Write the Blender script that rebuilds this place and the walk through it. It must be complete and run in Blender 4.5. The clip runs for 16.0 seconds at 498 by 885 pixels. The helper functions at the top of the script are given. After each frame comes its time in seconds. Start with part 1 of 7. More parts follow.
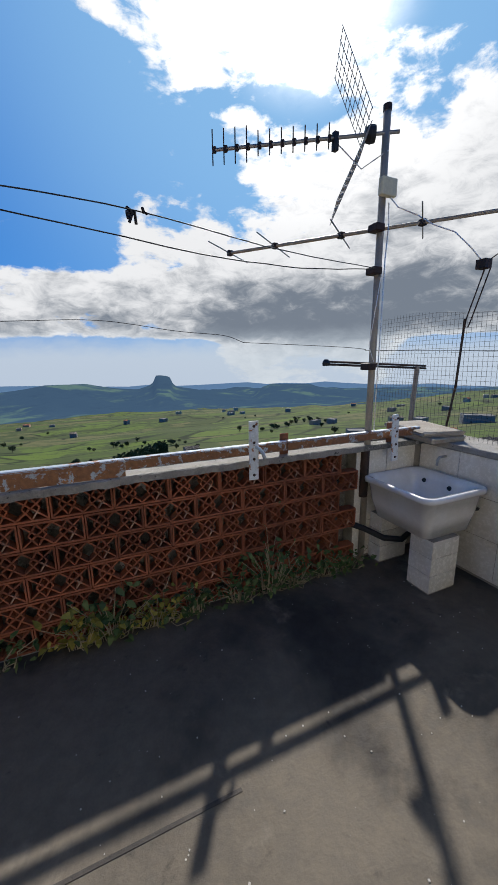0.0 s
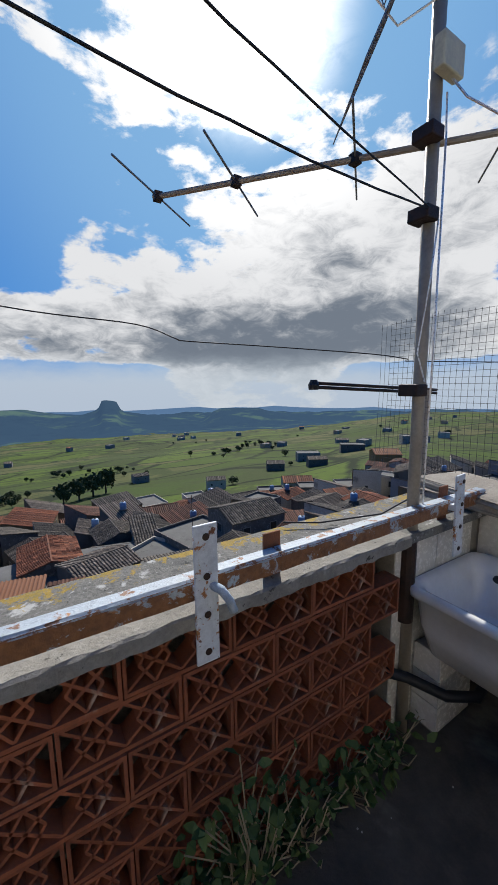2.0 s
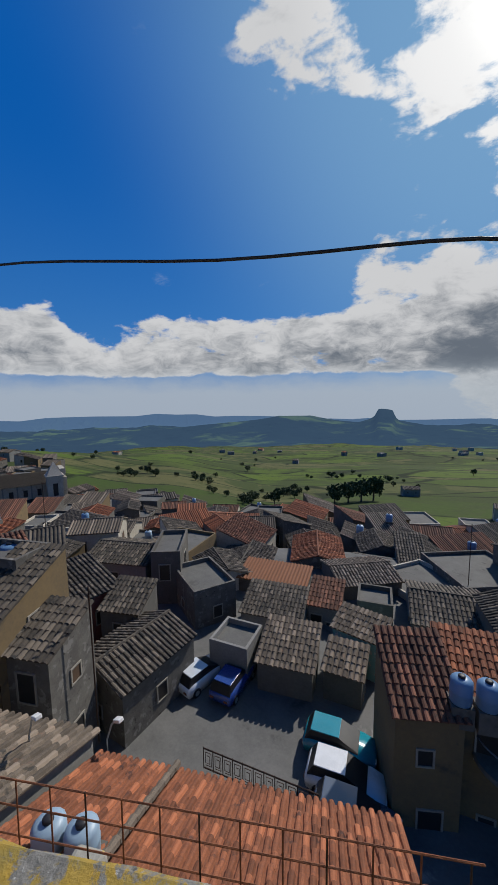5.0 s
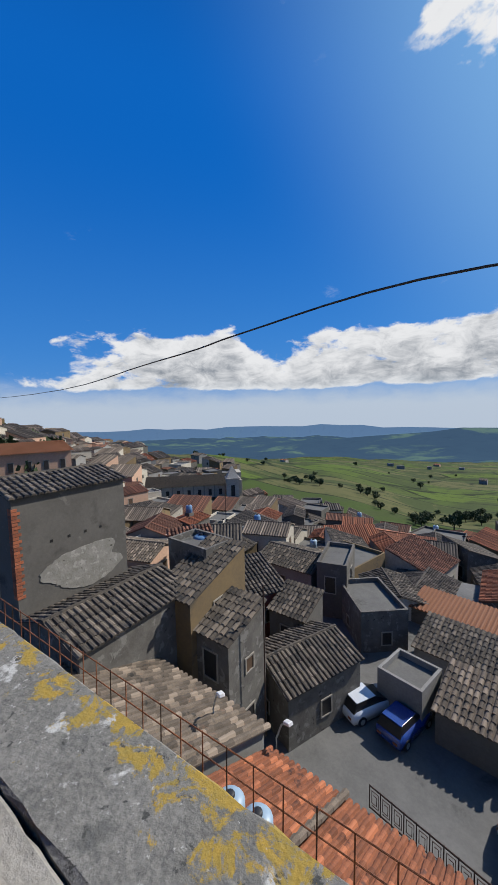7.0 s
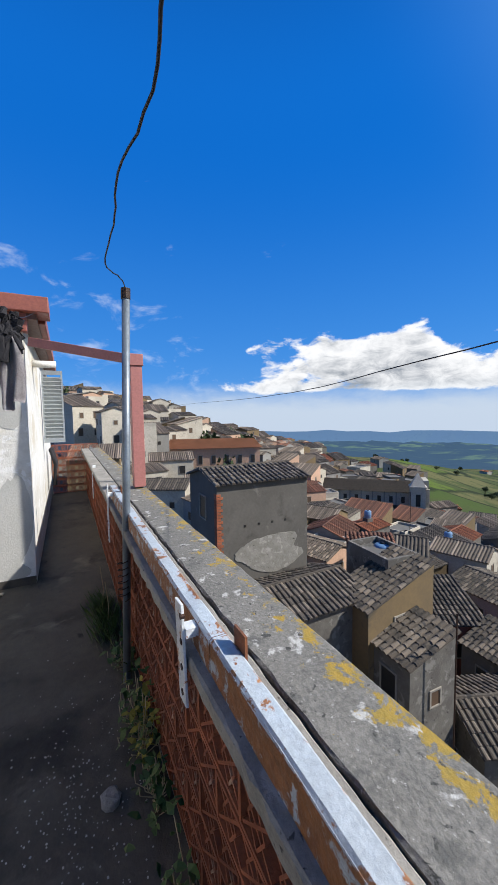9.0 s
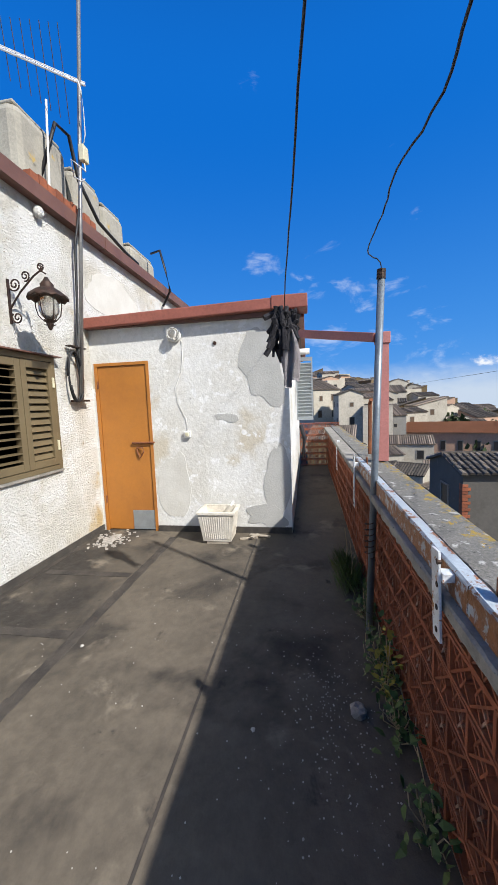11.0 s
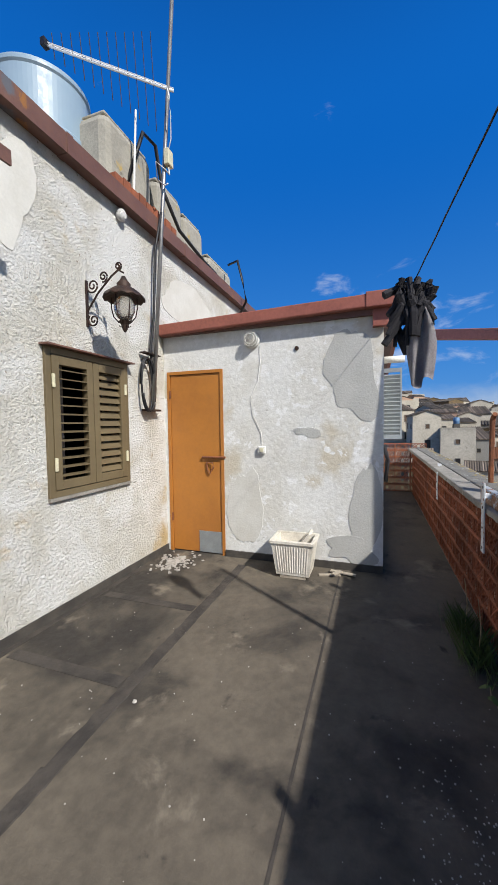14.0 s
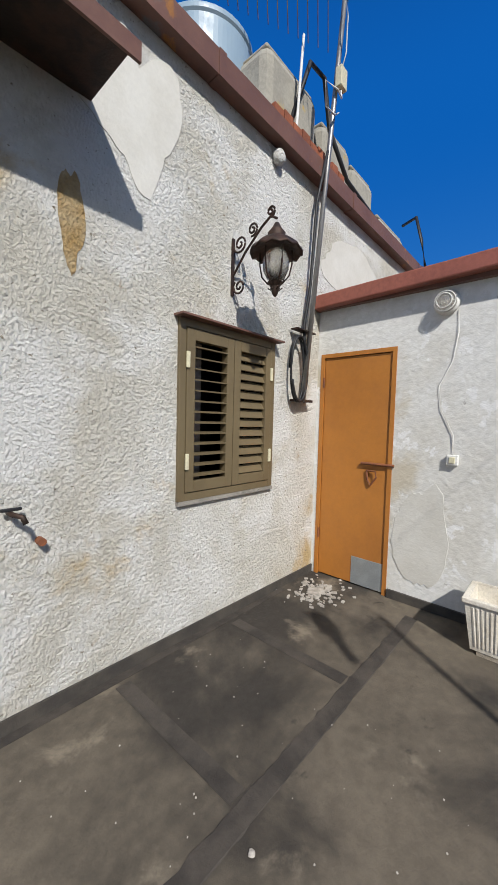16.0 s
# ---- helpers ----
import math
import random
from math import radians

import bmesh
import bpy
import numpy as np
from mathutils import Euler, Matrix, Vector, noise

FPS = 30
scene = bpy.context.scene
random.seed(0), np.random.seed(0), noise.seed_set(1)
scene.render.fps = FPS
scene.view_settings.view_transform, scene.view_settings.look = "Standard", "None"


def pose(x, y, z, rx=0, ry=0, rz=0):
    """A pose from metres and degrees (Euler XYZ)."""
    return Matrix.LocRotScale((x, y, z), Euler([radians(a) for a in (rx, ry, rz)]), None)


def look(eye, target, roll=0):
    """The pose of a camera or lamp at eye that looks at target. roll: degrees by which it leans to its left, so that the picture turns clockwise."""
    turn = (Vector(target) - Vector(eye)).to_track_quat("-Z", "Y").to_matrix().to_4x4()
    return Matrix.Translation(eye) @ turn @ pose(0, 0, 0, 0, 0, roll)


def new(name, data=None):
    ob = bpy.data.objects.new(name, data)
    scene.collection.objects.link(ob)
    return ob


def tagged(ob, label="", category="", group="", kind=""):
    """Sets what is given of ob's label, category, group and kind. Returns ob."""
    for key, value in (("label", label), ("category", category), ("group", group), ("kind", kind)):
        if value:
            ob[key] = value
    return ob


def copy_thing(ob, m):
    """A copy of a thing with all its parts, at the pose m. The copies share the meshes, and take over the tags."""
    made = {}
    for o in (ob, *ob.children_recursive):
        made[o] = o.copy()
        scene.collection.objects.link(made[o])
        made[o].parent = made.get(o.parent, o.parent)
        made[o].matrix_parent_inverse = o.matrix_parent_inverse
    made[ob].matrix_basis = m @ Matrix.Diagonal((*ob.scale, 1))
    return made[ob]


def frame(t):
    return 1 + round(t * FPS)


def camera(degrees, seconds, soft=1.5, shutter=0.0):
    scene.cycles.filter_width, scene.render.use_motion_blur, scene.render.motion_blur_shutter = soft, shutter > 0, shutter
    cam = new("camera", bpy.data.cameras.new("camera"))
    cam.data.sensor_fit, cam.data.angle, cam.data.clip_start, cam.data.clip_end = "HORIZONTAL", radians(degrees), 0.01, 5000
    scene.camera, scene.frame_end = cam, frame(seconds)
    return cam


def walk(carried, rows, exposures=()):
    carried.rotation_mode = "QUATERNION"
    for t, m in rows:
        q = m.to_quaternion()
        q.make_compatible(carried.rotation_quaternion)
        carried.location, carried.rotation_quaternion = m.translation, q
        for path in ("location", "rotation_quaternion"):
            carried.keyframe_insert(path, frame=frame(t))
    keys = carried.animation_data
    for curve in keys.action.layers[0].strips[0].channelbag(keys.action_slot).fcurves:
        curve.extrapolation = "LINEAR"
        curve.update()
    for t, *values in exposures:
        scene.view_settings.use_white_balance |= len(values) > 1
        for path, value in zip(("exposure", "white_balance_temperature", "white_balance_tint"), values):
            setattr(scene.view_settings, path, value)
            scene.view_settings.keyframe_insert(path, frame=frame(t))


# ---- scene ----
cam = camera(69.1, 16.0)
PATH = [
    (0, (-0.87, -1.951, 1.488), (-0.072, -0.169, 1.054), -0.6),
    (0.5, (-0.723, -1.674, 1.477), (0.272, 0.027, 1.132), -1.7),
    (1, (-0.607, -1.379, 1.457), (0.452, 0.267, 1.045), -1.0),
    (1.5, (-0.513, -1.067, 1.456), (0.648, 0.502, 1.019), -1.6),
    (2, (-0.334, -0.807, 1.468), (0.713, 0.87, 1.162), -0.5),
    (2.5, (-0.243, -0.57, 1.476), (0.695, 1.178, 1.227), 0.2),
    (3, (-0.199, -0.344, 1.486), (0.775, 1.387, 1.25), 0.3),
    (3.5, (-0.16, -0.179, 1.483), (0.554, 1.678, 1.278), -0.8),
    (4, (-0.112, -0.078, 1.486), (0.325, 1.857, 1.235), -0.9),
    (4.5, (-0.136, -0.045, 1.489), (-0.072, 1.938, 1.234), -1.4),
    (5, (-0.18, -0.061, 1.505), (-0.514, 1.896, 1.262), -0.8),
    (5.2, (-0.21, -0.075, 1.51), (-0.639, 1.863, 1.261), -0.6),
    (7.3, (-0.684, -0.143, 1.541), (-1.962, 1.388, 1.393), -1.4),
    (7.5, (-0.712, -0.164, 1.537), (-2.069, 1.298, 1.401), -1.4),
    (8, (-0.763, -0.221, 1.54), (-2.273, 1.086, 1.425), -1.3),
    (8.5, (-0.795, -0.28, 1.543), (-2.459, 0.823, 1.424), -1.2),
    (9, (-0.814, -0.326, 1.544), (-2.595, 0.572, 1.4), -0.8),
    (9.5, (-0.81, -0.375, 1.535), (-2.708, 0.222, 1.335), -0.9),
    (10, (-0.735, -0.393, 1.53), (-2.701, -0.103, 1.302), -0.9),
    (10.2, (-0.706, -0.405, 1.526), (-2.686, -0.252, 1.291), -1.3),
    (12.3, (-0.6, -0.528, 1.448), (-2.485, -1.181, 1.309), -1.6),
    (12.5, (-0.628, -0.55, 1.445), (-2.517, -1.194, 1.305), -1.6),
    (13, (-0.759, -0.623, 1.44), (-2.667, -1.201, 1.276), -2.4),
    (13.5, (-0.874, -0.677, 1.436), (-2.777, -1.261, 1.248), -2.1),
    (14, (-1.075, -0.713, 1.438), (-2.961, -1.373, 1.342), -0.8),
    (14.5, (-1.234, -0.77, 1.434), (-3.06, -1.573, 1.294), -0.7),
    (15, (-1.437, -0.916, 1.428), (-3.265, -1.724, 1.338), -1.4),
    (15.5, (-1.59, -1.06, 1.421), (-3.327, -2.042, 1.285), -0.8),
    (16, (-1.736, -1.192, 1.423), (-3.225, -2.522, 1.305), 1.5),
]
walk(cam, [(t, look(eye, target, roll)) for t, eye, target, roll in PATH],
     [(0, 0.05), (1.0, -0.2), (1.5, 0.08), (2.5, -0.4), (3.5, -0.82), (5, -0.45), (7.5, 0.05), (10, 0.35), (12.5, 0.2), (14, 0.05), (16, -0.15)])

# ---------- world, sun ----------
SUN_YAW, SUN_EL = -32.7, 41.2
to_sun = Vector((-math.sin(radians(SUN_YAW)) * math.cos(radians(SUN_EL)),
                 math.cos(radians(SUN_YAW)) * math.cos(radians(SUN_EL)), math.sin(radians(SUN_EL))))


def nd(tree, kind, **kw):
    n = tree.nodes.new(kind)
    for k, v in kw.items():
        if k == "op":
            n.operation = v
        elif k == "blend":
            n.data_type, n.blend_type = "RGBA", v
    return n


def setv(node, index, value):
    node.inputs[index].default_value = value


def math_node(tree, op, a, b=None, clamp=False):
    n = nd(tree, "ShaderNodeMath", op=op)
    n.use_clamp = clamp
    for i, v in enumerate((a, b)):
        if v is None:
            continue
        if isinstance(v, (int, float)):
            n.inputs[i].default_value = v
        else:
            tree.links.new(v, n.inputs[i])
    return n.outputs[0]


def span(tree, value, a, b, c=0.0, d=1.0, smooth=True):
    n = nd(tree, "ShaderNodeMapRange")
    n.interpolation_type = "SMOOTHSTEP" if smooth else "LINEAR"
    n.clamp = not smooth or n.clamp
    tree.links.new(value, n.inputs[0])
    for i, v in enumerate((a, b, c, d)):
        n.inputs[i + 1].default_value = v
    return n.outputs[0]


def mix(tree, fac, a, b, blend="MIX"):
    n = nd(tree, "ShaderNodeMix", blend=blend)
    if isinstance(fac, (int, float)):
        n.inputs[0].default_value = fac
    else:
        tree.links.new(fac, n.inputs[0])
    for i, v in ((6, a), (7, b)):
        if isinstance(v, tuple):
            n.inputs[i].default_value = (*v[:3], 1)
        else:
            tree.links.new(v, n.inputs[i])
    return n.outputs[2]


def noise_tex(tree, vec, scale, detail=6, rough=0.55, distort=0.0):
    n = nd(tree, "ShaderNodeTexNoise")
    tree.links.new(vec, n.inputs["Vector"])
    n.inputs["Scale"].default_value, n.inputs["Detail"].default_value = scale, detail
    n.inputs["Roughness"].default_value, n.inputs["Distortion"].default_value = rough, distort
    return n.outputs[0]


def bump_at(tree, vec, yaw, el, inner, outer):
    """1 near a direction of the sky, falling to 0 at outer degrees."""
    n = nd(tree, "ShaderNodeVectorMath", op="DOT_PRODUCT")
    tree.links.new(vec, n.inputs[0])
    c = math.cos(radians(el))
    n.inputs[1].default_value = (-math.sin(radians(yaw)) * c, math.cos(radians(yaw)) * c, math.sin(radians(el)))
    return span(tree, n.outputs["Value"], math.cos(radians(outer)), math.cos(radians(inner)))


world = bpy.data.worlds.new("sky")
scene.world = world
world.use_nodes = True
wt = world.node_tree
wt.nodes.clear()
coord = nd(wt, "ShaderNodeTexCoord").outputs["Generated"]
sky = nd(wt, "ShaderNodeTexSky")
sky.sky_type, sky.sun_disc = "NISHITA", False
sky.sun_elevation, sky.sun_rotation = radians(SUN_EL), radians(-SUN_YAW)
sky.altitude, sky.air_density, sky.dust_density, sky.ozone_density = 700, 1.0, 0.5, 3.0
hue = nd(wt, "ShaderNodeHueSaturation")
wt.links.new(sky.outputs[0], hue.inputs["Color"])
hue.inputs["Saturation"].default_value, hue.inputs["Value"].default_value = 1.45, 0.125
blue = mix(wt, 1.0, hue.outputs[0], (0.86, 0.93, 1.08), "MULTIPLY")
sep = nd(wt, "ShaderNodeSeparateXYZ")
wt.links.new(coord, sep.inputs[0])
up = sep.outputs[2]
blue = mix(wt, 0.82, blue, mix(wt, span(wt, up, 0.05, 0.6), (0.055, 0.27, 0.76), (0.006, 0.16, 0.66)))
blue = mix(wt, span(wt, up, 0.62, 0.95), blue, (0.004, 0.065, 0.30))
glow = bump_at(wt, coord, SUN_YAW, SUN_EL, 1, 62)
glow2 = math_node(wt, "POWER", glow, 2.3)
blue = mix(wt, math_node(wt, "MULTIPLY", glow2, 0.75), blue, (0.36, 0.68, 1.0))
# clouds: a low bank all along the view, a tall one under the sun, loose ones round the sun
sq = nd(wt, "ShaderNodeMapping")
wt.links.new(coord, sq.inputs[0])
sq.inputs["Scale"].default_value = (1, 1, 2.1)
big = noise_tex(wt, sq.outputs[0], 4.2, 9, 0.56, 0.15)
fine = noise_tex(wt, sq.outputs[0], 15.0, 8, 0.62, 0.3)
shape = math_node(wt, "ADD", math_node(wt, "MULTIPLY", big, 0.72), math_node(wt, "MULTIPLY", fine, 0.28))
low = math_node(wt, "MULTIPLY", span(wt, up, 0.245, 0.175), span(wt, up, 0.045, 0.075))
lowaz = bump_at(wt, coord, -5, 5, 52, 80)
bank = math_node(wt, "MULTIPLY", low, lowaz)
tall = bump_at(wt, coord, -34, 11, 8, 21)
tall2 = bump_at(wt, coord, -54, 20, 5, 19)
tall3 = bump_at(wt, coord, -13, 18, 1, 10)
sunny = bump_at(wt, coord, -27, 38, 4, 17)
loose = bump_at(wt, coord, -5, 44, 2, 16)
haze = math_node(wt, "MULTIPLY", span(wt, up, 0.085, 0.03), bump_at(wt, coord, -20, 2, 60, 100))
cover = math_node(wt, "MULTIPLY", bank, 0.27)
for s, k in ((tall, 0.28), (tall2, 0.22), (tall3, 0.18), (sunny, 0.15), (loose, 0.12), (haze, 0.0)):
    cover = math_node(wt, "ADD", cover, math_node(wt, "MULTIPLY", s, k))
dens = math_node(wt, "ADD", shape, cover)
mask = math_node(wt, "MULTIPLY", span(wt, dens, 0.625, 0.70), span(wt, cover, 0.01, 0.06))
# what lies a little higher in the cloud shades it: bright tops, grey bases
hi = nd(wt, "ShaderNodeMapping")
wt.links.new(coord, hi.inputs[0])
hi.inputs["Scale"].default_value, hi.inputs["Location"].default_value = (1, 1, 2.1), (0, 0, 0.085)
shape2 = math_node(wt, "ADD", math_node(wt, "MULTIPLY", noise_tex(wt, hi.outputs[0], 4.2, 9, 0.56, 0.15), 0.72),
                   math_node(wt, "MULTIPLY", noise_tex(wt, hi.outputs[0], 15.0, 8, 0.62, 0.3), 0.28))
curl = noise_tex(wt, sq.outputs[0], 13.0, 10, 0.66, 0.6)
above = math_node(wt, "ADD", math_node(wt, "ADD", shape2, cover), math_node(wt, "MULTIPLY", math_node(wt, "SUBTRACT", curl, 0.5), 0.75))
lowbase = math_node(wt, "MULTIPLY", span(wt, up, 0.21, 0.10), 0.16)
thick = span(wt, math_node(wt, "ADD", above, lowbase), 0.70, 1.18)
nearsun = math_node(wt, "POWER", bump_at(wt, coord, SUN_YAW, SUN_EL, 0, 30), 1.4)
cloud = mix(wt, thick, (0.97, 0.98, 1.0), (0.21, 0.25, 0.31))
cloud = mix(wt, nearsun, cloud, mix(wt, thick, (1.5, 1.5, 1.5), (0.8, 0.82, 0.85)))
wisp = math_node(wt, "MULTIPLY", span(wt, math_node(wt, "ADD", noise_tex(wt, sq.outputs[0], 7, 6, 0.6, 0.4),
                 math_node(wt, "MULTIPLY", bump_at(wt, coord, 84, 9, 2, 22), 0.16)), 0.68, 0.86), 0.4)
col = mix(wt, wisp, blue, (0.8, 0.88, 1.0))
col = mix(wt, mask, col, cloud)
hz = math_node(wt, "MULTIPLY", span(wt, math_node(wt, "ADD", up, math_node(wt, "MULTIPLY", math_node(wt, "SUBTRACT", fine, 0.5), 0.05)), 0.10, 0.01), 0.8)
col = mix(wt, hz, col, (0.66, 0.74, 0.82))
core = bump_at(wt, coord, SUN_YAW, SUN_EL, 0.3, 15)
core = math_node(wt, "MULTIPLY", math_node(wt, "POWER", core, 3.0), span(wt, curl, 0.15, 0.6, 0.45, 1.0), True)
col = mix(wt, core, col, (2.6, 2.6, 2.5))
bg = nd(wt, "ShaderNodeBackground")
wt.links.new(col, bg.inputs[0])
bg.inputs[1].default_value = 0.85
wo = nd(wt, "ShaderNodeOutputWorld")
wt.links.new(bg.outputs[0], wo.inputs[0])

sun = new("sun", bpy.data.lights.new("sun", "SUN"))
sun.data.energy, sun.data.angle, sun.data.color = 5.6, radians(1.1), (1.0, 0.965, 0.91)
sun.matrix_world = look(to_sun * 50, (0, 0, 0))


# ---------- materials ----------
def material(name, base, other=None, scale=3.0, rough=0.8, bump=0.15, bscale=None, metal=0.0, stain=None, stain_scale=1.2,
             stain_at=(0.58, 0.7), grain=0.25, per_object=0.0, spec=0.4, band=None, stretch=(1, 1, 1), coat=0.0, depth=0.02, island=0.0):
    """A procedural surface: two colours mixed by a coarse noise, a fine grain, stains with their own shape and a relief."""
    m = bpy.data.materials.new(name)
    m.use_nodes = True
    t = m.node_tree
    b = t.nodes["Principled BSDF"]
    vec = nd(t, "ShaderNodeTexCoord").outputs["Object"]
    if stretch != (1, 1, 1):
        mp = nd(t, "ShaderNodeMapping")
        t.links.new(vec, mp.inputs[0])
        mp.inputs["Scale"].default_value = stretch
        vec = mp.outputs[0]
    coarse = noise_tex(t, vec, scale, 5, 0.6, 0.2)
    fine_n = noise_tex(t, vec, scale * 14, 5, 0.7)
    c = mix(t, span(t, coarse, 0.35, 0.65), base, other or tuple(v * 0.75 for v in base))
    c = mix(t, grain, c, mix(t, span(t, fine_n, 0.3, 0.7), tuple(v * 0.45 for v in base), tuple(min(1, v * 1.35) for v in base)))
    for st, sc, (a0, a1) in ([] if not stain else [(s, q, w) for s, q, w in (stain if isinstance(stain, list) else [(stain, stain_scale, stain_at)])]):
        c = mix(t, span(t, noise_tex(t, vec, sc, 7, 0.62, 0.3), a0, a1), c, st)
    if per_object:
        rnd = nd(t, "ShaderNodeObjectInfo").outputs["Random"]
        h = nd(t, "ShaderNodeHueSaturation")
        t.links.new(c, h.inputs["Color"])
        t.links.new(span(t, rnd, 0, 1, 1 - per_object, 1 + per_object, False), h.inputs["Value"])
        c = h.outputs[0]
    if island:
        rnd = nd(t, "ShaderNodeNewGeometry").outputs["Random Per Island"]
        h = nd(t, "ShaderNodeHueSaturation")
        t.links.new(c, h.inputs["Color"])
        t.links.new(span(t, rnd, 0, 1, 1 - island, 1 + island, False), h.inputs["Value"])
        c = mix(t, span(t, rnd, 0.86, 0.9, 0, 0.6), h.outputs[0], tuple(min(1, v * 2.1) for v in base))
    t.links.new(c, b.inputs["Base Color"])
    t.links.new(span(t, fine_n, 0.3, 0.7, max(0, rough - 0.12), min(1, rough + 0.1)), b.inputs["Roughness"])
    b.inputs["Metallic"].default_value = metal
    b.inputs["Specular IOR Level"].default_value = spec
    b.inputs["Coat Weight"].default_value = coat
    if bump:
        bn = nd(t, "ShaderNodeBump")
        bn.inputs["Strength"].default_value, bn.inputs["Distance"].default_value = bump, depth
        t.links.new(noise_tex(t, vec, bscale or scale * 10, 6, 0.65), bn.inputs["Height"])
        t.links.new(bn.outputs[0], b.inputs["Normal"])
    return m


M = {}
M["floor"] = material("terrace_cement", (0.128, 0.106, 0.079), (0.074, 0.062, 0.047), 1.1, 0.85, 0.25, 60,
                      stain=[((0.034, 0.029, 0.024), 0.9, (0.47, 0.64)), ((0.19, 0.158, 0.118), 2.3, (0.58, 0.72)), ((0.038, 0.032, 0.027), 6, (0.62, 0.74))], grain=0.35)
M["tar"] = material("tar_joint", (0.035, 0.030, 0.026), (0.075, 0.063, 0.052), 5, 0.8, 0.3, 70)
M["brick"] = material("terracotta_block", (0.31, 0.095, 0.042), (0.20, 0.066, 0.035), 4, 0.85, 0.3, 90,
                      stain=[((0.42, 0.28, 0.2), 7, (0.63, 0.75))], grain=0.35, per_object=0.25)


def lichen_coping():
    m = material("lichen_concrete", (0.185, 0.176, 0.156), (0.11, 0.105, 0.092), 6, 0.9, 0.35, 70,
                 stain=[((0.10, 0.098, 0.088), 10, (0.55, 0.66)), ((0.42, 0.41, 0.38), 12, (0.58, 0.66)), ((0.05, 0.05, 0.045), 34, (0.60, 0.66)), ((0.36, 0.35, 0.32), 60, (0.62, 0.68))], grain=0.55)
    t = m.node_tree
    b = t.nodes["Principled BSDF"]
    old = b.inputs["Base Color"].links[0].from_socket
    vec = nd(t, "ShaderNodeTexCoord").outputs["Object"]
    s3 = nd(t, "ShaderNodeSeparateXYZ")
    t.links.new(vec, s3.inputs[0])
    k = math_node(t, "ADD", noise_tex(t, vec, 15.0, 9, 0.72, 0.4), math_node(t, "MULTIPLY", span(t, s3.outputs[1], 0.12, 0.29), 0.155))
    c = mix(t, span(t, k, 0.64, 0.70), old, mix(t, noise_tex(t, vec, 40, 4), (0.17, 0.15, 0.05), (0.42, 0.25, 0.025)))
    t.links.new(c, b.inputs["Base Color"])
    return m


M["coping"] = lichen_coping()
def rusty_rail():
    m = material("rusty_rail_paint", (0.40, 0.45, 0.49), (0.35, 0.38, 0.40), 4, 0.5, 0.3, 60, stain=[((0.40, 0.18, 0.06), 13, (0.60, 0.64)), ((0.2, 0.075, 0.03), 26, (0.63, 0.68))])
    t = m.node_tree
    b = t.nodes["Principled BSDF"]
    old = b.inputs["Base Color"].links[0].from_socket
    s3 = nd(t, "ShaderNodeSeparateXYZ")
    t.links.new(nd(t, "ShaderNodeNewGeometry").outputs["Normal"], s3.inputs[0])
    vec = nd(t, "ShaderNodeTexCoord").outputs["Object"]
    k = math_node(t, "SUBTRACT", noise_tex(t, vec, 15, 8, 0.68, 0.3), math_node(t, "MULTIPLY", s3.outputs[2], 0.13))
    c = mix(t, span(t, k, 0.42, 0.47), old, mix(t, noise_tex(t, vec, 45, 6), (0.07, 0.032, 0.02), (0.40, 0.17, 0.06)))
    t.links.new(c, b.inputs["Base Color"])
    return m


M["rail"] = rusty_rail()
M["lichen"] = material("orange_lichen", (0.42, 0.26, 0.03), (0.30, 0.24, 0.06), 20, 0.95, 0.5, 140)
M["cement_w"] = material("white_cement", (0.30, 0.28, 0.245), (0.19, 0.175, 0.15), 6, 0.9, 0.4, 70, stain=[((0.36, 0.34, 0.30), 8, (0.6, 0.7)), ((0.07, 0.065, 0.055), 30, (0.62, 0.68))])
M["rust_w"] = material("rusty_white_paint", (0.66, 0.68, 0.69), (0.56, 0.57, 0.56), 4, 0.5, 0.3, 60,
                       stain=[((0.36, 0.15, 0.05), 19, (0.565, 0.60)), ((0.20, 0.075, 0.03), 26, (0.60, 0.65)), ((0.07, 0.04, 0.03), 60, (0.66, 0.70))])
M["rust"] = material("rust", (0.24, 0.085, 0.035), (0.12, 0.05, 0.03), 12, 0.85, 0.4, 90)
M["stucco"] = material("rough_stucco", (0.64, 0.62, 0.565), (0.56, 0.525, 0.445), 1.3, 0.92, 0.9, 40, depth=0.05,
                       stain=[((0.72, 0.71, 0.68), 1.7, (0.42, 0.60)), ((0.50, 0.37, 0.19), 1.9, (0.58, 0.74)), ((0.40, 0.385, 0.35), 0.9, (0.62, 0.80)), ((0.26, 0.22, 0.16), 34, (0.62, 0.68)), ((0.33, 0.23, 0.11), 2.6, (0.66, 0.74))], grain=0.18)
M["plaster"] = material("peeling_whitewash", (0.66, 0.655, 0.63), (0.57, 0.55, 0.50), 1.6, 0.9, 0.35, 26,
                        stain=[((0.50, 0.45, 0.36), 1.5, (0.54, 0.66)), ((0.70, 0.695, 0.68), 7.5, (0.57, 0.62)), ((0.38, 0.37, 0.34), 11, (0.68, 0.74))], grain=0.15)
M["patch"] = material("grey_wall_patch", (0.44, 0.435, 0.41), (0.39, 0.385, 0.36), 4, 0.9, 0.2, 50, grain=0.12)
M["white_patch"] = material("fresh_whitewash", (0.59, 0.575, 0.53), (0.53, 0.51, 0.46), 3, 0.9, 0.15, 40, grain=0.08)
M["ochre_stain"] = material("rust_water_stain", (0.46, 0.30, 0.12), (0.58, 0.46, 0.28), 5, 0.92, 1.0, 48, grain=0.25, depth=0.05)
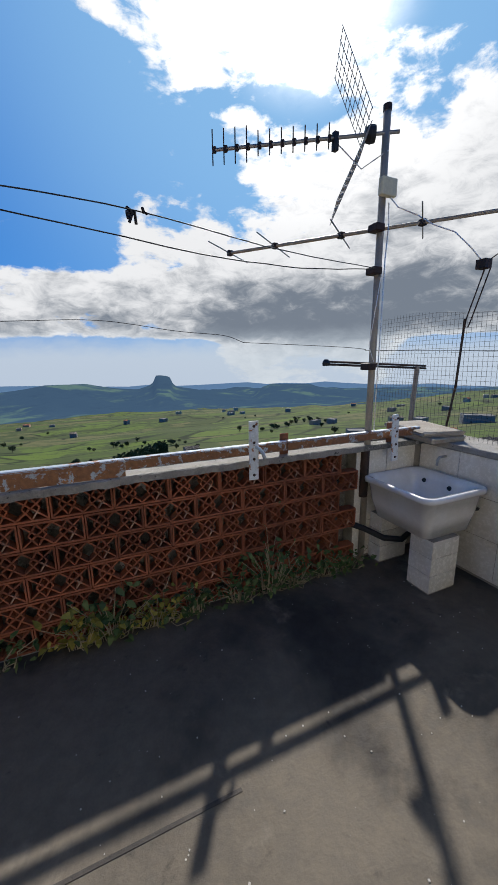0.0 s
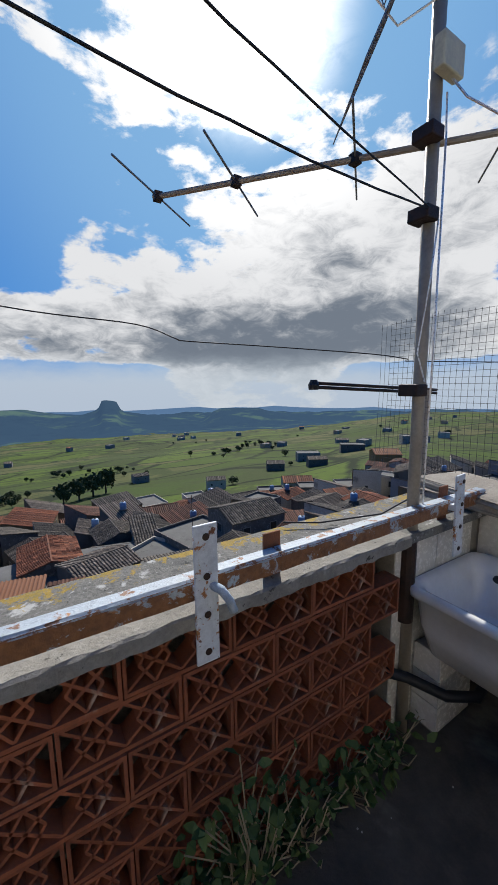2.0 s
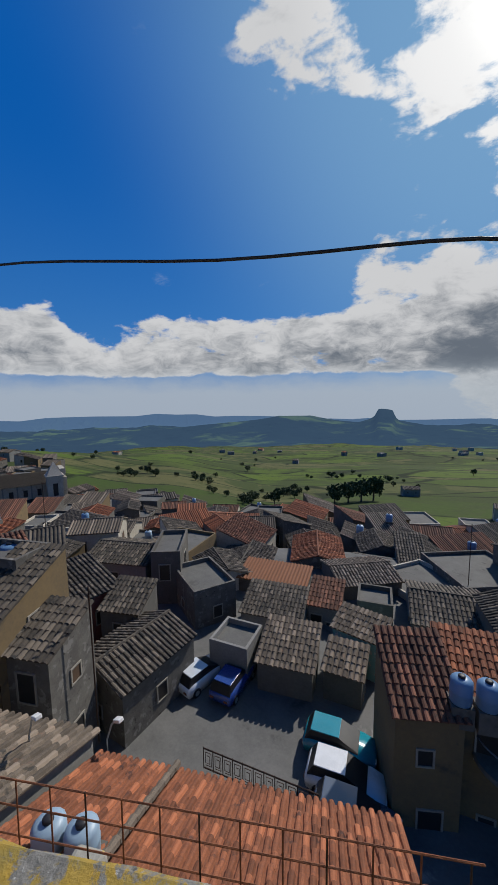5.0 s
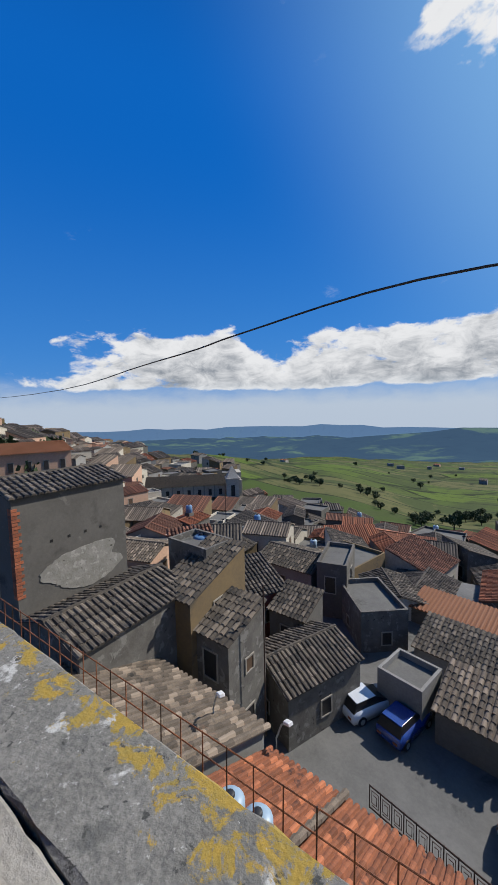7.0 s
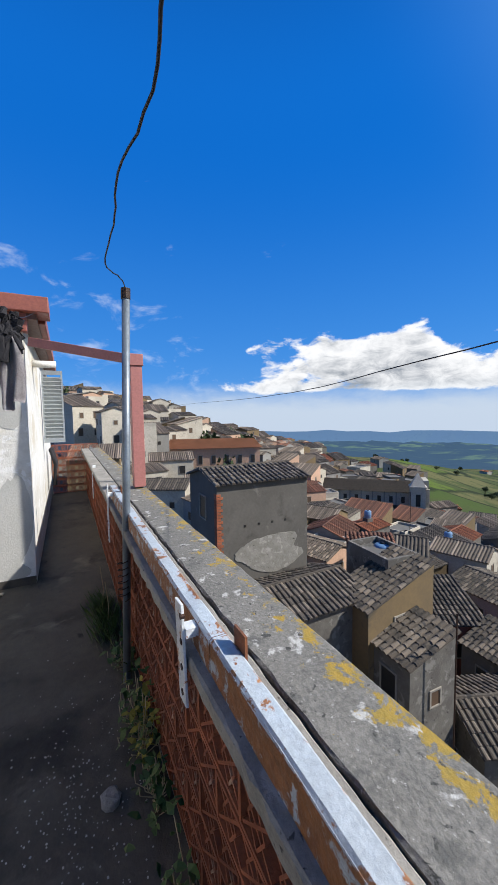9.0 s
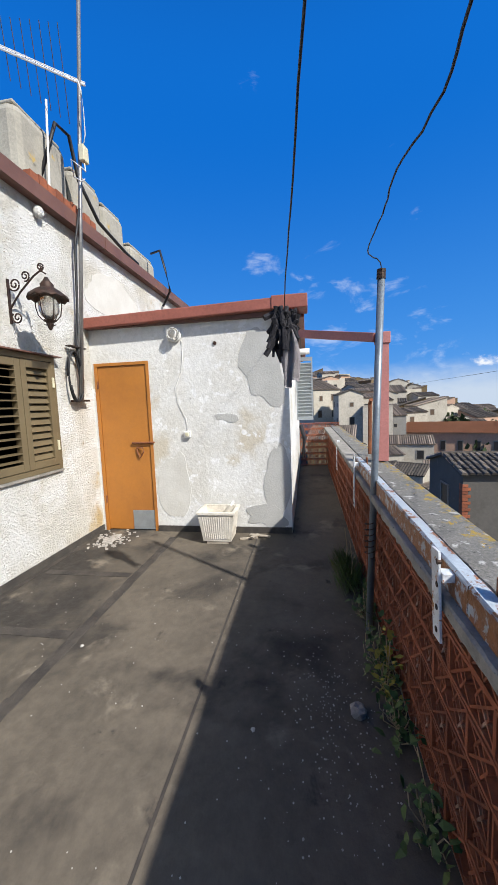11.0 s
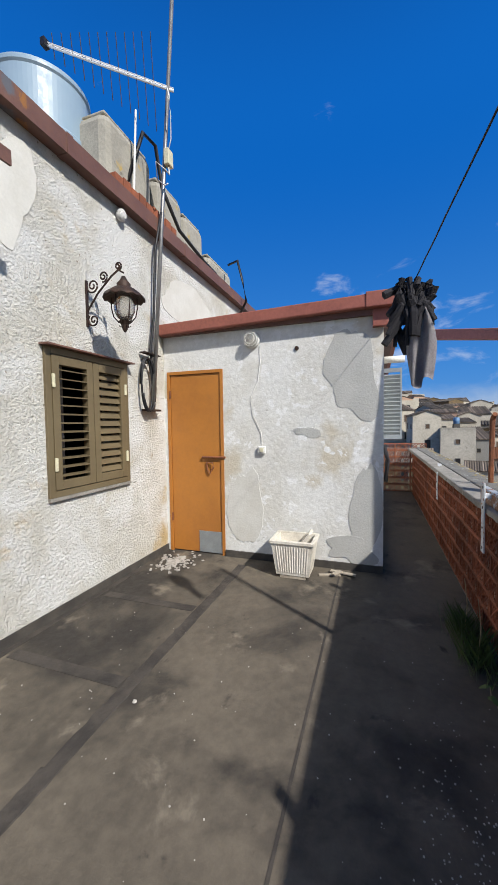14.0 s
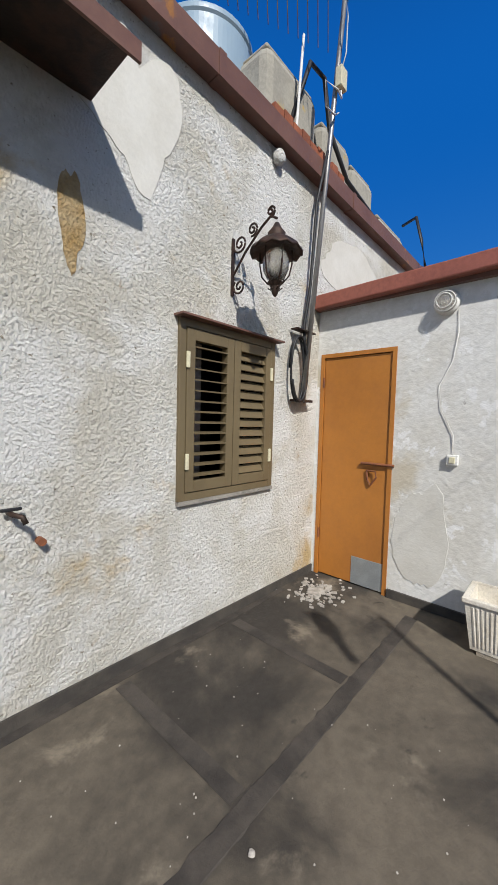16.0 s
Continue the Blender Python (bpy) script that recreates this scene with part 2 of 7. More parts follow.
M["skirt"] = material("bitumen_skirting", (0.045, 0.040, 0.036), (0.08, 0.07, 0.058), 6, 0.8, 0.3, 70)
M["door"] = material("ochre_door_paint", (0.42, 0.165, 0.03), (0.36, 0.14, 0.03), 2, 0.5, 0.06, 30,
                     stain=[((0.24, 0.09, 0.02), 5, (0.68, 0.78))], grain=0.1)
M["zinc"] = material("zinc_sheet", (0.42, 0.45, 0.46), (0.34, 0.36, 0.37), 8, 0.45, 0.1, 60, metal=0.6)
M["bronze"] = material("bronze_aluminium", (0.175, 0.135, 0.075), (0.15, 0.115, 0.065), 3, 0.42, 0.02, 60, metal=0.25, grain=0.08)
M["gutter"] = material("brown_gutter", (0.125, 0.06, 0.045), (0.17, 0.085, 0.06), 2.2, 0.55, 0.1, 30,
                       stain=[((0.28, 0.12, 0.03), 3, (0.64, 0.7)), ((0.11, 0.11, 0.12), 2.5, (0.62, 0.7))])
M["fascia"] = material("red_brown_fascia", (0.30, 0.10, 0.07), (0.25, 0.085, 0.06), 2.5, 0.5, 0.08, 30, stain=[((0.18, 0.06, 0.045), 4, (0.62, 0.74))])
M["pink"] = material("faded_red_metal", (0.42, 0.17, 0.15), (0.36, 0.15, 0.13), 4, 0.55, 0.06, 40)
M["iron"] = material("dark_iron", (0.035, 0.025, 0.02), (0.075, 0.04, 0.028), 14, 0.6, 0.2, 90, metal=0.5)
M["black"] = material("black_rubber", (0.012, 0.012, 0.014), (0.02, 0.02, 0.022), 10, 0.55, 0.05, 60)
M["pole"] = material("grey_painted_pole", (0.19, 0.22, 0.25), (0.14, 0.16, 0.18), 6, 0.45, 0.08, 60, metal=0.4, stain=[((0.14, 0.07, 0.04), 9, (0.66, 0.72))])
M["mast"] = material("beige_mast", (0.36, 0.31, 0.24), (0.27, 0.22, 0.17), 5, 0.55, 0.1, 60, metal=0.2, stain=[((0.18, 0.10, 0.06), 6, (0.62, 0.7))])
M["alu"] = material("weathered_aluminium", (0.30, 0.29, 0.28), (0.22, 0.21, 0.2), 8, 0.45, 0.05, 60, metal=0.7)
M["alu_w"] = material("bright_aluminium", (0.75, 0.75, 0.75), (0.68, 0.68, 0.68), 8, 0.35, 0.03, 60, metal=0.6)
M["box"] = material("cream_plastic", (0.62, 0.58, 0.40), (0.55, 0.5, 0.36), 4, 0.5, 0.03, 60)
M["white_plastic"] = material("white_plastic", (0.72, 0.71, 0.68), (0.64, 0.62, 0.58), 4, 0.5, 0.04, 60)
M["ceramic"] = material("glazed_sink", (0.74, 0.73, 0.71), (0.66, 0.64, 0.60), 3, 0.16, 0.02, 20, grain=0.06, spec=0.6, coat=0.6)
M["tile"] = material("glazed_white_tile", (0.70, 0.67, 0.60), (0.62, 0.57, 0.47), 3, 0.25, 0.04, 30, stain=[((0.45, 0.33, 0.18), 3, (0.64, 0.8))], grain=0.06, spec=0.6, per_object=0.06)
M["grout"] = material("dirty_grout", (0.3, 0.27, 0.22), (0.2, 0.18, 0.15), 8, 0.9, 0.3, 60)
M["slab_stone"] = material("flat_stone", (0.38, 0.33, 0.26), (0.27, 0.23, 0.18), 6, 0.9, 0.5, 40)
M["planter"] = material("white_concrete_planter", (0.66, 0.62, 0.54), (0.52, 0.47, 0.39), 5, 0.85, 0.25, 60, stain=[((0.34, 0.3, 0.24), 5, (0.6, 0.72))])
M["soil"] = material("dry_soil", (0.10, 0.075, 0.05), (0.16, 0.12, 0.08), 14, 0.95, 0.6, 60)
M["tank_s"] = material("blue_grey_tank", (0.25, 0.34, 0.42), (0.23, 0.31, 0.39), 1, 0.45, 0.0, 20, metal=0.0, grain=0.02)
M["tank_c"] = material("old_cement_tank", (0.34, 0.32, 0.27), (0.25, 0.235, 0.2), 2.5, 0.9, 0.3, 40, stain=[((0.42, 0.29, 0.08), 3, (0.6, 0.7)), ((0.1, 0.1, 0.09), 4, (0.62, 0.72))])
M["tank_b"] = material("blue_tank", (0.12, 0.22, 0.36), (0.10, 0.19, 0.31), 2, 0.4, 0.02, 20, grain=0.06)
M["cloth_g"] = material("grey_cloth", (0.40, 0.37, 0.37), (0.30, 0.27, 0.28), 5, 0.95, 0.3, 80)
M["cloth_b"] = material("black_cloth", (0.014, 0.013, 0.016), (0.03, 0.028, 0.032), 9, 0.95, 0.4, 80)
M["leaf"] = material("weed_leaf", (0.055, 0.10, 0.025), (0.10, 0.13, 0.03), 8, 0.6, 0.1, 60, per_object=0.2)
M["leaf_y"] = material("yellow_leaf", (0.34, 0.27, 0.035), (0.22, 0.23, 0.04), 8, 0.6, 0.1, 60, per_object=0.2)
M["net"] = material("dull_netting", (0.10, 0.10, 0.10), (0.07, 0.07, 0.07), 8, 0.95, 0.0, spec=0.05)
M["stalk"] = material("dry_stalk", (0.35, 0.28, 0.17), (0.25, 0.2, 0.12), 12, 0.9, 0.1, 60)
M["rope"] = material("pale_blue_rope", (0.45, 0.52, 0.58), (0.3, 0.35, 0.4), 30, 0.9, 0.4, 120)
M["debris"] = material("plaster_debris", (0.42, 0.39, 0.35), (0.25, 0.23, 0.2), 20, 0.9, 0.4, 80, per_object=0.3)
glass = bpy.data.materials.new("lamp_glass")
glass.use_nodes = True
gb = glass.node_tree.nodes["Principled BSDF"]
gb.inputs["Base Color"].default_value = (0.75, 0.72, 0.66, 1)
gb.inputs["Roughness"].default_value, gb.inputs["Transmission Weight"].default_value = 0.25, 0.85
M["glass"] = glass
# near black: the shade inside the room is put into this colour
dark = material("room_shade_black", (0.02, 0.02, 0.022), (0.03, 0.03, 0.03), 2, 0.9, 0.0)
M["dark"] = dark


# ---------- builders ----------
def box(bm, x0, x1, y0, y1, z0, z1, m=None, bevel=0.0):
    r = bmesh.ops.create_cube(bm, size=1.0)
    s = Matrix.LocRotScale(((x0 + x1) / 2, (y0 + y1) / 2, (z0 + z1) / 2), None, (abs(x1 - x0), abs(y1 - y0), abs(z1 - z0)))
    bmesh.ops.transform(bm, matrix=(m @ s) if m else s, verts=r["verts"])
    if bevel:
        edges = {e for v in r["verts"] for e in v.link_edges}
        bmesh.ops.bevel(bm, geom=list(edges), offset=bevel, segments=2, affect="EDGES", profile=0.5)
    return bm


def rod(bm, p, q, r, r2=None, seg=8):
    p, q = Vector(p), Vector(q)
    d = q - p
    m = Matrix.Translation((p + q) / 2) @ d.to_track_quat("Z", "Y").to_matrix().to_4x4()
    bmesh.ops.create_cone(bm, cap_ends=True, segments=seg, radius1=r, radius2=r if r2 is None else r2, depth=d.length, matrix=m)
    return bm


def tube(bm, pts, r, seg=6):
    pts = [Vector(p) for p in pts]
    rings = []
    for i, p in enumerate(pts):
        d = (pts[min(i + 1, len(pts) - 1)] - pts[max(i - 1, 0)]).normalized()
        q = d.to_track_quat("Z", "Y")
        rings.append([bm.verts.new(p + q @ Vector((r * math.cos(a), r * math.sin(a), 0)))
                      for a in (2 * math.pi * k / seg for k in range(seg))])
    for a, b in zip(rings, rings[1:]):
        for k in range(seg):
            bm.faces.new((a[k], a[(k + 1) % seg], b[(k + 1) % seg], b[k]))
    bm.faces.new(rings[0][::-1])
    bm.faces.new(rings[-1])
    return bm


def lathe(bm, prof, seg=24, m=None):
    rings = []
    for r, z in prof:
        rings.append([bm.verts.new(Vector((r * math.cos(2 * math.pi * k / seg), r * math.sin(2 * math.pi * k / seg), z))) for k in range(seg)])
    for a, b in zip(rings, rings[1:]):
        for k in range(seg):
            bm.faces.new((a[k], a[(k + 1) % seg], b[(k + 1) % seg], b[k]))
    bm.faces.new(rings[0][::-1])
    bm.faces.new(rings[-1])
    if m:
        bmesh.ops.transform(bm, matrix=m, verts=[v for r in rings for v in r])
    return bm


def quad(bm, pts):
    return bm.faces.new([bm.verts.new(p) for p in pts])


def root_of(ob):
    while ob.parent:
        ob = ob.parent
    return ob


def part(name, bm, mat, parent=None, label="", smooth=False, local=False):
    """Links a bmesh as one mesh under a thing; its points are in the world unless local."""
    if parent and not local:
        bm.transform(root_of(parent).matrix_basis.inverted())
    me = bpy.data.meshes.new(name)
    bmesh.ops.recalc_face_normals(bm, faces=bm.faces)
    bm.to_mesh(me)
    bm.free()
    if smooth:
        for p in me.polygons:
            p.use_smooth = True
    me.materials.append(M[mat] if isinstance(mat, str) else mat)
    ob = new(name, me)
    if parent:
        ob.parent = parent
    if label:
        ob["label"] = label
    return ob


def thing(name, at, label, category, group="", rz=0.0):
    ob = new(name)
    ob.matrix_basis = pose(*at, 0, 0, rz)
    return tagged(ob, label, category, group)


def structure(name, bm, mat, label="", category="", smooth=False):
    return tagged(part(name, bm, mat, None, "", smooth), label or name.replace("_", " "), category or name.split("_")[0], "", "structure")


B = bmesh.new
rng = random.Random(7)

def wavy(bm, x0, x1, y0, y1, z0, z1, step=0.035, amp=0.0035, seed=1):
    """A long slab with worn, uneven edges."""
    r = random.Random(seed)
    n = max(2, int((x1 - x0) / step))
    rows = []
    for i in range(n + 1):
        x = x0 + (x1 - x0) * i / n
        j = [r.uniform(-amp, amp) for _ in range(5)]
        rows.append([bm.verts.new(p) for p in ((x, y0 + j[0], z0 + j[4] * 1.3), (x, y0 + j[0], z1 - 0.006), (x, y0 + 0.006 + j[1], z1 + j[2] * 0.3),
                                              (x, y1 - 0.006, z1 + j[2] * 0.3), (x, y1 + j[3], z1 - 0.006), (x, y1 + j[3], z0))])
    for a, b in zip(rows, rows[1:]):
        for k in range(6):
            bm.faces.new((a[k], a[(k + 1) % 6], b[(k + 1) % 6], b[k]))
    bm.faces.new(rows[0][::-1])
    bm.faces.new(rows[-1])
    return bm


# ---------- terrace: floor, parapet, walls ----------
XS, YH, XE, YC = -4.70, -3.0, 1.50, -0.64     # shed front, house wall, end wall, corridor side of the shed
XEND = -9.3
bm = B()
box(bm, XEND, XE + 0.3, YH - 0.1, 0.27, -0.35, 0.0)
floor = structure("floor", bm, "floor", "stained grey-brown cement terrace floor", "floor")
bm = B()
wavy(bm, -4.5, 1.4, -2.045, -1.955, -0.003, 0.0035, 0.05, 0.006, 31)
part("tar_strip", bm, "tar", floor)
for x in (-2.69, -3.55):
    bm = B()
    box(bm, x - 0.042, x + 0.042, -2.9, -2.055, 0.0, 0.003)
    part("tar_strip", bm, "tar", floor)
bm = B()
box(bm, -4.65, -0.5, -1.038, -1.024, 0.0, 0.002)
part("tar_strip", bm, "tar", floor)
bm = B()
box(bm, -4.2, 1.4, -2.985, -2.93, 0.0, 0.003)
part("tar_strip", bm, "tar", floor)

# house wall with its window opening
WX0, WX1, WZ0, WZ1 = -4.02, -3.09, 0.91, 2.04
bm = B()
y0, y1 = YH - 0.3, YH
box(bm, -9.3, WX0, y0, y1, 0, 3.52)
box(bm, WX1, XE + 0.3, y0, y1, 0, 3.52)
box(bm, WX0, WX1, y0, y1, 0, WZ0)
box(bm, WX0, WX1, y0, y1, WZ1, 3.52)
wall_house = structure("wall_house", bm, "stucco", "rough whitewashed stucco house wall with ochre stains", "wall")


def blotch(name, mat, cx, cz, rx, rz, seed, plane="y", at=YH, thick=0.004, n=44, rough=0.3):
    """A thin ragged coat on a wall."""
    r = random.Random(seed)
    ph = [r.uniform(0, 6.28) for _ in range(6)]
    pts = []
    for k in range(n):
        a = 2 * math.pi * k / n
        f = 1 + rough * sum(math.sin((j + 2) * a + ph[j]) / (j + 1.5) for j in range(5)) + r.uniform(-0.04, 0.04)
        u, v = cx + rx * f * math.cos(a), cz + rz * f * math.sin(a)
        pts.append((u, v))
    bm = B()
    def place(u, v, d):
        return (u, at + d, v) if plane == "y" else ((at + d, u, v) if plane == "x" else (u, v, at + d))
    top = bm.faces.new([bm.verts.new(place(u, v, thick)) for u, v in pts])
    e = bmesh.ops.extrude_face_region(bm, geom=[top])
    d = Vector(place(0, 0, 0)) - Vector(place(0, 0, thick))
    bmesh.ops.translate(bm, vec=d * 1.5, verts=[v for v in e["geom"] if isinstance(v, bmesh.types.BMVert)])
    return bm


part("render_patch", blotch("p", "white_patch", -2.78, 3.05, 0.24, 0.42, 4, rough=0.45), "white_patch", wall_house, "smooth white render patch")
part("water_stain", blotch("p", "o", -2.47, 2.35, 0.05, 0.26, 8, rough=0.25), "ochre_stain", wall_house, "ochre rust-water stain")
part("render_patch", blotch("p", "white_patch", -5.4, 2.95, 0.62, 0.32, 3, rough=0.15), "white_patch", wall_house, "smooth white render patch")
bm = B()
box(bm, XS, XE, YH, YH + 0.012, 0, 0.07)
structure("skirting_house", bm, "skirt", "black bitumen skirting along the house wall", "skirting")

# shed
DY0, DY1, DZ = -2.962, -2.272, 2.05
bm = B()
x0, x1 = XS - 0.22, XS
box(bm, x0, x1, YH, DY0, 0, 2.44)
box(bm, x0, x1, DY1, YC, 0, 2.44)
box(bm, x0, x1, DY0, DY1, DZ, 2.44)
wall_shed = structure("wall_shed", bm, "plaster", "peeling whitewashed shed wall with grey patches", "wall")
# flat ragged patches, grey and white, on the shed front
part("render_patch", blotch("p", "patch", -0.80, 0.55, 0.145, 0.5, 31, "x", XS, rough=0.2), "patch", wall_shed, "grey ragged patch")
part("render_patch", blotch("p", "patch", -0.93, 0.2, 0.24, 0.13, 33, "x", XS + 0.001, rough=0.3), "patch", wall_shed, "grey ragged patch")
part("render_patch", blotch("p", "patch", -0.93, 1.93, 0.25, 0.40, 35, "x", XS, rough=0.25), "patch", wall_shed, "grey ragged patch")
part("render_patch", blotch("p", "patch", -1.35, 1.36, 0.14, 0.045, 17, "x", XS), "patch", wall_shed, "grey ragged patch")
part("render_patch", blotch("p", "white_patch", -2.03, 0.55, 0.19, 0.42, 21, "x", XS, rough=0.15), "white_patch", wall_shed, "smooth white render patch")
bm = B()
box(bm, XEND - 0.2, x0, YC - 0.22, YC, 0, 2.44)
structure("wall_shed_side", bm, "plaster", "whitewashed side wall of the shed along the passage", "wall")
bm = B()
box(bm, XEND, XS + 0.05, YH - 0.2, YC + 0.12, 2.44, 2.5)
structure("roof_shed", bm, "gutter", "flat roof of the terrace shed", "roof")
bm = B()
box(bm, XS, XS + 0.02, DY1 + 0.01, YC, 0, 0.07)
structure("skirting_shed", bm, "skirt", "black bitumen skirting along the shed", "skirting")

# sloping fascia on the shed front
shed_fascia = thing("shed_fascia", (XS + 0.1, -1.7, 2.45), "red-brown metal fascia gutter along the shed eave", "fascia")
a, b2 = Vector((XS + 0.07, -3.0, 2.5)), Vector((XS + 0.07, -0.76, 2.555))
d = b2 - a
m = Matrix.Translation((a + b2) / 2) @ d.to_track_quat("Y", "Z").to_matrix().to_4x4()
bm = B()
box(bm, -0.07, 0.05, -d.length / 2, d.length / 2, -0.06, 0.06, m, 0.012)
part("gutter_board", bm, "fascia", shed_fascia)
bm = B()
box(bm, XS - 0.2, XS + 0.13, -0.80, -0.42, 2.49, 2.63, None, 0.008)
part("corner_piece", bm, "fascia", shed_fascia)
bm = B()
box(bm, XS - 0.05, XS + 0.06, -0.74, -0.60, 2.33, 2.49, None, 0.006)
part("outlet", bm, "fascia", shed_fascia)
bm = B()
box(bm, XEND, XS - 0.2, YC, -0.46, 2.46, 2.58, None, 0.008)
part("side_board", bm, "fascia", shed_fascia)
bm = B()
tube(bm, [(-5.6, -0.66, 2.17), (-5.6, -0.4, 2.17)], 0.04, 12)
part("drain_pipe", bm, "white_plastic", shed_fascia, "white plastic drain pipe", True)

# door
door = thing("door", (XS - 0.03, DY0, 0), "closed ochre-painted metal door with zinc kick plate", "door")
bm = B()
for yy0, yy1, zz0, zz1 in ((DY0, DY0 + 0.035, 0, DZ), (DY1 - 0.035, DY1, 0, DZ), (DY0 + 0.035, DY1 - 0.035, DZ - 0.035, DZ)):
    box(bm, XS - 0.05, XS + 0.006, yy0, yy1, zz0, zz1)
part("frame", bm, "door", door)
bm = B()
box(bm, XS - 0.035, XS - 0.008, DY0 + 0.038, DY1 - 0.038, 0.012, DZ - 0.038, None, 0.004)
leaf = part("leaf", bm, "door", door)
bm = B()
box(bm, XS - 0.008, XS - 0.004, DY1 - 0.32, DY1 - 0.04, 0.015, 0.255)
part("kick_plate", bm, "zinc", leaf, "zinc kick plate")
bm = B()
rod(bm, (XS + 0.012, DY1 - 0.26, 1.09), (XS + 0.012, DY1 + 0.02, 1.09), 0.012)
part("bolt", bm, "rust", leaf, "rusty sliding bolt")
bm = B()
tube(bm, [(XS + 0.005, DY1 - 0.21, 1.03), (XS + 0.02, DY1 - 0.13, 1.03), (XS + 0.02, DY1 - 0.12, 0.98), (XS + 0.012, DY1 - 0.17, 0.91), (XS + 0.006, DY1 - 0.2, 0.95), (XS + 0.005, DY1 - 0.21, 1.03)], 0.008)
part("handle", bm, "rust", leaf, "small bent iron handle")
for zz in (0.35, 1.75):
    bm = B()
    rod(bm, (XS + 0.005, DY0 + 0.035, zz), (XS + 0.005, DY0 + 0.035, zz + 0.09), 0.009)
    part("hinge", bm, "rust", door)

# shuttered window
window = thing("window_shutter", ((WX0 + WX1) / 2, YH, WZ0), "bronze aluminium louvred shutters, one leaf with open slats", "window")
FY0, FY1 = YH - 0.05, YH + 0.022
bm = B()
for a0, a1, c0, c1 in ((WX0, WX0 + 0.05, WZ0, WZ1), (WX1 - 0.05, WX1, WZ0, WZ1), (WX0 + 0.05, WX1 - 0.05, WZ0, WZ0 + 0.05), (WX0 + 0.05, WX1 - 0.05, WZ1 - 0.05, WZ1)):
    box(bm, a0, a1, FY0, FY1, c0, c1, None, 0.003)
part("frame", bm, "bronze", window)
mid = (WX0 + WX1) / 2
for k, (a0, a1) in enumerate(((mid + 0.003, WX1 - 0.052), (WX0 + 0.052, mid - 0.003))):
    bm = B()
    s0, s1, z0, z1 = a0 + 0.065, a1 - 0.065, WZ0 + 0.125, WZ1 - 0.125
    for e in ((a0, s0, WZ0 + 0.055, WZ1 - 0.055), (s1, a1, WZ0 + 0.055, WZ1 - 0.055), (s0, s1, WZ0 + 0.055, z0), (s0, s1, z1, WZ1 - 0.055)):
        box(bm, e[0], e[1], YH - 0.03, YH + 0.03, e[2], e[3], None, 0.003)
    sash = part("shutter_leaf", bm, "bronze", window)
    n = 13
    for i in range(n):
        z = z0 + (i + 0.5) * (z1 - z0) / n
        ang = 8 if k == 0 else 62
        bm = B()
        box(bm, s0, s1, -0.031, 0.031, -0.004, 0.004, Matrix.Translation((0, YH + 0.0, z)) @ Matrix.Rotation(radians(-ang), 4, "X"))
        part("slat", bm, "bronze", sash)
    for z in (WZ0 + 0.2, WZ1 - 0.3):
        bm = B()
        xx = a1 - 0.004 if k == 0 else a0 + 0.004
        box(bm, xx - 0.012, xx + 0.012, YH + 0.028, YH + 0.042, z, z + 0.1, None, 0.003)
        part("hinge", bm, "box", sash, "pale hinge")
bm = B()
box(bm, WX0 - 0.03, WX1 + 0.03, YH, YH + 0.09, WZ1, WZ1 + 0.012)
part("hood", bm, "gutter", window, "thin brown sheet hood")
bm = B()
box(bm, WX0, WX1, YH - 0.3, YH + 0.03, WZ0 - 0.025, WZ0 - 0.001)
part("sill", bm, "cement_w", window)
# box behind the slats, its near-black colour stands for shade
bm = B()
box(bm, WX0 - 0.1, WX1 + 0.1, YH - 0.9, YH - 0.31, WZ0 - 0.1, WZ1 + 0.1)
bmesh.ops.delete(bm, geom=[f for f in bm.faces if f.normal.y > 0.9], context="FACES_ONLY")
structure("room_behind_window", bm, "dark", "room box behind the shutters, its shade painted near black", "room")
bm = B()
box(bm, -3.45, -3.36, YH - 0.22, YH - 0.2, WZ0, WZ1)
part("curtain", bm, "cloth_g", window)

# gutter, roof and canopy of the house
roof_gutter = thing("roof_gutter", (-3.5, -2.93, 3.5), "long brown rusty box gutter under the house eave", "gutter")
for xa, xb in ((-9.3, -7.2), (-7.2, -5.1), (-5.1, -3.32), (-3.32, -1.4), (-1.4, 1.7)):
    bm = B()
    box(bm, xa, xb - 0.004, YH, YH + 0.1, 3.50, 3.515)
    box(bm, xa, xb - 0.004, YH + 0.088, YH + 0.1, 3.515, 3.645)
    part("gutter_length", bm, "gutter", roof_gutter)
for xa in (-7.2, -5.1, -3.32, -1.4):
    bm = B()
    box(bm, xa - 0.03, xa + 0.03, YH - 0.0, YH + 0.106, 3.494, 3.5)
    box(bm, xa - 0.03, xa + 0.03, YH + 0.1, YH + 0.106, 3.5, 3.65)
    part("gutter_joint", bm, "gutter", roof_gutter)
bm = B()
for k in range(2):
    quad(bm, [(-9.3, YH + 0.05, 3.62 + 0.05 * k), (1.74, YH + 0.05, 3.62 + 0.05 * k), (1.74, -7.5, 4.75 + 0.05 * k), (-9.3, -7.5, 4.75 + 0.05 * k)])
vs = list(bm.verts)
for i in range(4):
    j = (i + 1) % 4
    bm.faces.new((vs[i], vs[j], vs[4 + j], vs[4 + i]))
roof_house = structure("roof_house", bm, "slab_stone", "low tiled roof of the house", "roof")
bm = B()
box(bm, -9.3, 1.74, -7.6, -7.4, 0, 4.8)
structure("wall_house_back", bm, "stucco", "plain back wall of the house", "wall")

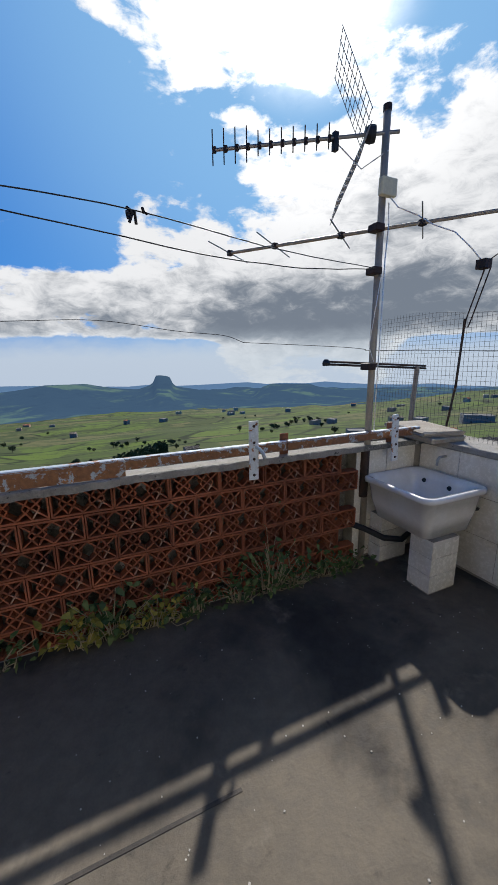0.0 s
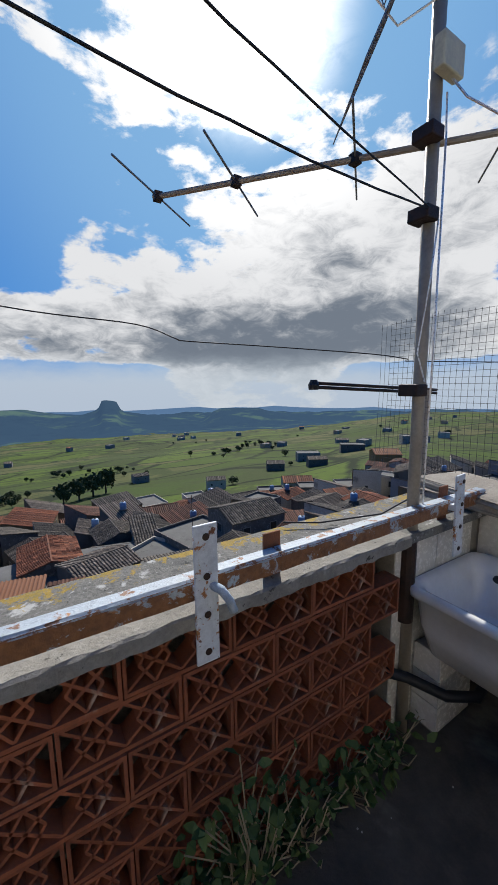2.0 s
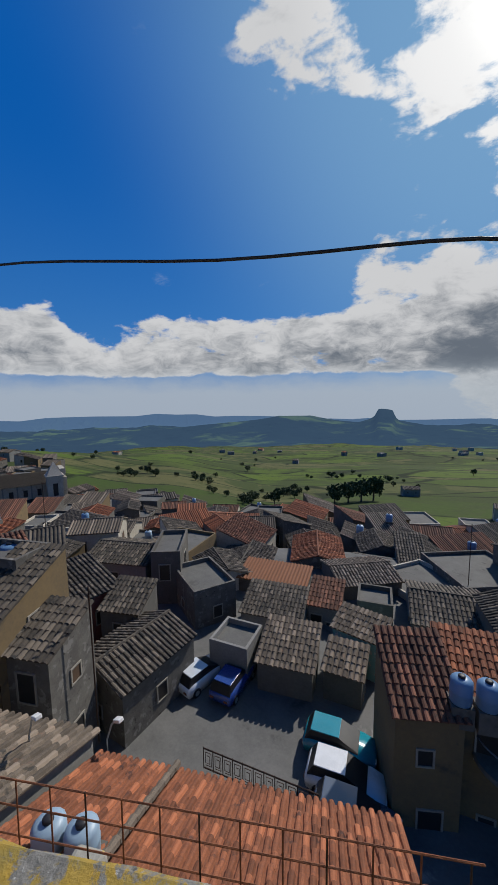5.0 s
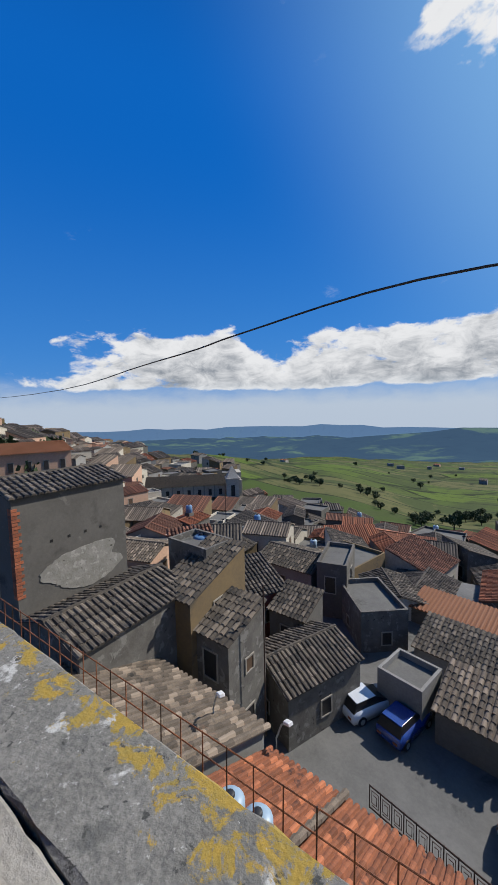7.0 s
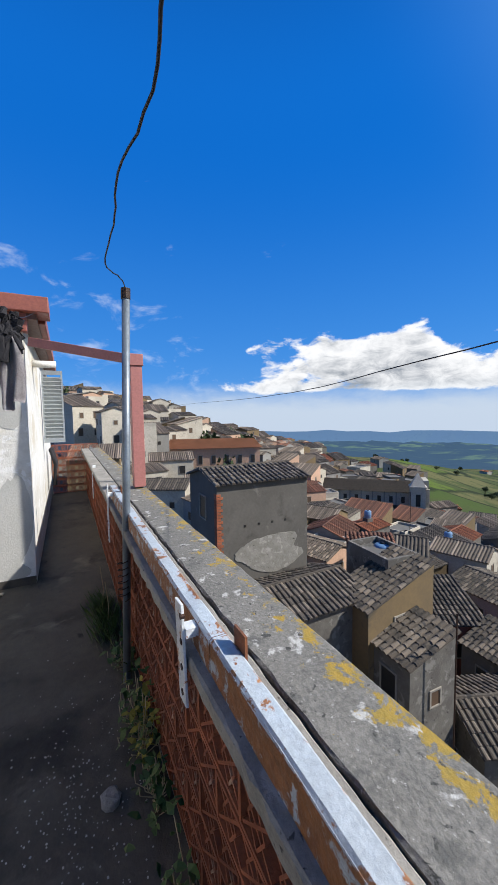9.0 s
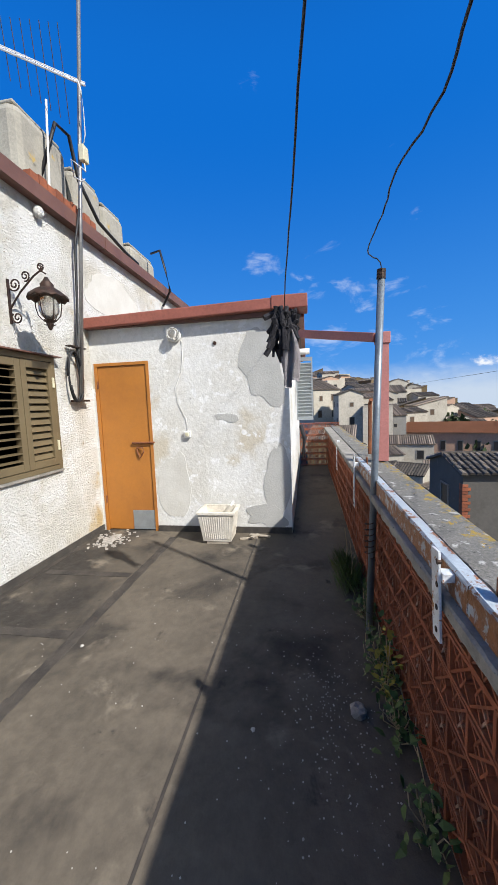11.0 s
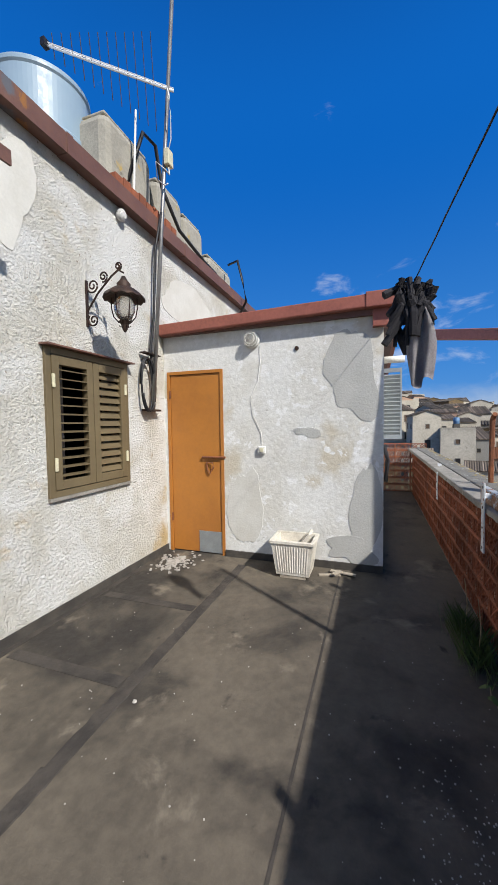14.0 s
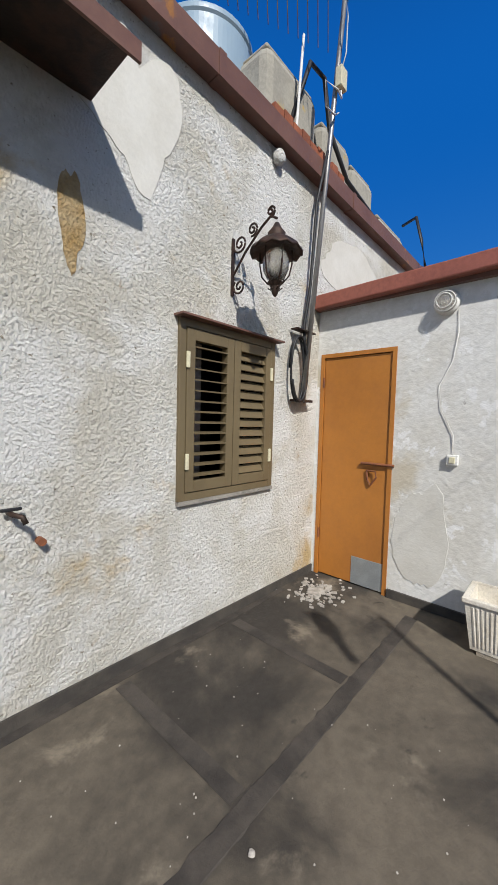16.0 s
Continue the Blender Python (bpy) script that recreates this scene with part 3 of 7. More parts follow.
canopy = thing("wall_canopy", (-1.0, -2.8, 2.9), "small brown sheet canopy on the house wall", "canopy")
# the sheet takes the dark iron colour to show the shade beneath it
bm = B()
box(bm, -2.56, 0.6, YH, -2.6, 2.925, 2.94)
part("sheet", bm, "iron", canopy, "sheet coloured near black for the shade beneath")
bm = B()
box(bm, -2.58, 0.6, -2.6, -2.585, 2.865, 2.945)
part("rim", bm, "gutter", canopy)

# end wall with the sink
bm = B()
box(bm, XE, XE + 0.3, -3.0, 0.27, 0, 0.86)
wall_end = structure("wall_end", bm, "grout", "low wall behind the sink, clad in white tiles", "wall")
bm = B()
box(bm, 0.86, XE, 0.03, 0.27, 0, 0.86)
wall_corner = structure("wall_corner", bm, "grout", "tiled corner of the parapet beside the sink", "wall")
bm = B()
box(bm, XE - 0.02, XE + 0.34, -3.0, -0.02, 0.86, 0.905, None, 0.008)
structure("coping_end", bm, "cement_w", "pale coping of the low end wall", "coping")
bm = B()
box(bm, 0.86, XE + 0.34, -0.02, 0.30, 0.862, 0.90)
structure("coping_corner", bm, "coping", "weathered corner coping", "coping")

# parapet: outer wall, coping, rail
bm = B()
box(bm, XEND - 0.3, XE + 0.3, 0.13, 0.27, -0.35, 0.868)
structure("wall_parapet_outer", bm, "coping", "outer concrete skin of the parapet", "wall")
structure("coping_inner", wavy(B(), -0.75, 0.86, -0.04, 0.084, 0.868, 0.910, seed=3), "cement_w", "crumbling pale cement bed under the rail", "coping")
structure("coping_inner_1", wavy(B(), XEND, -0.753, -0.064, 0.084, 0.868, 0.910, seed=4), "cement_w", "crumbling pale cement bed under the rail", "coping")
structure("coping_outer", wavy(B(), XEND - 0.3, XE + 0.3, 0.090, 0.30, 0.868, 0.915, 0.05, 0.004, 5), "coping", "grey concrete coping with yellow lichen", "coping")

rail = thing("parapet_rail", (-1.5, 0.03, 0.93), "rusty white-painted iron rail along the parapet", "rail")
for xa, xb in ((-3.9, -1.62), (-1.618, -0.72), (-0.718, 0.25), (0.252, 1.40)):
    bm = B()
    wavy(bm, xa, xb, -0.036, -0.030, 0.946 if xa > -1 else 0.912, 0.997, 0.06, 0.0012, int(50 + xa * 7))
    wavy(bm, xa, xb, -0.036, 0.012, 0.997, 1.003, 0.06, 0.0012, int(80 + xa * 7))
    part("rail_bar", bm, "rail", rail)
for x in (-3.6, -1.55, 0.255, 1.15):
    bm = B()
    box(bm, x - 0.03, x + 0.03, 0.013, 0.019, 0.897, 1.045)
    part("stub", bm, "rust", rail, "rusty iron stub")


def bracket(x, z0, z1, lean=0.0, y=-0.075):
    t = thing("rail_bracket", (x, y, z0), "drilled flat iron bracket in rusty white paint", "bracket", "parapet brackets")
    bm = B()
    box(bm, -0.03, 0.03, -0.004, 0.004, 0, z1 - z0, Matrix.Translation((x, y, z0)) @ Matrix.Rotation(lean, 4, "Y"), 0.0015)
    plate = part("plate", bm, "rust_w", t)
    # drill holes are solid dark discs, their shade put into the colour
    for k in range(4):
        bm = B()
        rod(bm, (x, y - 0.006, z0 + 0.03 + k * (z1 - z0 - 0.06) / 3), (x, y + 0.005, z0 + 0.03 + k * (z1 - z0 - 0.06) / 3), 0.009, None, 10)
        part("hole", bm, "iron", plate)
    bm = B()
    box(bm, x - 0.02, x + 0.02, y + 0.0045, -0.037, 0.965, 0.99)
    part("arm", bm, "rust_w", t)
    return t


bracket(0.0, 0.80, 1.155)
bracket(-1.72, 0.78, 1.05, -0.10)
bracket(-3.67, 0.62, 1.06)
bracket(-5.45, 0.60, 0.90)
bracket(1.12, 0.78, 1.12, -0.06)
bm = B()
tube(bm, [(0.012, -0.07, 1.0), (0.03, -0.095, 0.99), (0.045, -0.105, 0.965), (0.055, -0.11, 0.935)], 0.011, 8)
tagged(part("rope_end", bm, "rope", None, "", True), "pale rope end tied to the parapet bracket", "rope")

# ---------- terrace things ----------
# pole beside the parapet
pole = thing("washing_line_pole", (-2.945, -0.075, 0), "grey painted steel pole wired to the parapet", "pole")
bm = B()
rod(bm, (-2.945, -0.075, 0), (-2.945, 0.0, 2.24), 0.022, None, 14)
part("tube", bm, "pole", pole, "", True)
bm = B()
rod(bm, (-2.945, -0.002, 2.2), (-2.945, 0.0, 2.255), 0.026, None, 12)
part("cap", bm, "iron", pole)
bm = B()
tube(bm, [(-2.945 + 0.03 * math.cos(a), -0.07 + 0.03 * math.sin(a), 0.5 + a * 0.006) for a in np.linspace(0, 40, 100)], 0.003, 5)
part("wire_lashing", bm, "iron", pole)

# pergola post and beam
pergola = thing("pergola_frame", (-4.15, 0.2, 0.93), "faded red metal post and beam on the parapet", "pergola")
bm = B()
box(bm, -4.2, -4.1, 0.15, 0.25, 0.93, 2.0, None, 0.004)
part("post", bm, "pink", pergola)
bm = B()
box(bm, -4.21, -4.09, 0.14, 0.26, 2.0, 2.1, None, 0.004)
part("cap", bm, "pink", pergola)
p, q = Vector((-4.15, 0.14, 2.06)), Vector((-4.72, -0.62, 2.25))
m = Matrix.Translation((p + q) / 2) @ (q - p).to_track_quat("Y", "Z").to_matrix().to_4x4()
bm = B()
box(bm, -0.04, 0.04, -(q - p).length / 2, (q - p).length / 2, -0.04, 0.04, m, 0.004)
part("beam", bm, "pink", pergola)
pergola.matrix_basis = pose(-4.15, 0.24, 0.93)

# planter box
planter = thing("planter", (-4.45, -1.44, 0), "chipped white concrete planter with fluted sides", "planter")
bm = B()
def ring_box(bm, h0, h1, a0, b0, a1, b1, cx, cy):
    lo = [bm.verts.new((cx + sx * a0, cy + sy * b0, h0)) for sx, sy in ((-1, -1), (1, -1), (1, 1), (-1, 1))]
    hi = [bm.verts.new((cx + sx * a1, cy + sy * b1, h1)) for sx, sy in ((-1, -1), (1, -1), (1, 1), (-1, 1))]
    for i in range(4):
        bm.faces.new((lo[i], lo[(i + 1) % 4], hi[(i + 1) % 4], hi[i]))
    return lo, hi
lo, hi = ring_box(bm, 0.03, 0.36, 0.125, 0.155, 0.16, 0.2, -4.45, -1.44)
bm.faces.new(lo[::-1])
l2, h2 = ring_box(bm, 0.25, 0.36, 0.125, 0.165, 0.135, 0.175, -4.45, -1.44)
bm.faces.new(l2)
for i in range(4):
    bm.faces.new((hi[i], hi[(i + 1) % 4], h2[(i + 1) % 4], h2[i]))
part("pot", bm, "planter", planter)
for k in range(13):
    y = -1.44 - 0.15 + 0.3 * k / 12
    bm = B()
    rod(bm, (-4.45 + 0.127, -1.44 + (y + 1.44) * 0.85, 0.06), (-4.45 + 0.152, y * 1.0, 0.31), 0.008, None, 6)
    part("flute", bm, "planter", planter)
bm = B()
box(bm, -4.45 - 0.17, -4.45 + 0.17, -1.65, -1.23, 0.33, 0.362, None, 0.006)
for f in [f for f in bm.faces if abs(f.normal.z) > 0.9 and f.calc_area() > 0.05]:
    bmesh.ops.inset_region(bm, faces=[f], thickness=0.035)
bmesh.ops.delete(bm, geom=[f for f in bm.faces if abs(f.normal.z) > 0.9 and f.calc_center_median().x > -4.59 and f.calc_center_median().x < -4.31 and f.calc_area() > 0.05], context="FACES_ONLY")
part("rim", bm, "planter", planter)
bm = B()
box(bm, -4.57, -4.33, -1.56, -1.32, 0.0, 0.03)
part("foot", bm, "slab_stone", planter)
bm = B()
box(bm, -0.08, 0.08, -0.07, 0.07, -0.012, 0.012, Matrix.Translation((-4.46, -1.33, 0.36)) @ Matrix.Rotation(0.9, 4, "X"))
tagged(part("broken_tile", bm, "planter"), "broken pale tile leaning in the planter", "tile")

# bulkhead lamp, switch, wires on the shed
lamp = thing("bulkhead_lamp", (XS + 0.03, -1.93, 2.32), "round white bulkhead lamp with ribbed glass", "wall lamp")
bm = B()
lathe(bm, [(0.085, 0.0), (0.088, 0.02), (0.075, 0.035)], 24, Matrix.Translation((XS, -1.93, 2.32)) @ Matrix.Rotation(radians(90), 4, "Y"))
part("base", bm, "white_plastic", lamp, "", True)
bm = B()
lathe(bm, [(0.072, 0.033), (0.068, 0.06), (0.045, 0.085), (0.012, 0.094)], 24, Matrix.Translation((XS, -1.93, 2.32)) @ Matrix.Rotation(radians(90), 4, "Y"))
part("globe", bm, "glass", lamp, "ribbed glass", True)
for r in (0.07, 0.05):
    bm = B()
    tube(bm, [(XS + 0.07 if r > 0.06 else XS + 0.09, -1.93 + r * math.cos(a), 2.32 + r * math.sin(a)) for a in np.linspace(0, 6.283, 25)], 0.004, 5)
    part("guard", bm, "white_plastic", lamp)
sw = thing("light_switch", (XS, -1.832, 1.178), "small white surface-mounted switch box", "switch")
bm = B()
box(bm, XS, XS + 0.035, -1.87, -1.795, 1.14, 1.215, None, 0.005)
part("case", bm, "white_plastic", sw)
bm = B()
box(bm, XS + 0.034, XS + 0.042, -1.853, -1.812, 1.155, 1.2, None, 0.003)
part("rocker", bm, "box", sw)
bm = B()
tube(bm, [(XS + 0.008, -1.85, 2.26), (XS + 0.01, -1.84, 2.1), (XS + 0.008, -1.87, 1.9), (XS + 0.01, -1.95, 1.72), (XS + 0.01, -1.93, 1.55), (XS + 0.01, -1.84, 1.36), (XS + 0.01, -1.83, 1.21)], 0.0028, 6)
tagged(part("lamp_cable", bm, "white_plastic", None, "", True), "thin white cable drooping down the shed wall", "cable")
bm = B()
rod(bm, (XS - 0.01, -1.46, 2.2), (XS + 0.012, -1.46, 2.2), 0.022, None, 9)
tagged(part("wall_hole_plug", bm, "iron"), "dark plug hole in the shed wall", "hole")

# wrought iron wall lantern
LX, LY, LZ = -3.54, YH, 2.36
lantern = thing("wall_lantern", (LX, LY, LZ), "rusty wrought-iron scroll lantern on the stucco wall", "lantern")


def scroll(c, r0, turns, start, axis_y=1, n=28):
    return [(LX, c[0] + (r0 * (1 - 0.82 * k / n)) * math.cos(start + turns * 6.283 * k / n),
             c[1] + (r0 * (1 - 0.82 * k / n)) * math.sin(start + turns * 6.283 * k / n)) for k in range(n + 1)]


bm = B()
box(bm, LX - 0.012, LX + 0.012, LY, LY + 0.012, LZ - 0.08, LZ + 0.3)
tube(bm, [(LX, LY + 0.01, LZ + 0.05), (LX, LY + 0.12, LZ + 0.18), (LX, LY + 0.26, LZ + 0.30), (LX, LY + 0.33, LZ + 0.34), (LX, LY + 0.38, LZ + 0.31)], 0.008, 6)
for c, r0, s in (((LY + 0.07, LZ + 0.25), 0.06, 3.5), ((LY + 0.07, LZ - 0.03), 0.055, 2.4), ((LY + 0.18, LZ + 0.31), 0.045, 4.5), ((LY + 0.33, LZ + 0.37), 0.035, 4.7)):
    tube(bm, scroll(c, r0, 1.6, s), 0.007, 6)
part("bracket", bm, "iron", lantern)
C = Matrix.Translation((LX, LY + 0.38, LZ))
bm = B()
prof = [(0.015, 0.28), (0.03, 0.25), (0.055, 0.22), (0.05, 0.2), (0.10, 0.17), (0.155, 0.12), (0.165, 0.10), (0.14, 0.11), (0.05, 0.15)]
lathe(bm, prof, 24, C)
for v in bm.verts:
    rr = math.hypot(v.co.x - LX, v.co.y - LY - 0.38)
    if rr > 0.12:
        v.co.z += 0.008 * math.cos(12 * math.atan2(v.co.y - LY - 0.38, v.co.x - LX))
part("hood", bm, "iron", lantern, "", True)
bm = B()
lathe(bm, [(0.06, 0.11), (0.082, 0.06), (0.08, 0.0), (0.055, -0.05), (0.03, -0.065)], 20, C)
part("glass", bm, "glass", lantern, "dusty ribbed glass", True)
for k in range(6):
    bm = B()
    a = k * 6.283 / 6
    cx, cy = math.cos(a), math.sin(a)
    tube(bm, [(LX + cx * r, LY + 0.38 + cy * r, LZ + z) for r, z in ((0.1, 0.11), (0.1, 0.03), (0.085, -0.04), (0.045, -0.085), (0.02, -0.09), (0.03, -0.12), (0.045, -0.11))], 0.005, 5)
    part("cage_bar", bm, "iron", lantern)
bm = B()
lathe(bm, [(0.008, -0.16), (0.02, -0.14), (0.03, -0.1), (0.05, -0.075), (0.02, -0.07)], 12, C)
part("finial", bm, "iron", lantern)

# roof mast with its television antenna, coiled cable and pipe on the house wall
rm = thing("roof_antenna_mast", (-4.45, -2.86, 1.55), "thin grey mast with television antenna fixed to the house wall", "antenna")
bm = B()
rod(bm, (-4.36, -2.93, 1.6), (-4.74, -2.80, 6.2), 0.021, None, 10)
part("mast", bm, "alu", rm, "", True)
bm = B()
box(bm, -4.5, -4.22, -2.98, -2.91, 2.19, 2.2)
part("clamp", bm, "iron", rm)
bm = B()
box(bm, -4.5, -4.25, -2.99, -2.92, 1.6, 1.62)
part("clamp", bm, "iron", rm)
tip, tail = Vector((-3.95, -3.78, 5.2)), Vector((-4.68, -2.78, 5.06))
bm = B()
for s in (-0.014, 0.014):
    rod(bm, tip + Vector((0, 0, s)), tail + Vector((0, 0, s)), 0.010)
part("boom", bm, "alu_w", rm)
ax = (tail - tip).normalized()
side = ax.cross(Vector((0, 0, 1))).normalized()
for k in range(12):
    f = 0.06 + k * 0.07
    L = 0.10 + 0.028 * k
    c = tip.lerp(tail, f)
    bm = B()
    rod(bm, c - Vector((0.25, 0.1, 1)) * L, c + Vector((0.25, 0.1, 1)) * L, 0.004, None, 6)
    part("element", bm, "iron", rm)
bm = B()
box(bm, -0.035, 0.035, -0.025, 0.025, -0.035, 0.035, Matrix.Translation(tip))
part("end_cap", bm, "black", rm)
bm = B()
box(bm, -4.62, -4.52, -2.83, -2.77, 4.2, 4.36, None, 0.006)
part("amplifier_box", bm, "box", rm, "cream amplifier box")
bm = B()
tube(bm, [(-4.6, -2.82, 5.05), (-4.55, -2.76, 4.9), (-4.53, -2.74, 4.7), (-4.6, -2.78, 4.5), (-4.57, -2.8, 4.36)], 0.006, 6)
tube(bm, [(-4.57, -2.8, 4.2), (-4.5, -2.75, 4.06), (-4.35, -2.7, 4.0), (-4.25, -2.75, 4.03), (-4.35, -2.8, 3.93), (-4.52, -2.82, 3.98), (-4.6, -2.83, 4.05)], 0.007, 6)
part("white_cable", bm, "white_plastic", rm, "", True)
bm = B()
tube(bm, [(-4.5, -2.86, 3.7), (-4.47, -2.93, 3.3), (-4.43, -2.94, 2.6), (-4.37, -2.95, 2.25), (-4.40, -2.95, 1.9), (-4.36, -2.95, 1.62)], 0.013, 8)
tube(bm, [(-4.28 + 0.09 * math.cos(a) * (1 + 0.03 * a) + 0.0, -2.955 + 0.004 * a, 1.87 + 0.27 * math.sin(a)) for a in np.linspace(0, 12.2, 60)], 0.011, 7)
tagged(part("coiled_cable", bm, "black", None, "", True), "coil of black cable hanging on the house wall", "cable")

# water tanks on the house roof
tank = thing("round_water_tank", (-4.05, -4.1, 3.85), "large pale blue-grey round water tank on the roof", "water tank")
bm = B()
lathe(bm, [(0.60, 3.85), (0.62, 3.9), (0.615, 4.3), (0.635, 4.32), (0.635, 4.36), (0.615, 4.38), (0.61, 4.85), (0.63, 4.87), (0.63, 4.9), (0.627, 4.915), (0.60, 4.925), (0.57, 4.93), (0.25, 4.97), (0.24, 5.0), (0.05, 5.0)], 72, Matrix.Translation((-4.17, -4.1, 0.04)) @ Matrix.Diagonal((0.78, 0.78, 1, 1)))
part("body", bm, "tank_s", tank)
bm = B()
lathe(bm, [(0.5, 3.6), (0.5, 3.89)], 20, Matrix.Translation((-4.17, -4.1, 0)))
part("plinth", bm, "slab_stone", tank)


def cement_tank(x0, x1, y0, y1, z0, z1, lid=True):
    t = thing("cement_water_tank", ((x0 + x1) / 2, (y0 + y1) / 2, z0), "old lichen-stained cement water tank on the roof", "water tank", "roof tanks")
    bm = B()
    box(bm, x0, x1, y0, y1, z0, z1, None, 0.09)
    part("body", bm, "tank_c", t)
    bm = B()
    box(bm, x0 + 0.05, x1 - 0.05, y0 + 0.05, y1 - 0.05, z1, z1 + 0.04, None, 0.015)
    part("lid", bm, "tank_c", t)
    return t


cement_tank(-5.02, -4.2, -3.95, -3.3, 3.75, 4.66)
cement_tank(-5.77, -5.12, -3.95, -3.3, 3.75, 4.56)
cement_tank(-6.42, -5.8, -3.9, -3.3, 3.75, 4.48)
cement_tank(-7.6, -6.6, -3.9, -3.3, 3.75, 4.25)
bm = B()
tube(bm, [(-4.5, -3.35, 3.95), (-4.7, -3.2, 4.75), (-4.95, -3.2, 4.78), (-5.0, -3.15, 4.3), (-5.3, -3.1, 3.95), (-5.9, -3.05, 3.8), (-6.3, -3.05, 3.78)], 0.022, 8)
tagged(part("roof_hose", bm, "black", None, "", True), "black water hose looping over the roof tanks", "hose")
bm = B()
tube(bm, [(-7.2, -3.2, 4.3), (-7.0, -2.95, 4.25), (-6.95, -2.85, 3.9), (-7.0, -2.8, 3.55), (-7.0, -2.95, 3.3)], 0.02, 8)
tagged(part("down_hose", bm, "black", None, "", True), "black hose hanging from the gutter", "hose")
for k in range(9):
    bm = B()
    x = -3.95 - 0.12 * k
    box(bm, x - 0.055, x + 0.055, -3.1, -2.95, 3.66 + 0.01 * (k % 3), 3.76 + 0.02 * (k % 2), Matrix.Identity(4))
    tagged(part("loose_brick", bm, "brick"), "hollow red brick laid on the eave", "brick", "eave bricks")
bm = B()
rod(bm, (-4.5, -3.2, 3.9), (-4.58, -3.2, 4.9), 0.012)
tagged(part("vent_pipe", bm, "white_plastic"), "thin pale vent pipe on the roof", "pipe")

# taps and bolts on the house wall
tap = thing("wall_tap", (-2.2, YH, 1.0), "small black tap on the stucco wall", "tap")
bm = B()
tube(bm, [(-2.2, YH, 1.0), (-2.2, YH + 0.06, 1.0), (-2.23, YH + 0.09, 0.99), (-2.24, YH + 0.1, 0.96)], 0.012, 8)
part("spout", bm, "iron", tap, "", True)
bm = B()
box(bm, -2.24, -2.16, YH + 0.035, YH + 0.05, 1.012, 1.026, None, 0.003)
part("lever", bm, "black", tap)
stub = thing("pipe_stub", (-2.32, YH, 0.85), "rusty pipe stub on the stucco wall", "pipe")
bm = B()
rod(bm, (-2.32, YH, 0.85), (-2.32, YH + 0.05, 0.85), 0.018, None, 10)
part("stub", bm, "rust", stub)
bm = B()
lathe(bm, [(0.045, 0), (0.06, 0.03), (0.05, 0.06), (0.02, 0.07)], 14, Matrix.Translation((-3.98, YH, 3.42)) @ Matrix.Rotation(radians(-90), 4, "X"))
tagged(part("plaster_boss", bm, "stucco", None, "", True), "small plastered outlet cap under the gutter", "cap")

# rag and cloth hung at the shed corner
rag = thing("hanging_rags", (-4.55, -0.55, 1.6), "black and grey rags hanging on the washing line", "cloth")
r2 = random.Random(5)
def sheet_cloth(top, width, length, folds, seed, taper=0.5, dirv=(0, 1, 0)):
    r = random.Random(seed)
    bm = B()
    nx, nz = 12, 14
    d = Vector(dirv)
    n2 = d.cross(Vector((0, 0, 1)))
    grid = []
    for j in range(nz + 1):
        f = j / nz
        w = width * (0.35 + 0.65 * math.sin(min(1, f * 1.6) * 1.57)) * (1 - taper * f * f)
        row = []
        for i in range(nx + 1):
            u = i / nx - 0.5
            p = Vector(top) + d * (u * w) + Vector((0, 0, -f * length * (1 - 0.18 * abs(u) + 0.06 * math.sin(7 * u + seed)))) \
                + n2 * (0.04 * math.sin(folds * u * 6.28 + seed + f * 2) * (0.4 + f))
            row.append(bm.verts.new(p))
        grid.append(row)
    for a, b in zip(grid, grid[1:]):
        for i in range(nx):
            bm.faces.new((a[i], a[i + 1], b[i + 1], b[i]))
    bmesh.ops.solidify(bm, geom=bm.faces, thickness=0.006)
    return bm
part("grey_shirt", sheet_cloth((-4.42, -0.46, 2.22), 0.26, 0.62, 2, 3, 0.35, (0.3, 0.95, 0)), "cloth_g", rag, "faded grey cloth", True)
for k in range(64):
    bm = B()
    a = r2.uniform(0, 6.28)
    x, y, z = -4.5 + 0.05 * math.cos(a), -0.5 + r2.uniform(-0.13, 0.1), 2.4 + r2.uniform(-0.15, 0.08)
    L = r2.uniform(0.1, 0.4)
    pts = [(x, y, z), (x + 0.03 * math.cos(a), y + r2.uniform(-0.05, 0.05), z - L * 0.4), (x + r2.uniform(-0.03, 0.05), y + r2.uniform(-0.12, 0.06), z - L)]
    tube(bm, pts, r2.uniform(0.012, 0.042), 6)
    part("black_shred", bm, "cloth_b", rag, "shredded black cloth")

rag.matrix_basis = pose(-2.81, -0.585, 1.59) @ Matrix.Diagonal((0.52, 0.52, 0.52, 1))

# passage: shutter, dark clothes, end screen
shut = thing("passage_shutter", (-7.2, YC, 1.2), "grey louvred shutter standing open on the passage wall", "shutter")
bm = B()
for e in ((0, 0.05, 0, 1.05), (0.5, 0.55, 0, 1.05), (0.05, 0.5, 0, 0.06), (0.05, 0.5, 0.99, 1.05)):
    box(bm, -6.9 - 0.0, -6.87, YC + 0.02 + e[0] * 0.5, YC + 0.02 + e[1] * 0.5, 1.2 + e[2], 1.2 + e[3])
fr = part("frame", bm, "zinc", shut)
for k in range(16):
    bm = B()
    box(bm, -0.015, 0.015, YC + 0.045, YC + 0.27, -0.024, 0.024, Matrix.Translation((-6.885, 0, 1.29 + k * 0.056)) @ Matrix.Rotation(0.6, 4, "Y"))
    part("slat", bm, "zinc", fr)
bm = B()
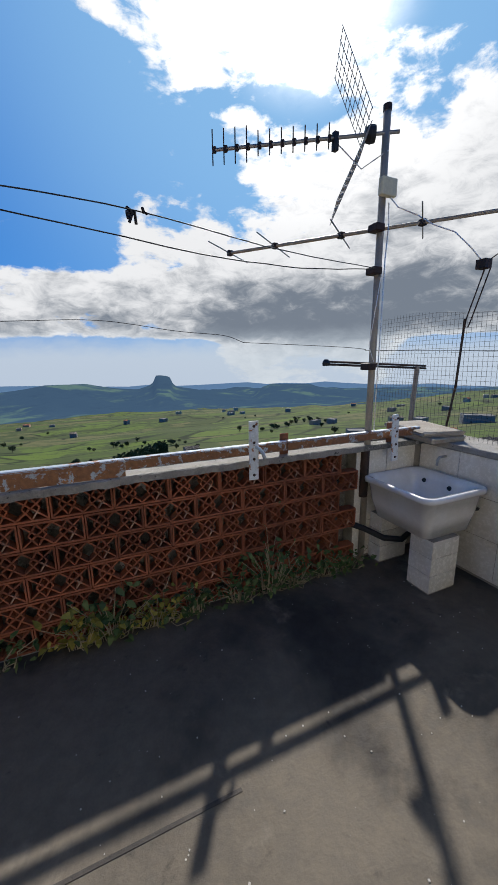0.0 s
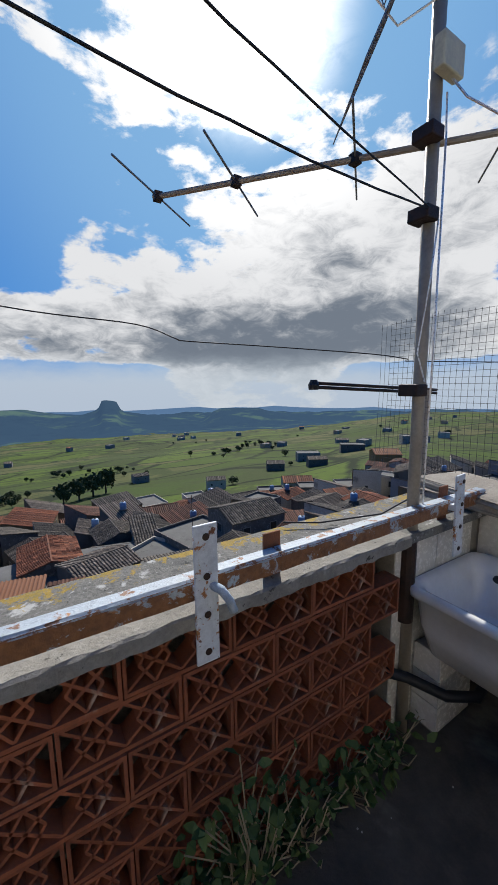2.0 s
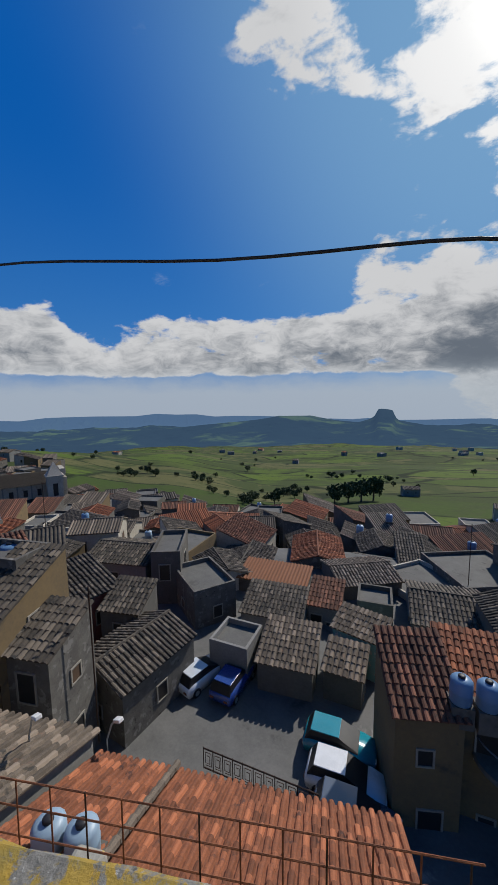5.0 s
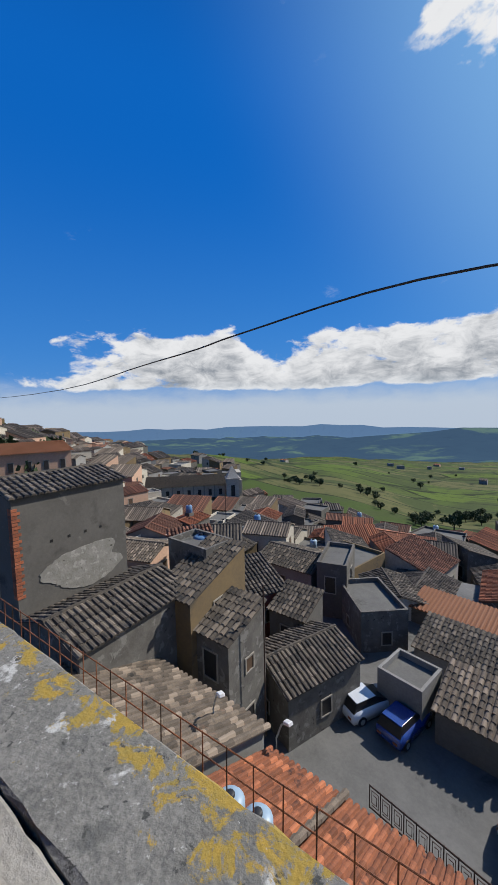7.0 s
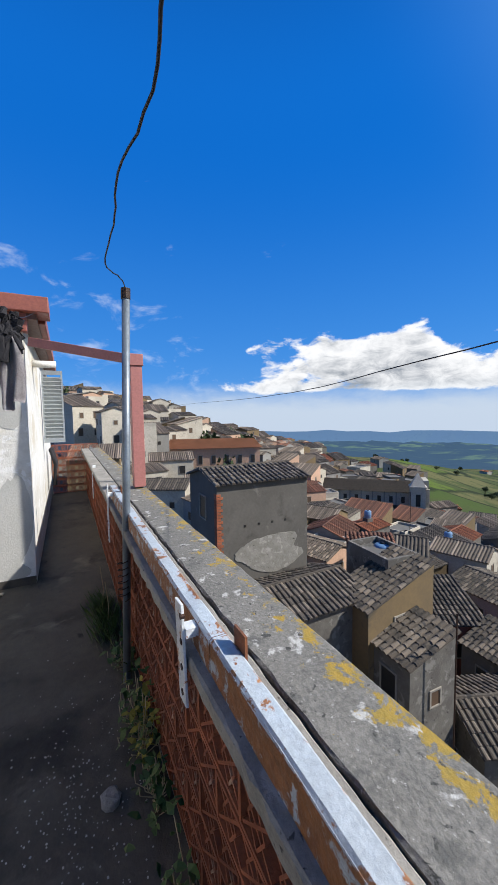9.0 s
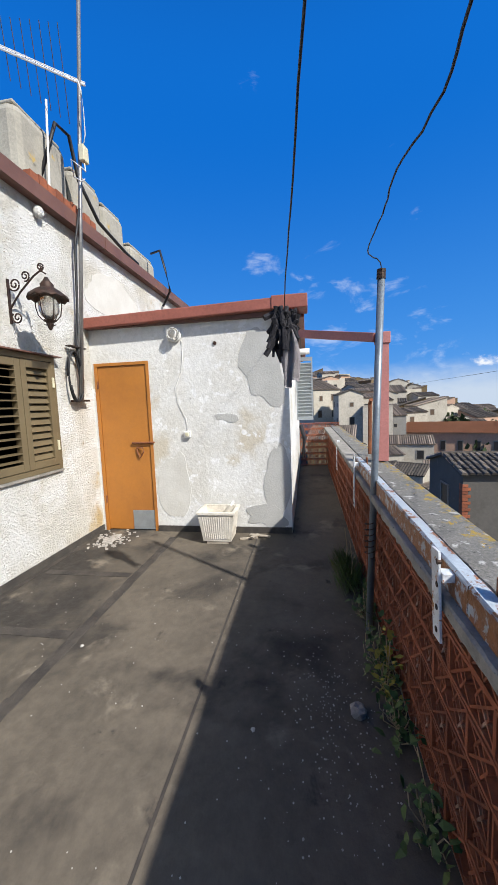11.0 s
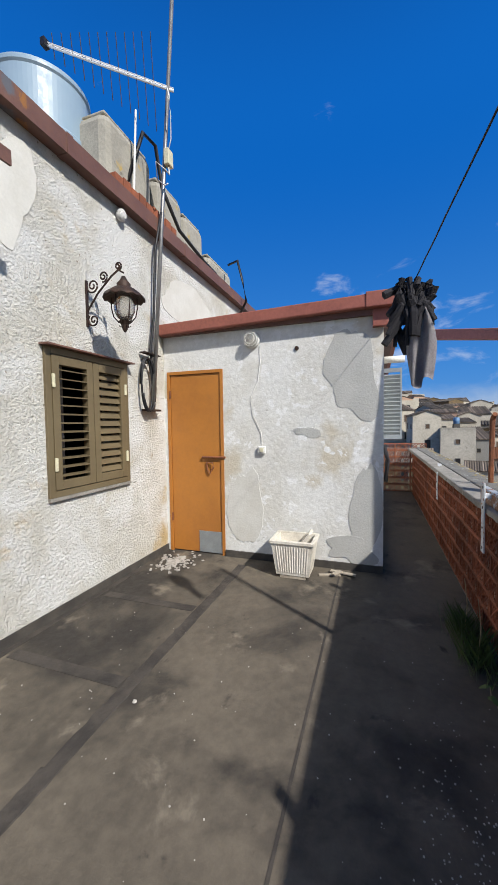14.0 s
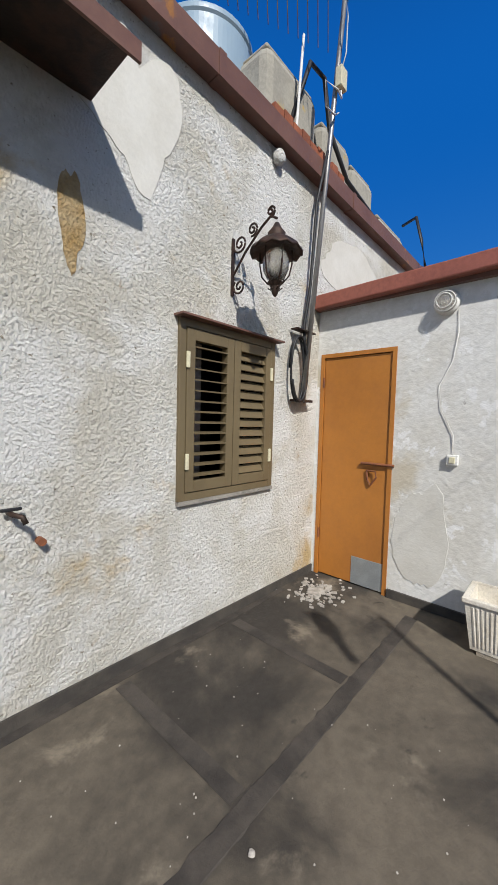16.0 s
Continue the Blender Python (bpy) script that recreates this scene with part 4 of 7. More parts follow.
for k in range(5):
    tube(bm, [(-7.6 - 0.1 * k, YC + 0.06 + 0.02 * (k % 2), 1.05), (-7.6 - 0.1 * k, YC + 0.13, 0.8), (-7.58 - 0.1 * k, YC + 0.1, 0.45)], 0.03, 6)
tagged(part("hanging_dark_clothes", bm, "cloth_b", None, "", True), "dark clothes hung on the passage wall", "cloth")

# floor litter
def crumb(name, x, y, s, mat, seed, label, cat):
    bm = B()
    bmesh.ops.create_icosphere(bm, subdivisions=2, radius=s)
    r = random.Random(seed)
    for v in bm.verts:
        v.co *= r.uniform(0.7, 1.15)
        v.co.z *= 0.6
    bmesh.ops.translate(bm, vec=(x, y, s * 0.4), verts=bm.verts)
    return tagged(part(name, bm, mat), label, cat, "floor litter")
crumb("stone", -2.28, -0.23, 0.045, "debris", 2, "pale broken stone on the floor", "stone")
crumb("white_chip", -2.59, -1.897, 0.013, "debris", 3, "white chip of plaster on the floor", "chip")
crumb("white_chip", -2.13, -0.722, 0.012, "debris", 4, "white chip of plaster on the floor", "chip")
bm = B()
r3 = random.Random(11)
for k in range(260):
    a, rr = r3.uniform(0, 6.28), abs(r3.gauss(0, 0.11))
    s = r3.uniform(0.004, 0.018)
    x, y = -4.35 + rr * math.cos(a) * 1.3, -2.72 + rr * math.sin(a)
    box(bm, -s, s, -s * 0.7, s * 0.7, -s * 0.3, s * 0.3, Matrix.Translation((x, y, s * 0.35)) @ Matrix.Rotation(r3.uniform(0, 3), 4, "Z"))
tagged(part("plaster_rubble", bm, "debris"), "small heap of fallen plaster flakes by the door", "rubble", "", "stuff")
bm = B()
for k in range(700):
    x, y = r3.uniform(-3.6, 1.2), r3.uniform(-2.8, -0.08)
    if r3.random() < 0.5:
        x, y = -2.25 + r3.gauss(0, 0.35), -0.35 + r3.gauss(0, 0.14)
    s = r3.uniform(0.001, 0.0032)
    if y < -0.06:
        box(bm, -s, s, -s, s, 0, s, Matrix.Translation((x, y, 0)) @ Matrix.Rotation(r3.uniform(0, 3), 4, "Z"))
tagged(part("grit", bm, "debris"), "scattered grit and plaster crumbs on the floor", "grit", "", "stuff")
for k, (x, y, l, a) in enumerate(((-4.5, -1.12, 0.2, 0.3), (-4.55, -1.0, 0.24, -0.2), (-4.5, -1.05, 0.12, 1.0))):
    bm = B()
    box(bm, -l / 2, l / 2, -0.02, 0.02, 0, 0.012, Matrix.Translation((x, y, 0.002 + 0.014 * k)) @ Matrix.Rotation(1.57 + a, 4, "Z"))
    tagged(part("wood_scrap", bm, "slab_stone"), "grey splinter of wood beside the planter", "wood scrap", "wood scraps")


def weed(x, y, h, spread, n, mat, seed, label, stems=True, size=0.03):
    """A clump of small leaves on stems."""
    r = random.Random(seed)
    t = thing("weed", (x, y, 0), label, "weed", "wall weeds")
    bm, bs = B(), B()
    for k in range(n):
        px, py, pz = x + r.gauss(0, spread), y + r.gauss(0, spread * 0.35), abs(r.gauss(0.35, 0.3)) * h + 0.015
        py = min(py, -0.02)
        s = size * r.uniform(0.5, 1.3)
        m = Matrix.Translation((px, py, pz)) @ Euler((r.uniform(-0.9, 0.9), r.uniform(-0.9, 0.9), r.uniform(0, 6.28))).to_matrix().to_4x4()
        pts = [(0, 0, 0), (s * 0.5, s * 0.45, 0.1 * s), (s * 1.2, s * 0.3, 0.0), (s * 1.6, 0, -0.15 * s), (s * 1.2, -s * 0.3, 0.0), (s * 0.5, -s * 0.45, 0.1 * s)]
        bm.faces.new([bm.verts.new(m @ Vector(p)) for p in pts])
        if stems and k % 3 == 0:
            tube(bs, [(x + (px - x) * 0.4, min(y, -0.03), 0), ((x + px) / 2, py, pz * 0.6), (px, py, pz)], 0.0025, 4)
    tagged(part("foliage", bm, mat, t), kind="stuff")
    if len(bs.verts):
        tagged(part("stalk", bs, "stalk", t), kind="stuff")
    else:
        bs.free()
    return t


for k, (x, h, n, mt) in enumerate(((-1.0, 0.24, 90, "leaf_y"), (-0.86, 0.3, 110, "leaf"), (-0.62, 0.22, 120, "leaf_y"), (-0.42, 0.2, 130, "leaf"), (-0.1, 0.22, 120, "leaf"),
                                   (0.12, 0.4, 150, "leaf"), (0.3, 0.22, 110, "leaf"), (0.55, 0.2, 90, "leaf"), (0.75, 0.18, 70, "leaf"), (-2.6, 0.25, 110, "leaf"),
                                   (-2.45, 0.3, 60, "leaf_y"), (-3.1, 0.2, 120, "leaf"), (-2.2, 0.16, 80, "leaf"), (-1.4, 0.15, 70, "leaf"), (-1.8, 0.14, 60, "leaf"))):
    weed(x, -0.07, h, 0.10, n, mt, 40 + k, "yellowing weed at the foot of the parapet" if mt == "leaf_y" else "green weed at the foot of the parapet", True, 0.028 if k > 1 else 0.036)
for k, (x, y) in enumerate(((-3.5, -0.13), (-3.8, -0.14))):
    t = thing("grass_tuft", (x, y, 0), "green tuft of grass growing from the terrace floor", "grass", "grass tufts")
    bm = B()
    r = random.Random(k)
    for i in range(230):
        a, L = r.uniform(0, 6.28), r.uniform(0.06, 0.2)
        bx, by = x + r.gauss(0, 0.09), min(-0.01, y + r.gauss(0, 0.05))
        tx, ty = bx + 0.5 * L * math.cos(a), by + 0.5 * L * math.sin(a)
        bm.faces.new([bm.verts.new(p) for p in ((bx - 0.004, by, 0), (bx + 0.004, by, 0), ((bx + tx) / 2 + 0.003, (by + ty) / 2, L * 0.6), (tx, ty, L))])
    part("grass_clump", bm, "leaf", t)
    bm = B()
    tube(bm, [(x, y, 0), (x - 0.03, y + 0.02, 0.2), (x - 0.02, y, 0.38)], 0.003, 4)
    part("dry_stalk", bm, "stalk", t)

# ---------- sink corner ----------
sink = thing("laundry_sink", (1.16, -0.18, 0.35), "glazed white laundry sink with a thick rolled rim", "sink")
SX0, SX1, SY0, SY1, SZ = 0.90, 1.47, -0.575, 0.02, 0.68


def rounded(bm, x0, x1, y0, y1, z, r, n=5):
    vs = []
    for cx, cy, a0 in ((x1 - r, y1 - r, 0), (x0 + r, y1 - r, 90), (x0 + r, y0 + r, 180), (x1 - r, y0 + r, 270)):
        for k in range(n + 1):
            a = radians(a0 + 90 * k / n)
            vs.append(bm.verts.new((cx + r * math.cos(a), cy + r * math.sin(a), z)))
    return vs


def loft(bm, rings, close0=True, close1=True):
    for a, b in zip(rings, rings[1:]):
        n = len(a)
        for k in range(n):
            bm.faces.new((a[k], a[(k + 1) % n], b[(k + 1) % n], b[k]))
    if close0:
        bm.faces.new(rings[0][::-1])
    if close1:
        bm.faces.new(rings[-1])


bm = B()
loft(bm, [rounded(bm, SX0 + 0.10, SX1 - 0.05, SY0 + 0.08, SY1 - 0.06, 0.375, 0.05), rounded(bm, SX0 + 0.06, SX1 - 0.03, SY0 + 0.05, SY1 - 0.03, 0.50, 0.06),
          rounded(bm, SX0 + 0.035, SX1 - 0.02, SY0 + 0.03, SY1 - 0.02, SZ - 0.05, 0.06), rounded(bm, SX0 + 0.006, SX1, SY0 + 0.006, SY1, SZ - 0.04, 0.07),
          rounded(bm, SX0, SX1, SY0, SY1, SZ - 0.02, 0.075), rounded(bm, SX0 + 0.006, SX1, SY0 + 0.006, SY1, SZ - 0.003, 0.07), rounded(bm, SX0 + 0.022, SX1 - 0.01, SY0 + 0.022, SY1 - 0.01, SZ, 0.065),
          rounded(bm, SX0 + 0.05, SX1 - 0.06, SY0 + 0.05, SY1 - 0.04, SZ - 0.012, 0.06), rounded(bm, SX0 + 0.07, SX1 - 0.075, SY0 + 0.07, SY1 - 0.055, SZ - 0.06, 0.06),
          rounded(bm, SX0 + 0.11, SX1 - 0.1, SY0 + 0.1, SY1 - 0.09, SZ - 0.24, 0.05)])
part("basin", bm, "ceramic", sink, "", True)
# overflow holes drawn as black discs, the shade inside them is colour
for yy in (-0.12, -0.33):
    bm = B()
    rod(bm, (SX1 - 0.085, yy, SZ - 0.075), (SX1 - 0.07, yy, SZ - 0.07), 0.016, None, 12)
    part("overflow_hole", bm, "black", sink)
for nm, (px0, px1, py0, py1) in (("front", (1.02, 1.26, -0.535, -0.36)), ("back", (1.02, 1.28, -0.10, 0.02))):
    t = thing("sink_pedestal", ((px0 + px1) / 2, (py0 + py1) / 2, 0), "block pedestal under the sink clad in cream tiles", "pedestal", "sink pedestals")
    bm = B()
    box(bm, px0 + 0.006, px1 - 0.006, py0 + 0.006, py1 - 0.006, 0, 0.374)
    core_p = part("core", bm, "grout", t)
    for k in range(3):
        z0, z1 = 0.012 + 0.121 * k, 0.012 + 0.121 * (k + 1) - 0.004
        bm = B()
        box(bm, px0, px1, py0, py0 + 0.006, z0, z1, None, 0.0015)
        part("tile", bm, "tile", core_p)
        bm = B()
        box(bm, px0, px0 + 0.006, py0 + 0.0065, py1, z0, z1, None, 0.0015)
        part("tile", bm, "tile", core_p)
bm = B()
tube(bm, [(0.84, 0.03, 0.30), (0.92, -0.02, 0.27), (1.02, -0.13, 0.22), (1.12, -0.2, 0.22), (1.2, -0.2, 0.26), (1.2, -0.19, 0.38)], 0.022, 10)
tagged(part("drain_hose", bm, "black", None, "", True), "black drain hose under the sink", "hose")
bm = B()
tube(bm, [(XE, -0.2, 0.80), (XE - 0.07, -0.2, 0.80), (XE - 0.09, -0.2, 0.78), (XE - 0.09, -0.2, 0.74)], 0.01, 8)
tagged(part("sink_tap", bm, "zinc", None, "", True), "worn metal tap above the sink", "tap")
bm = B()
tube(bm, [(XE - 0.05, -0.47, 0.66), (XE - 0.055, -0.48, 0.58), (XE - 0.05, -0.48, 0.52)], 0.003, 5)
lathe(bm, [(0.03, 0.0), (0.035, 0.012), (0.012, 0.02)], 14, Matrix.Translation((XE - 0.05, -0.48, 0.5)))
tagged(part("sink_plug", bm, "black", None, "", True), "black sink plug hanging on its chain", "plug")
# wall tiles
for k in range(9):
    for j, (z0, z1) in enumerate(((0.02, 0.30), (0.304, 0.58), (0.584, 0.856))):
        y1 = 0.02 - k * 0.33
        y0 = max(y1 - 0.326, -2.98)
        bm = B()
        box(bm, XE - 0.006, XE, y0, y1, z0, z1, None, 0.0015)
        part("tile", bm, "tile", wall_end)
for k in range(2):
    for j, (z0, z1) in enumerate(((0.02, 0.30), (0.304, 0.58), (0.584, 0.856))):
        bm = B()
        box(bm, 0.862 + k * 0.288, 0.862 + k * 0.288 + 0.284, 0.024, 0.03, z0, z1, None, 0.0015)
        part("tile", bm, "tile", wall_corner)
for k, (x, y, z, sx, sy, rz) in enumerate(((1.5, 0.02, 0.925, 0.24, 0.16, 0.3), (1.52, 0.05, 0.965, 0.26, 0.17, 0.1))):
    bm = B()
    box(bm, -sx, sx, -sy, sy, -0.02, 0.02, Matrix.Translation((x, y, z)) @ Matrix.Rotation(rz + 1.2, 4, "Z"), 0.012)
    for v in bm.verts:
        v.co += Vector((rng.uniform(-0.01, 0.01), rng.uniform(-0.01, 0.01), rng.uniform(-0.003, 0.003)))
    tagged(part("flat_stone", bm, "slab_stone"), "weathered flat stone laid on the corner coping", "stone", "corner stones")

# wire netting on the end wall
net = thing("wire_netting", (1.5, 0.0, 0.9), "sagging galvanised wire netting above the end wall", "netting")
bm = B()
def sag(y):
    return 1.86 + 0.02 * math.sin(3 * y) - 0.06 * abs(y - 0.3)
ys = np.arange(-1.6, 0.72, 0.034)
for y in ys:
    tube(bm, [(1.56 + 0.015 * math.sin(4 * y + z * 3), y, z) for z in (0.905, 1.2, 1.5, sag(y))], 0.0011, 3)
for z in np.arange(0.93, 1.88, 0.034):
    pts = [(1.56 + 0.015 * math.sin(4 * y + z * 3), y, min(z, sag(y))) for y in ys[::6]]
    tube(bm, pts, 0.0011, 3)
ob = tagged(part("mesh", bm, "net", net), "", "", "", "stuff")
bm = B()
tube(bm, [(1.57, -0.1, 0.9), (1.6, -0.13, 1.3), (1.58, -0.16, 1.78)], 0.009, 6)
part("stake", bm, "iron", net, "crooked dark stake")
net.matrix_basis = pose(1.62, 0.08, 0.9)

# main mast
MX, MY = 0.87, 0.0
mast = thing("antenna_mast", (MX, MY, 0), "tall beige steel mast with two television antennas", "antenna")
bm = B()
rod(bm, (MX, MY - 0.03, 0), (MX + 0.05, MY + 0.03, 2.92), 0.023, None, 16)
part("tube", bm, "mast", mast, "", True)
bm = B()
rod(bm, (MX, MY - 0.012, 0.5), (MX, MY - 0.01, 0.88), 0.034, None, 12)
part("sleeve", bm, "iron", mast, "dark taped sleeve")
bm = B()
rod(bm, (MX + 0.05, MY + 0.03, 2.915), (MX + 0.05, MY + 0.031, 2.95), 0.026, None, 14)
part("cap", bm, "iron", mast)
for z in (1.42, 2.02, 2.27):
    bm = B()
    box(bm, MX - 0.035, MX + 0.035, MY - 0.03, MY + 0.05, z - 0.022, z + 0.022, None, 0.005)
    part("clamp", bm, "iron", mast)
bm = B()
box(bm, MX - 0.02, MX + 0.1, MY - 0.045, MY - 0.005, 2.44, 2.54, None, 0.006)
part("amplifier_box", bm, "box", mast, "cream amplifier box")
# uhf antenna
u0, u1 = Vector((0.98, -0.02, 2.80)), Vector((-0.02, 0.58, 2.78))
bm = B()
rod(bm, u0, u1, 0.011, None, 8)
boom = part("uhf_boom", bm, "alu", mast)
ax = (u1 - u0).normalized()
for k in range(11):
    c = u0.lerp(u1, 0.36 + 0.63 * k / 10)
    L = 0.07 + (0.03 if k > 6 else 0.0)
    bm = B()
    rod(bm, c - Vector((0.02, 0.02, L)), c + Vector((-0.02, -0.02, L)), 0.004, None, 6)
    rod(bm, c - Vector((0, 0, 0.016)), c + Vector((0, 0, 0.016)), 0.014, None, 8)
    part("director", bm, "iron", boom)
bm = B()
box(bm, -0.016, 0.016, -0.016, 0.016, -0.07, 0.03, Matrix.Translation(u0.lerp(u1, 0.33)))
part("dipole_box", bm, "black", boom)
side = ax.cross(Vector((0, 0, 1))).normalized()
for s in (1, -1):
    bm = B()
    o = u0.lerp(u1, 0.16)
    edge = (Vector((0, 0, s)) * 0.9 + ax * 0.42).normalized()
    for i in range(11):
        a = o + edge * (0.04 + 0.042 * i)
        rod(bm, a - side * 0.19, a + side * 0.19, 0.0025, None, 5)
    for i in range(5):
        a = o + side * (0.095 * (i - 2))
        rod(bm, a + edge * 0.03, a + edge * 0.47, 0.0025, None, 5)
    part("grid_reflector", bm, "alu", boom)
bm = B()
lathe(bm, [(0.045, -0.03), (0.05, 0.0), (0.04, 0.03)], 14, Matrix.Translation(u0.lerp(u1, 0.15)) @ ax.to_track_quat("Z", "Y").to_matrix().to_4x4())
part("hub", bm, "black", boom)
# vhf antenna
v0, v1 = Vector((0.20, 0.92, 2.28)), Vector((1.66, -0.74, 2.30))
bm = B()
rod(bm, v0, v1, 0.012, None, 8)
vb = part("vhf_boom", bm, "mast", mast)
vax = (v1 - v0).normalized()
for f, L in ((0.01, 0.32), (0.18, 0.33), (0.40, 0.32), (0.63, 0.34), (0.97, 0.3)):
    c = v0.lerp(v1, f)
    bm = B()
    if f < 0.9:
        rod(bm, c - Vector((0.76, 0.65, 0)) * L, c + Vector((0.76, 0.65, 0)) * L, 0.0045, None, 6)
    else:
        d = Vector((1.295, -0.44, 2.0))
        tube(bm, [d + Vector(p) for p in ((0.015, 0, -0.02), (-0.03, 0.05, -0.30), (-0.025, 0.055, -0.345), (-0.005, 0.05, -0.345), (0.01, 0.045, -0.30), (0.05, -0.01, -0.02))], 0.0045, 6)
        box(bm, -0.03, 0.03, -0.03, 0.03, -0.025, 0.025, Matrix.Translation(d))
        tube(bm, [c, c.lerp(d, 0.5) + Vector((0.03, 0, 0.02)), d], 0.0035, 5)
    part("rod_element", bm, "alu" if f < 0.9 else "iron", vb)
    bm = B()
    box(bm, -0.018, 0.018, -0.018, 0.018, -0.018, 0.018, Matrix.Translation(c))
    part("element_clamp", bm, "iron", vb)
bm = B()
tube(bm, [(0.93, -0.02, 2.45), (0.97, -0.06, 2.38), (1.08, -0.12, 2.33), (1.13, -0.2, 2.26), (1.2, -0.3, 2.2), (1.25, -0.38, 2.1), (1.29, -0.43, 2.02)], 0.004, 5)
tube(bm, [(0.92, 0.0, 2.7), (0.8, 0.1, 2.62), (0.72, 0.14, 2.7), (0.68, 0.18, 2.76)], 0.004, 5)
tube(bm, [(0.9, -0.03, 2.0), (0.86, -0.04, 1.8), (0.84, -0.02, 1.55), (0.88, -0.03, 1.45)], 0.003, 5)
tube(bm, [(0.95, 0.0, 2.42), (0.96, 0.0, 2.3), (0.93, -0.02, 2.1), (0.92, -0.03, 1.6), (0.92, -0.03, 0.95)], 0.004, 5)
part("cable", bm, "alu_w", mast, "pale coaxial cable")
mast.matrix_basis = pose(MX + 0.06, MY + 0.03, 0) @ Matrix.Diagonal((1, 1, 1.02, 1))
# neighbour's antenna beyond the netting
na = thing("low_antenna", (2.28, 1.0, -0.3), "small log-periodic antenna on a short neighbouring post", "antenna")
bm = B()
rod(bm, (1.17, 1.03, 1.455), (2.4, 1.0, 1.40), 0.011, None, 8)
rod(bm, (1.17, 1.03, 1.43), (2.4, 1.0, 1.375), 0.011, None, 8)
part("boom", bm, "iron", na)
bm = B()
rod(bm, (2.2, 1.0, -0.3), (2.28, 1.0, 1.4), 0.025, None, 10)
part("post", bm, "mast", na)
bm = B()
lathe(bm, [(0.03, 0), (0.035, 0.03), (0.02, 0.06)], 12, Matrix.Translation((1.15, 1.03, 1.415)))
part("end_cap", bm, "black", na)
na.matrix_basis = pose(2.31, 0.84, -0.27)

# lines and wires
def line(name, pts, r, label, mat="black"):
    bm = B()
    tube(bm, pts, r, 6)
    return tagged(part(name, bm, mat, None, "", True), label, "wire", "overhead wires")


def droop(a, b, s, n=24, wig=0.0, seed=0):
    r = random.Random(seed)
    a, b = Vector(a), Vector(b)
    return [tuple(a.lerp(b, k / n) + Vector((0, r.uniform(-wig, wig), -4 * s * (k / n) * (1 - k / n) + r.uniform(-wig, wig)))) for k in range(n + 1)]


def smooth_line(pts, n=8, wig=0.0, seed=0):
    """A curve through the points, a little kinked."""
    r = random.Random(seed)
    pts = [Vector(p) for p in pts]
    out = []
    for i in range(len(pts) - 1):
        p0, p1, p2, p3 = pts[max(i - 1, 0)], pts[i], pts[i + 1], pts[min(i + 2, len(pts) - 1)]
        for k in range(n):
            t = k / n
            q = 0.5 * (2 * p1 + (p2 - p0) * t + (2 * p0 - 5 * p1 + 4 * p2 - p3) * t * t + (3 * p1 - p0 - 3 * p2 + p3) * t ** 3)
            out.append(tuple(q + Vector((0, r.uniform(-wig, wig), r.uniform(-wig, wig)))))
    return out + [tuple(pts[-1])]


line("washing_line", smooth_line([(0.94, 0.01, 2.07), (0.1, -0.2, 2.04), (-0.74, -0.385, 2.06), (-1.7, -0.48, 2.03), (-2.78, -0.56, 2.035), (-3.6, -0.55, 2.2), (-4.63, -0.53, 2.5)], 8, 0.001, 1), 0.0026, "black washing line from the mast to the shed")
line("washing_line", smooth_line([(0.94, 0.01, 2.07), (0.3, -0.08, 2.0), (-0.3, -0.13, 2.0), (-1.15, -0.2, 2.06), (-1.45, -0.175, 2.08), (-1.75, -0.19, 2.12), (-2.1, -0.16, 2.17), (-2.5, -0.15, 2.20), (-2.7, -0.06, 2.22), (-2.945, 0.0, 2.25)], 5, 0.003, 2), 0.003, "kinked black washing line from the mast to the pole")
w1 = [(0.92, 0.06, 1.565), (0.76, 0.093, 1.58), (0.4, 0.215, 1.60), (0.14, 0.315, 1.614), (0.1, 0.328, 1.622), (-0.015, 0.355, 1.66), (-0.3, 0.425, 1.685), (-0.75, 0.53, 1.745), (-1.2, 0.64, 1.738), (-1.66, 0.748, 1.722), (-3.6, 1.2, 1.71), (-10, 2.45, 1.88), (-30, 6.4, 2.4), (-62, 12.5, 3.3)]
line("overhead_wire", smooth_line(w1, 5), 0.0021, "black cable running from the mast out over the roofs")
line("mast_wire", droop((0.93, 0.08, 1.56), (3.2, -1.5, 1.6), 0.03), 0.002, "thin wire running past the netting")
line("tie_wire", [(1.7, 0.27, 0.935), (1.2, 0.2, 0.936), (0.9, 0.13, 0.937), (0.62, 0.2, 0.936), (0.5, 0.28, 0.936)], 0.0035, "black wire lying across the coping")
rg = thing("line_rag", (-0.62, -0.36, 2.055), "scrap of black rag caught on the washing line", "cloth")
bm = B()
for k in range(12):
    x = -0.62 + r2.uniform(-0.04, 0.04)
    tube(bm, [(x, -0.36, 2.057), (x + r2.uniform(-0.02, 0.02), -0.36 + r2.uniform(-0.02, 0.02), 2.055 - r2.uniform(-0.02, 0.045))], 0.006, 5)
part("shreds", bm, "cloth_b", rg)
post = thing("iron_stub_post", (-4.55, 0.22, 0.93), "rusty iron stub post on the parapet", "post")
bm = B()
tube(bm, [(-4.58, 0.2, 0.93), (-4.57, 0.2, 1.2), (-4.56, 0.2, 1.46), (-4.5, 0.2, 1.50)], 0.02, 6)
part("stub", bm, "rust", post)

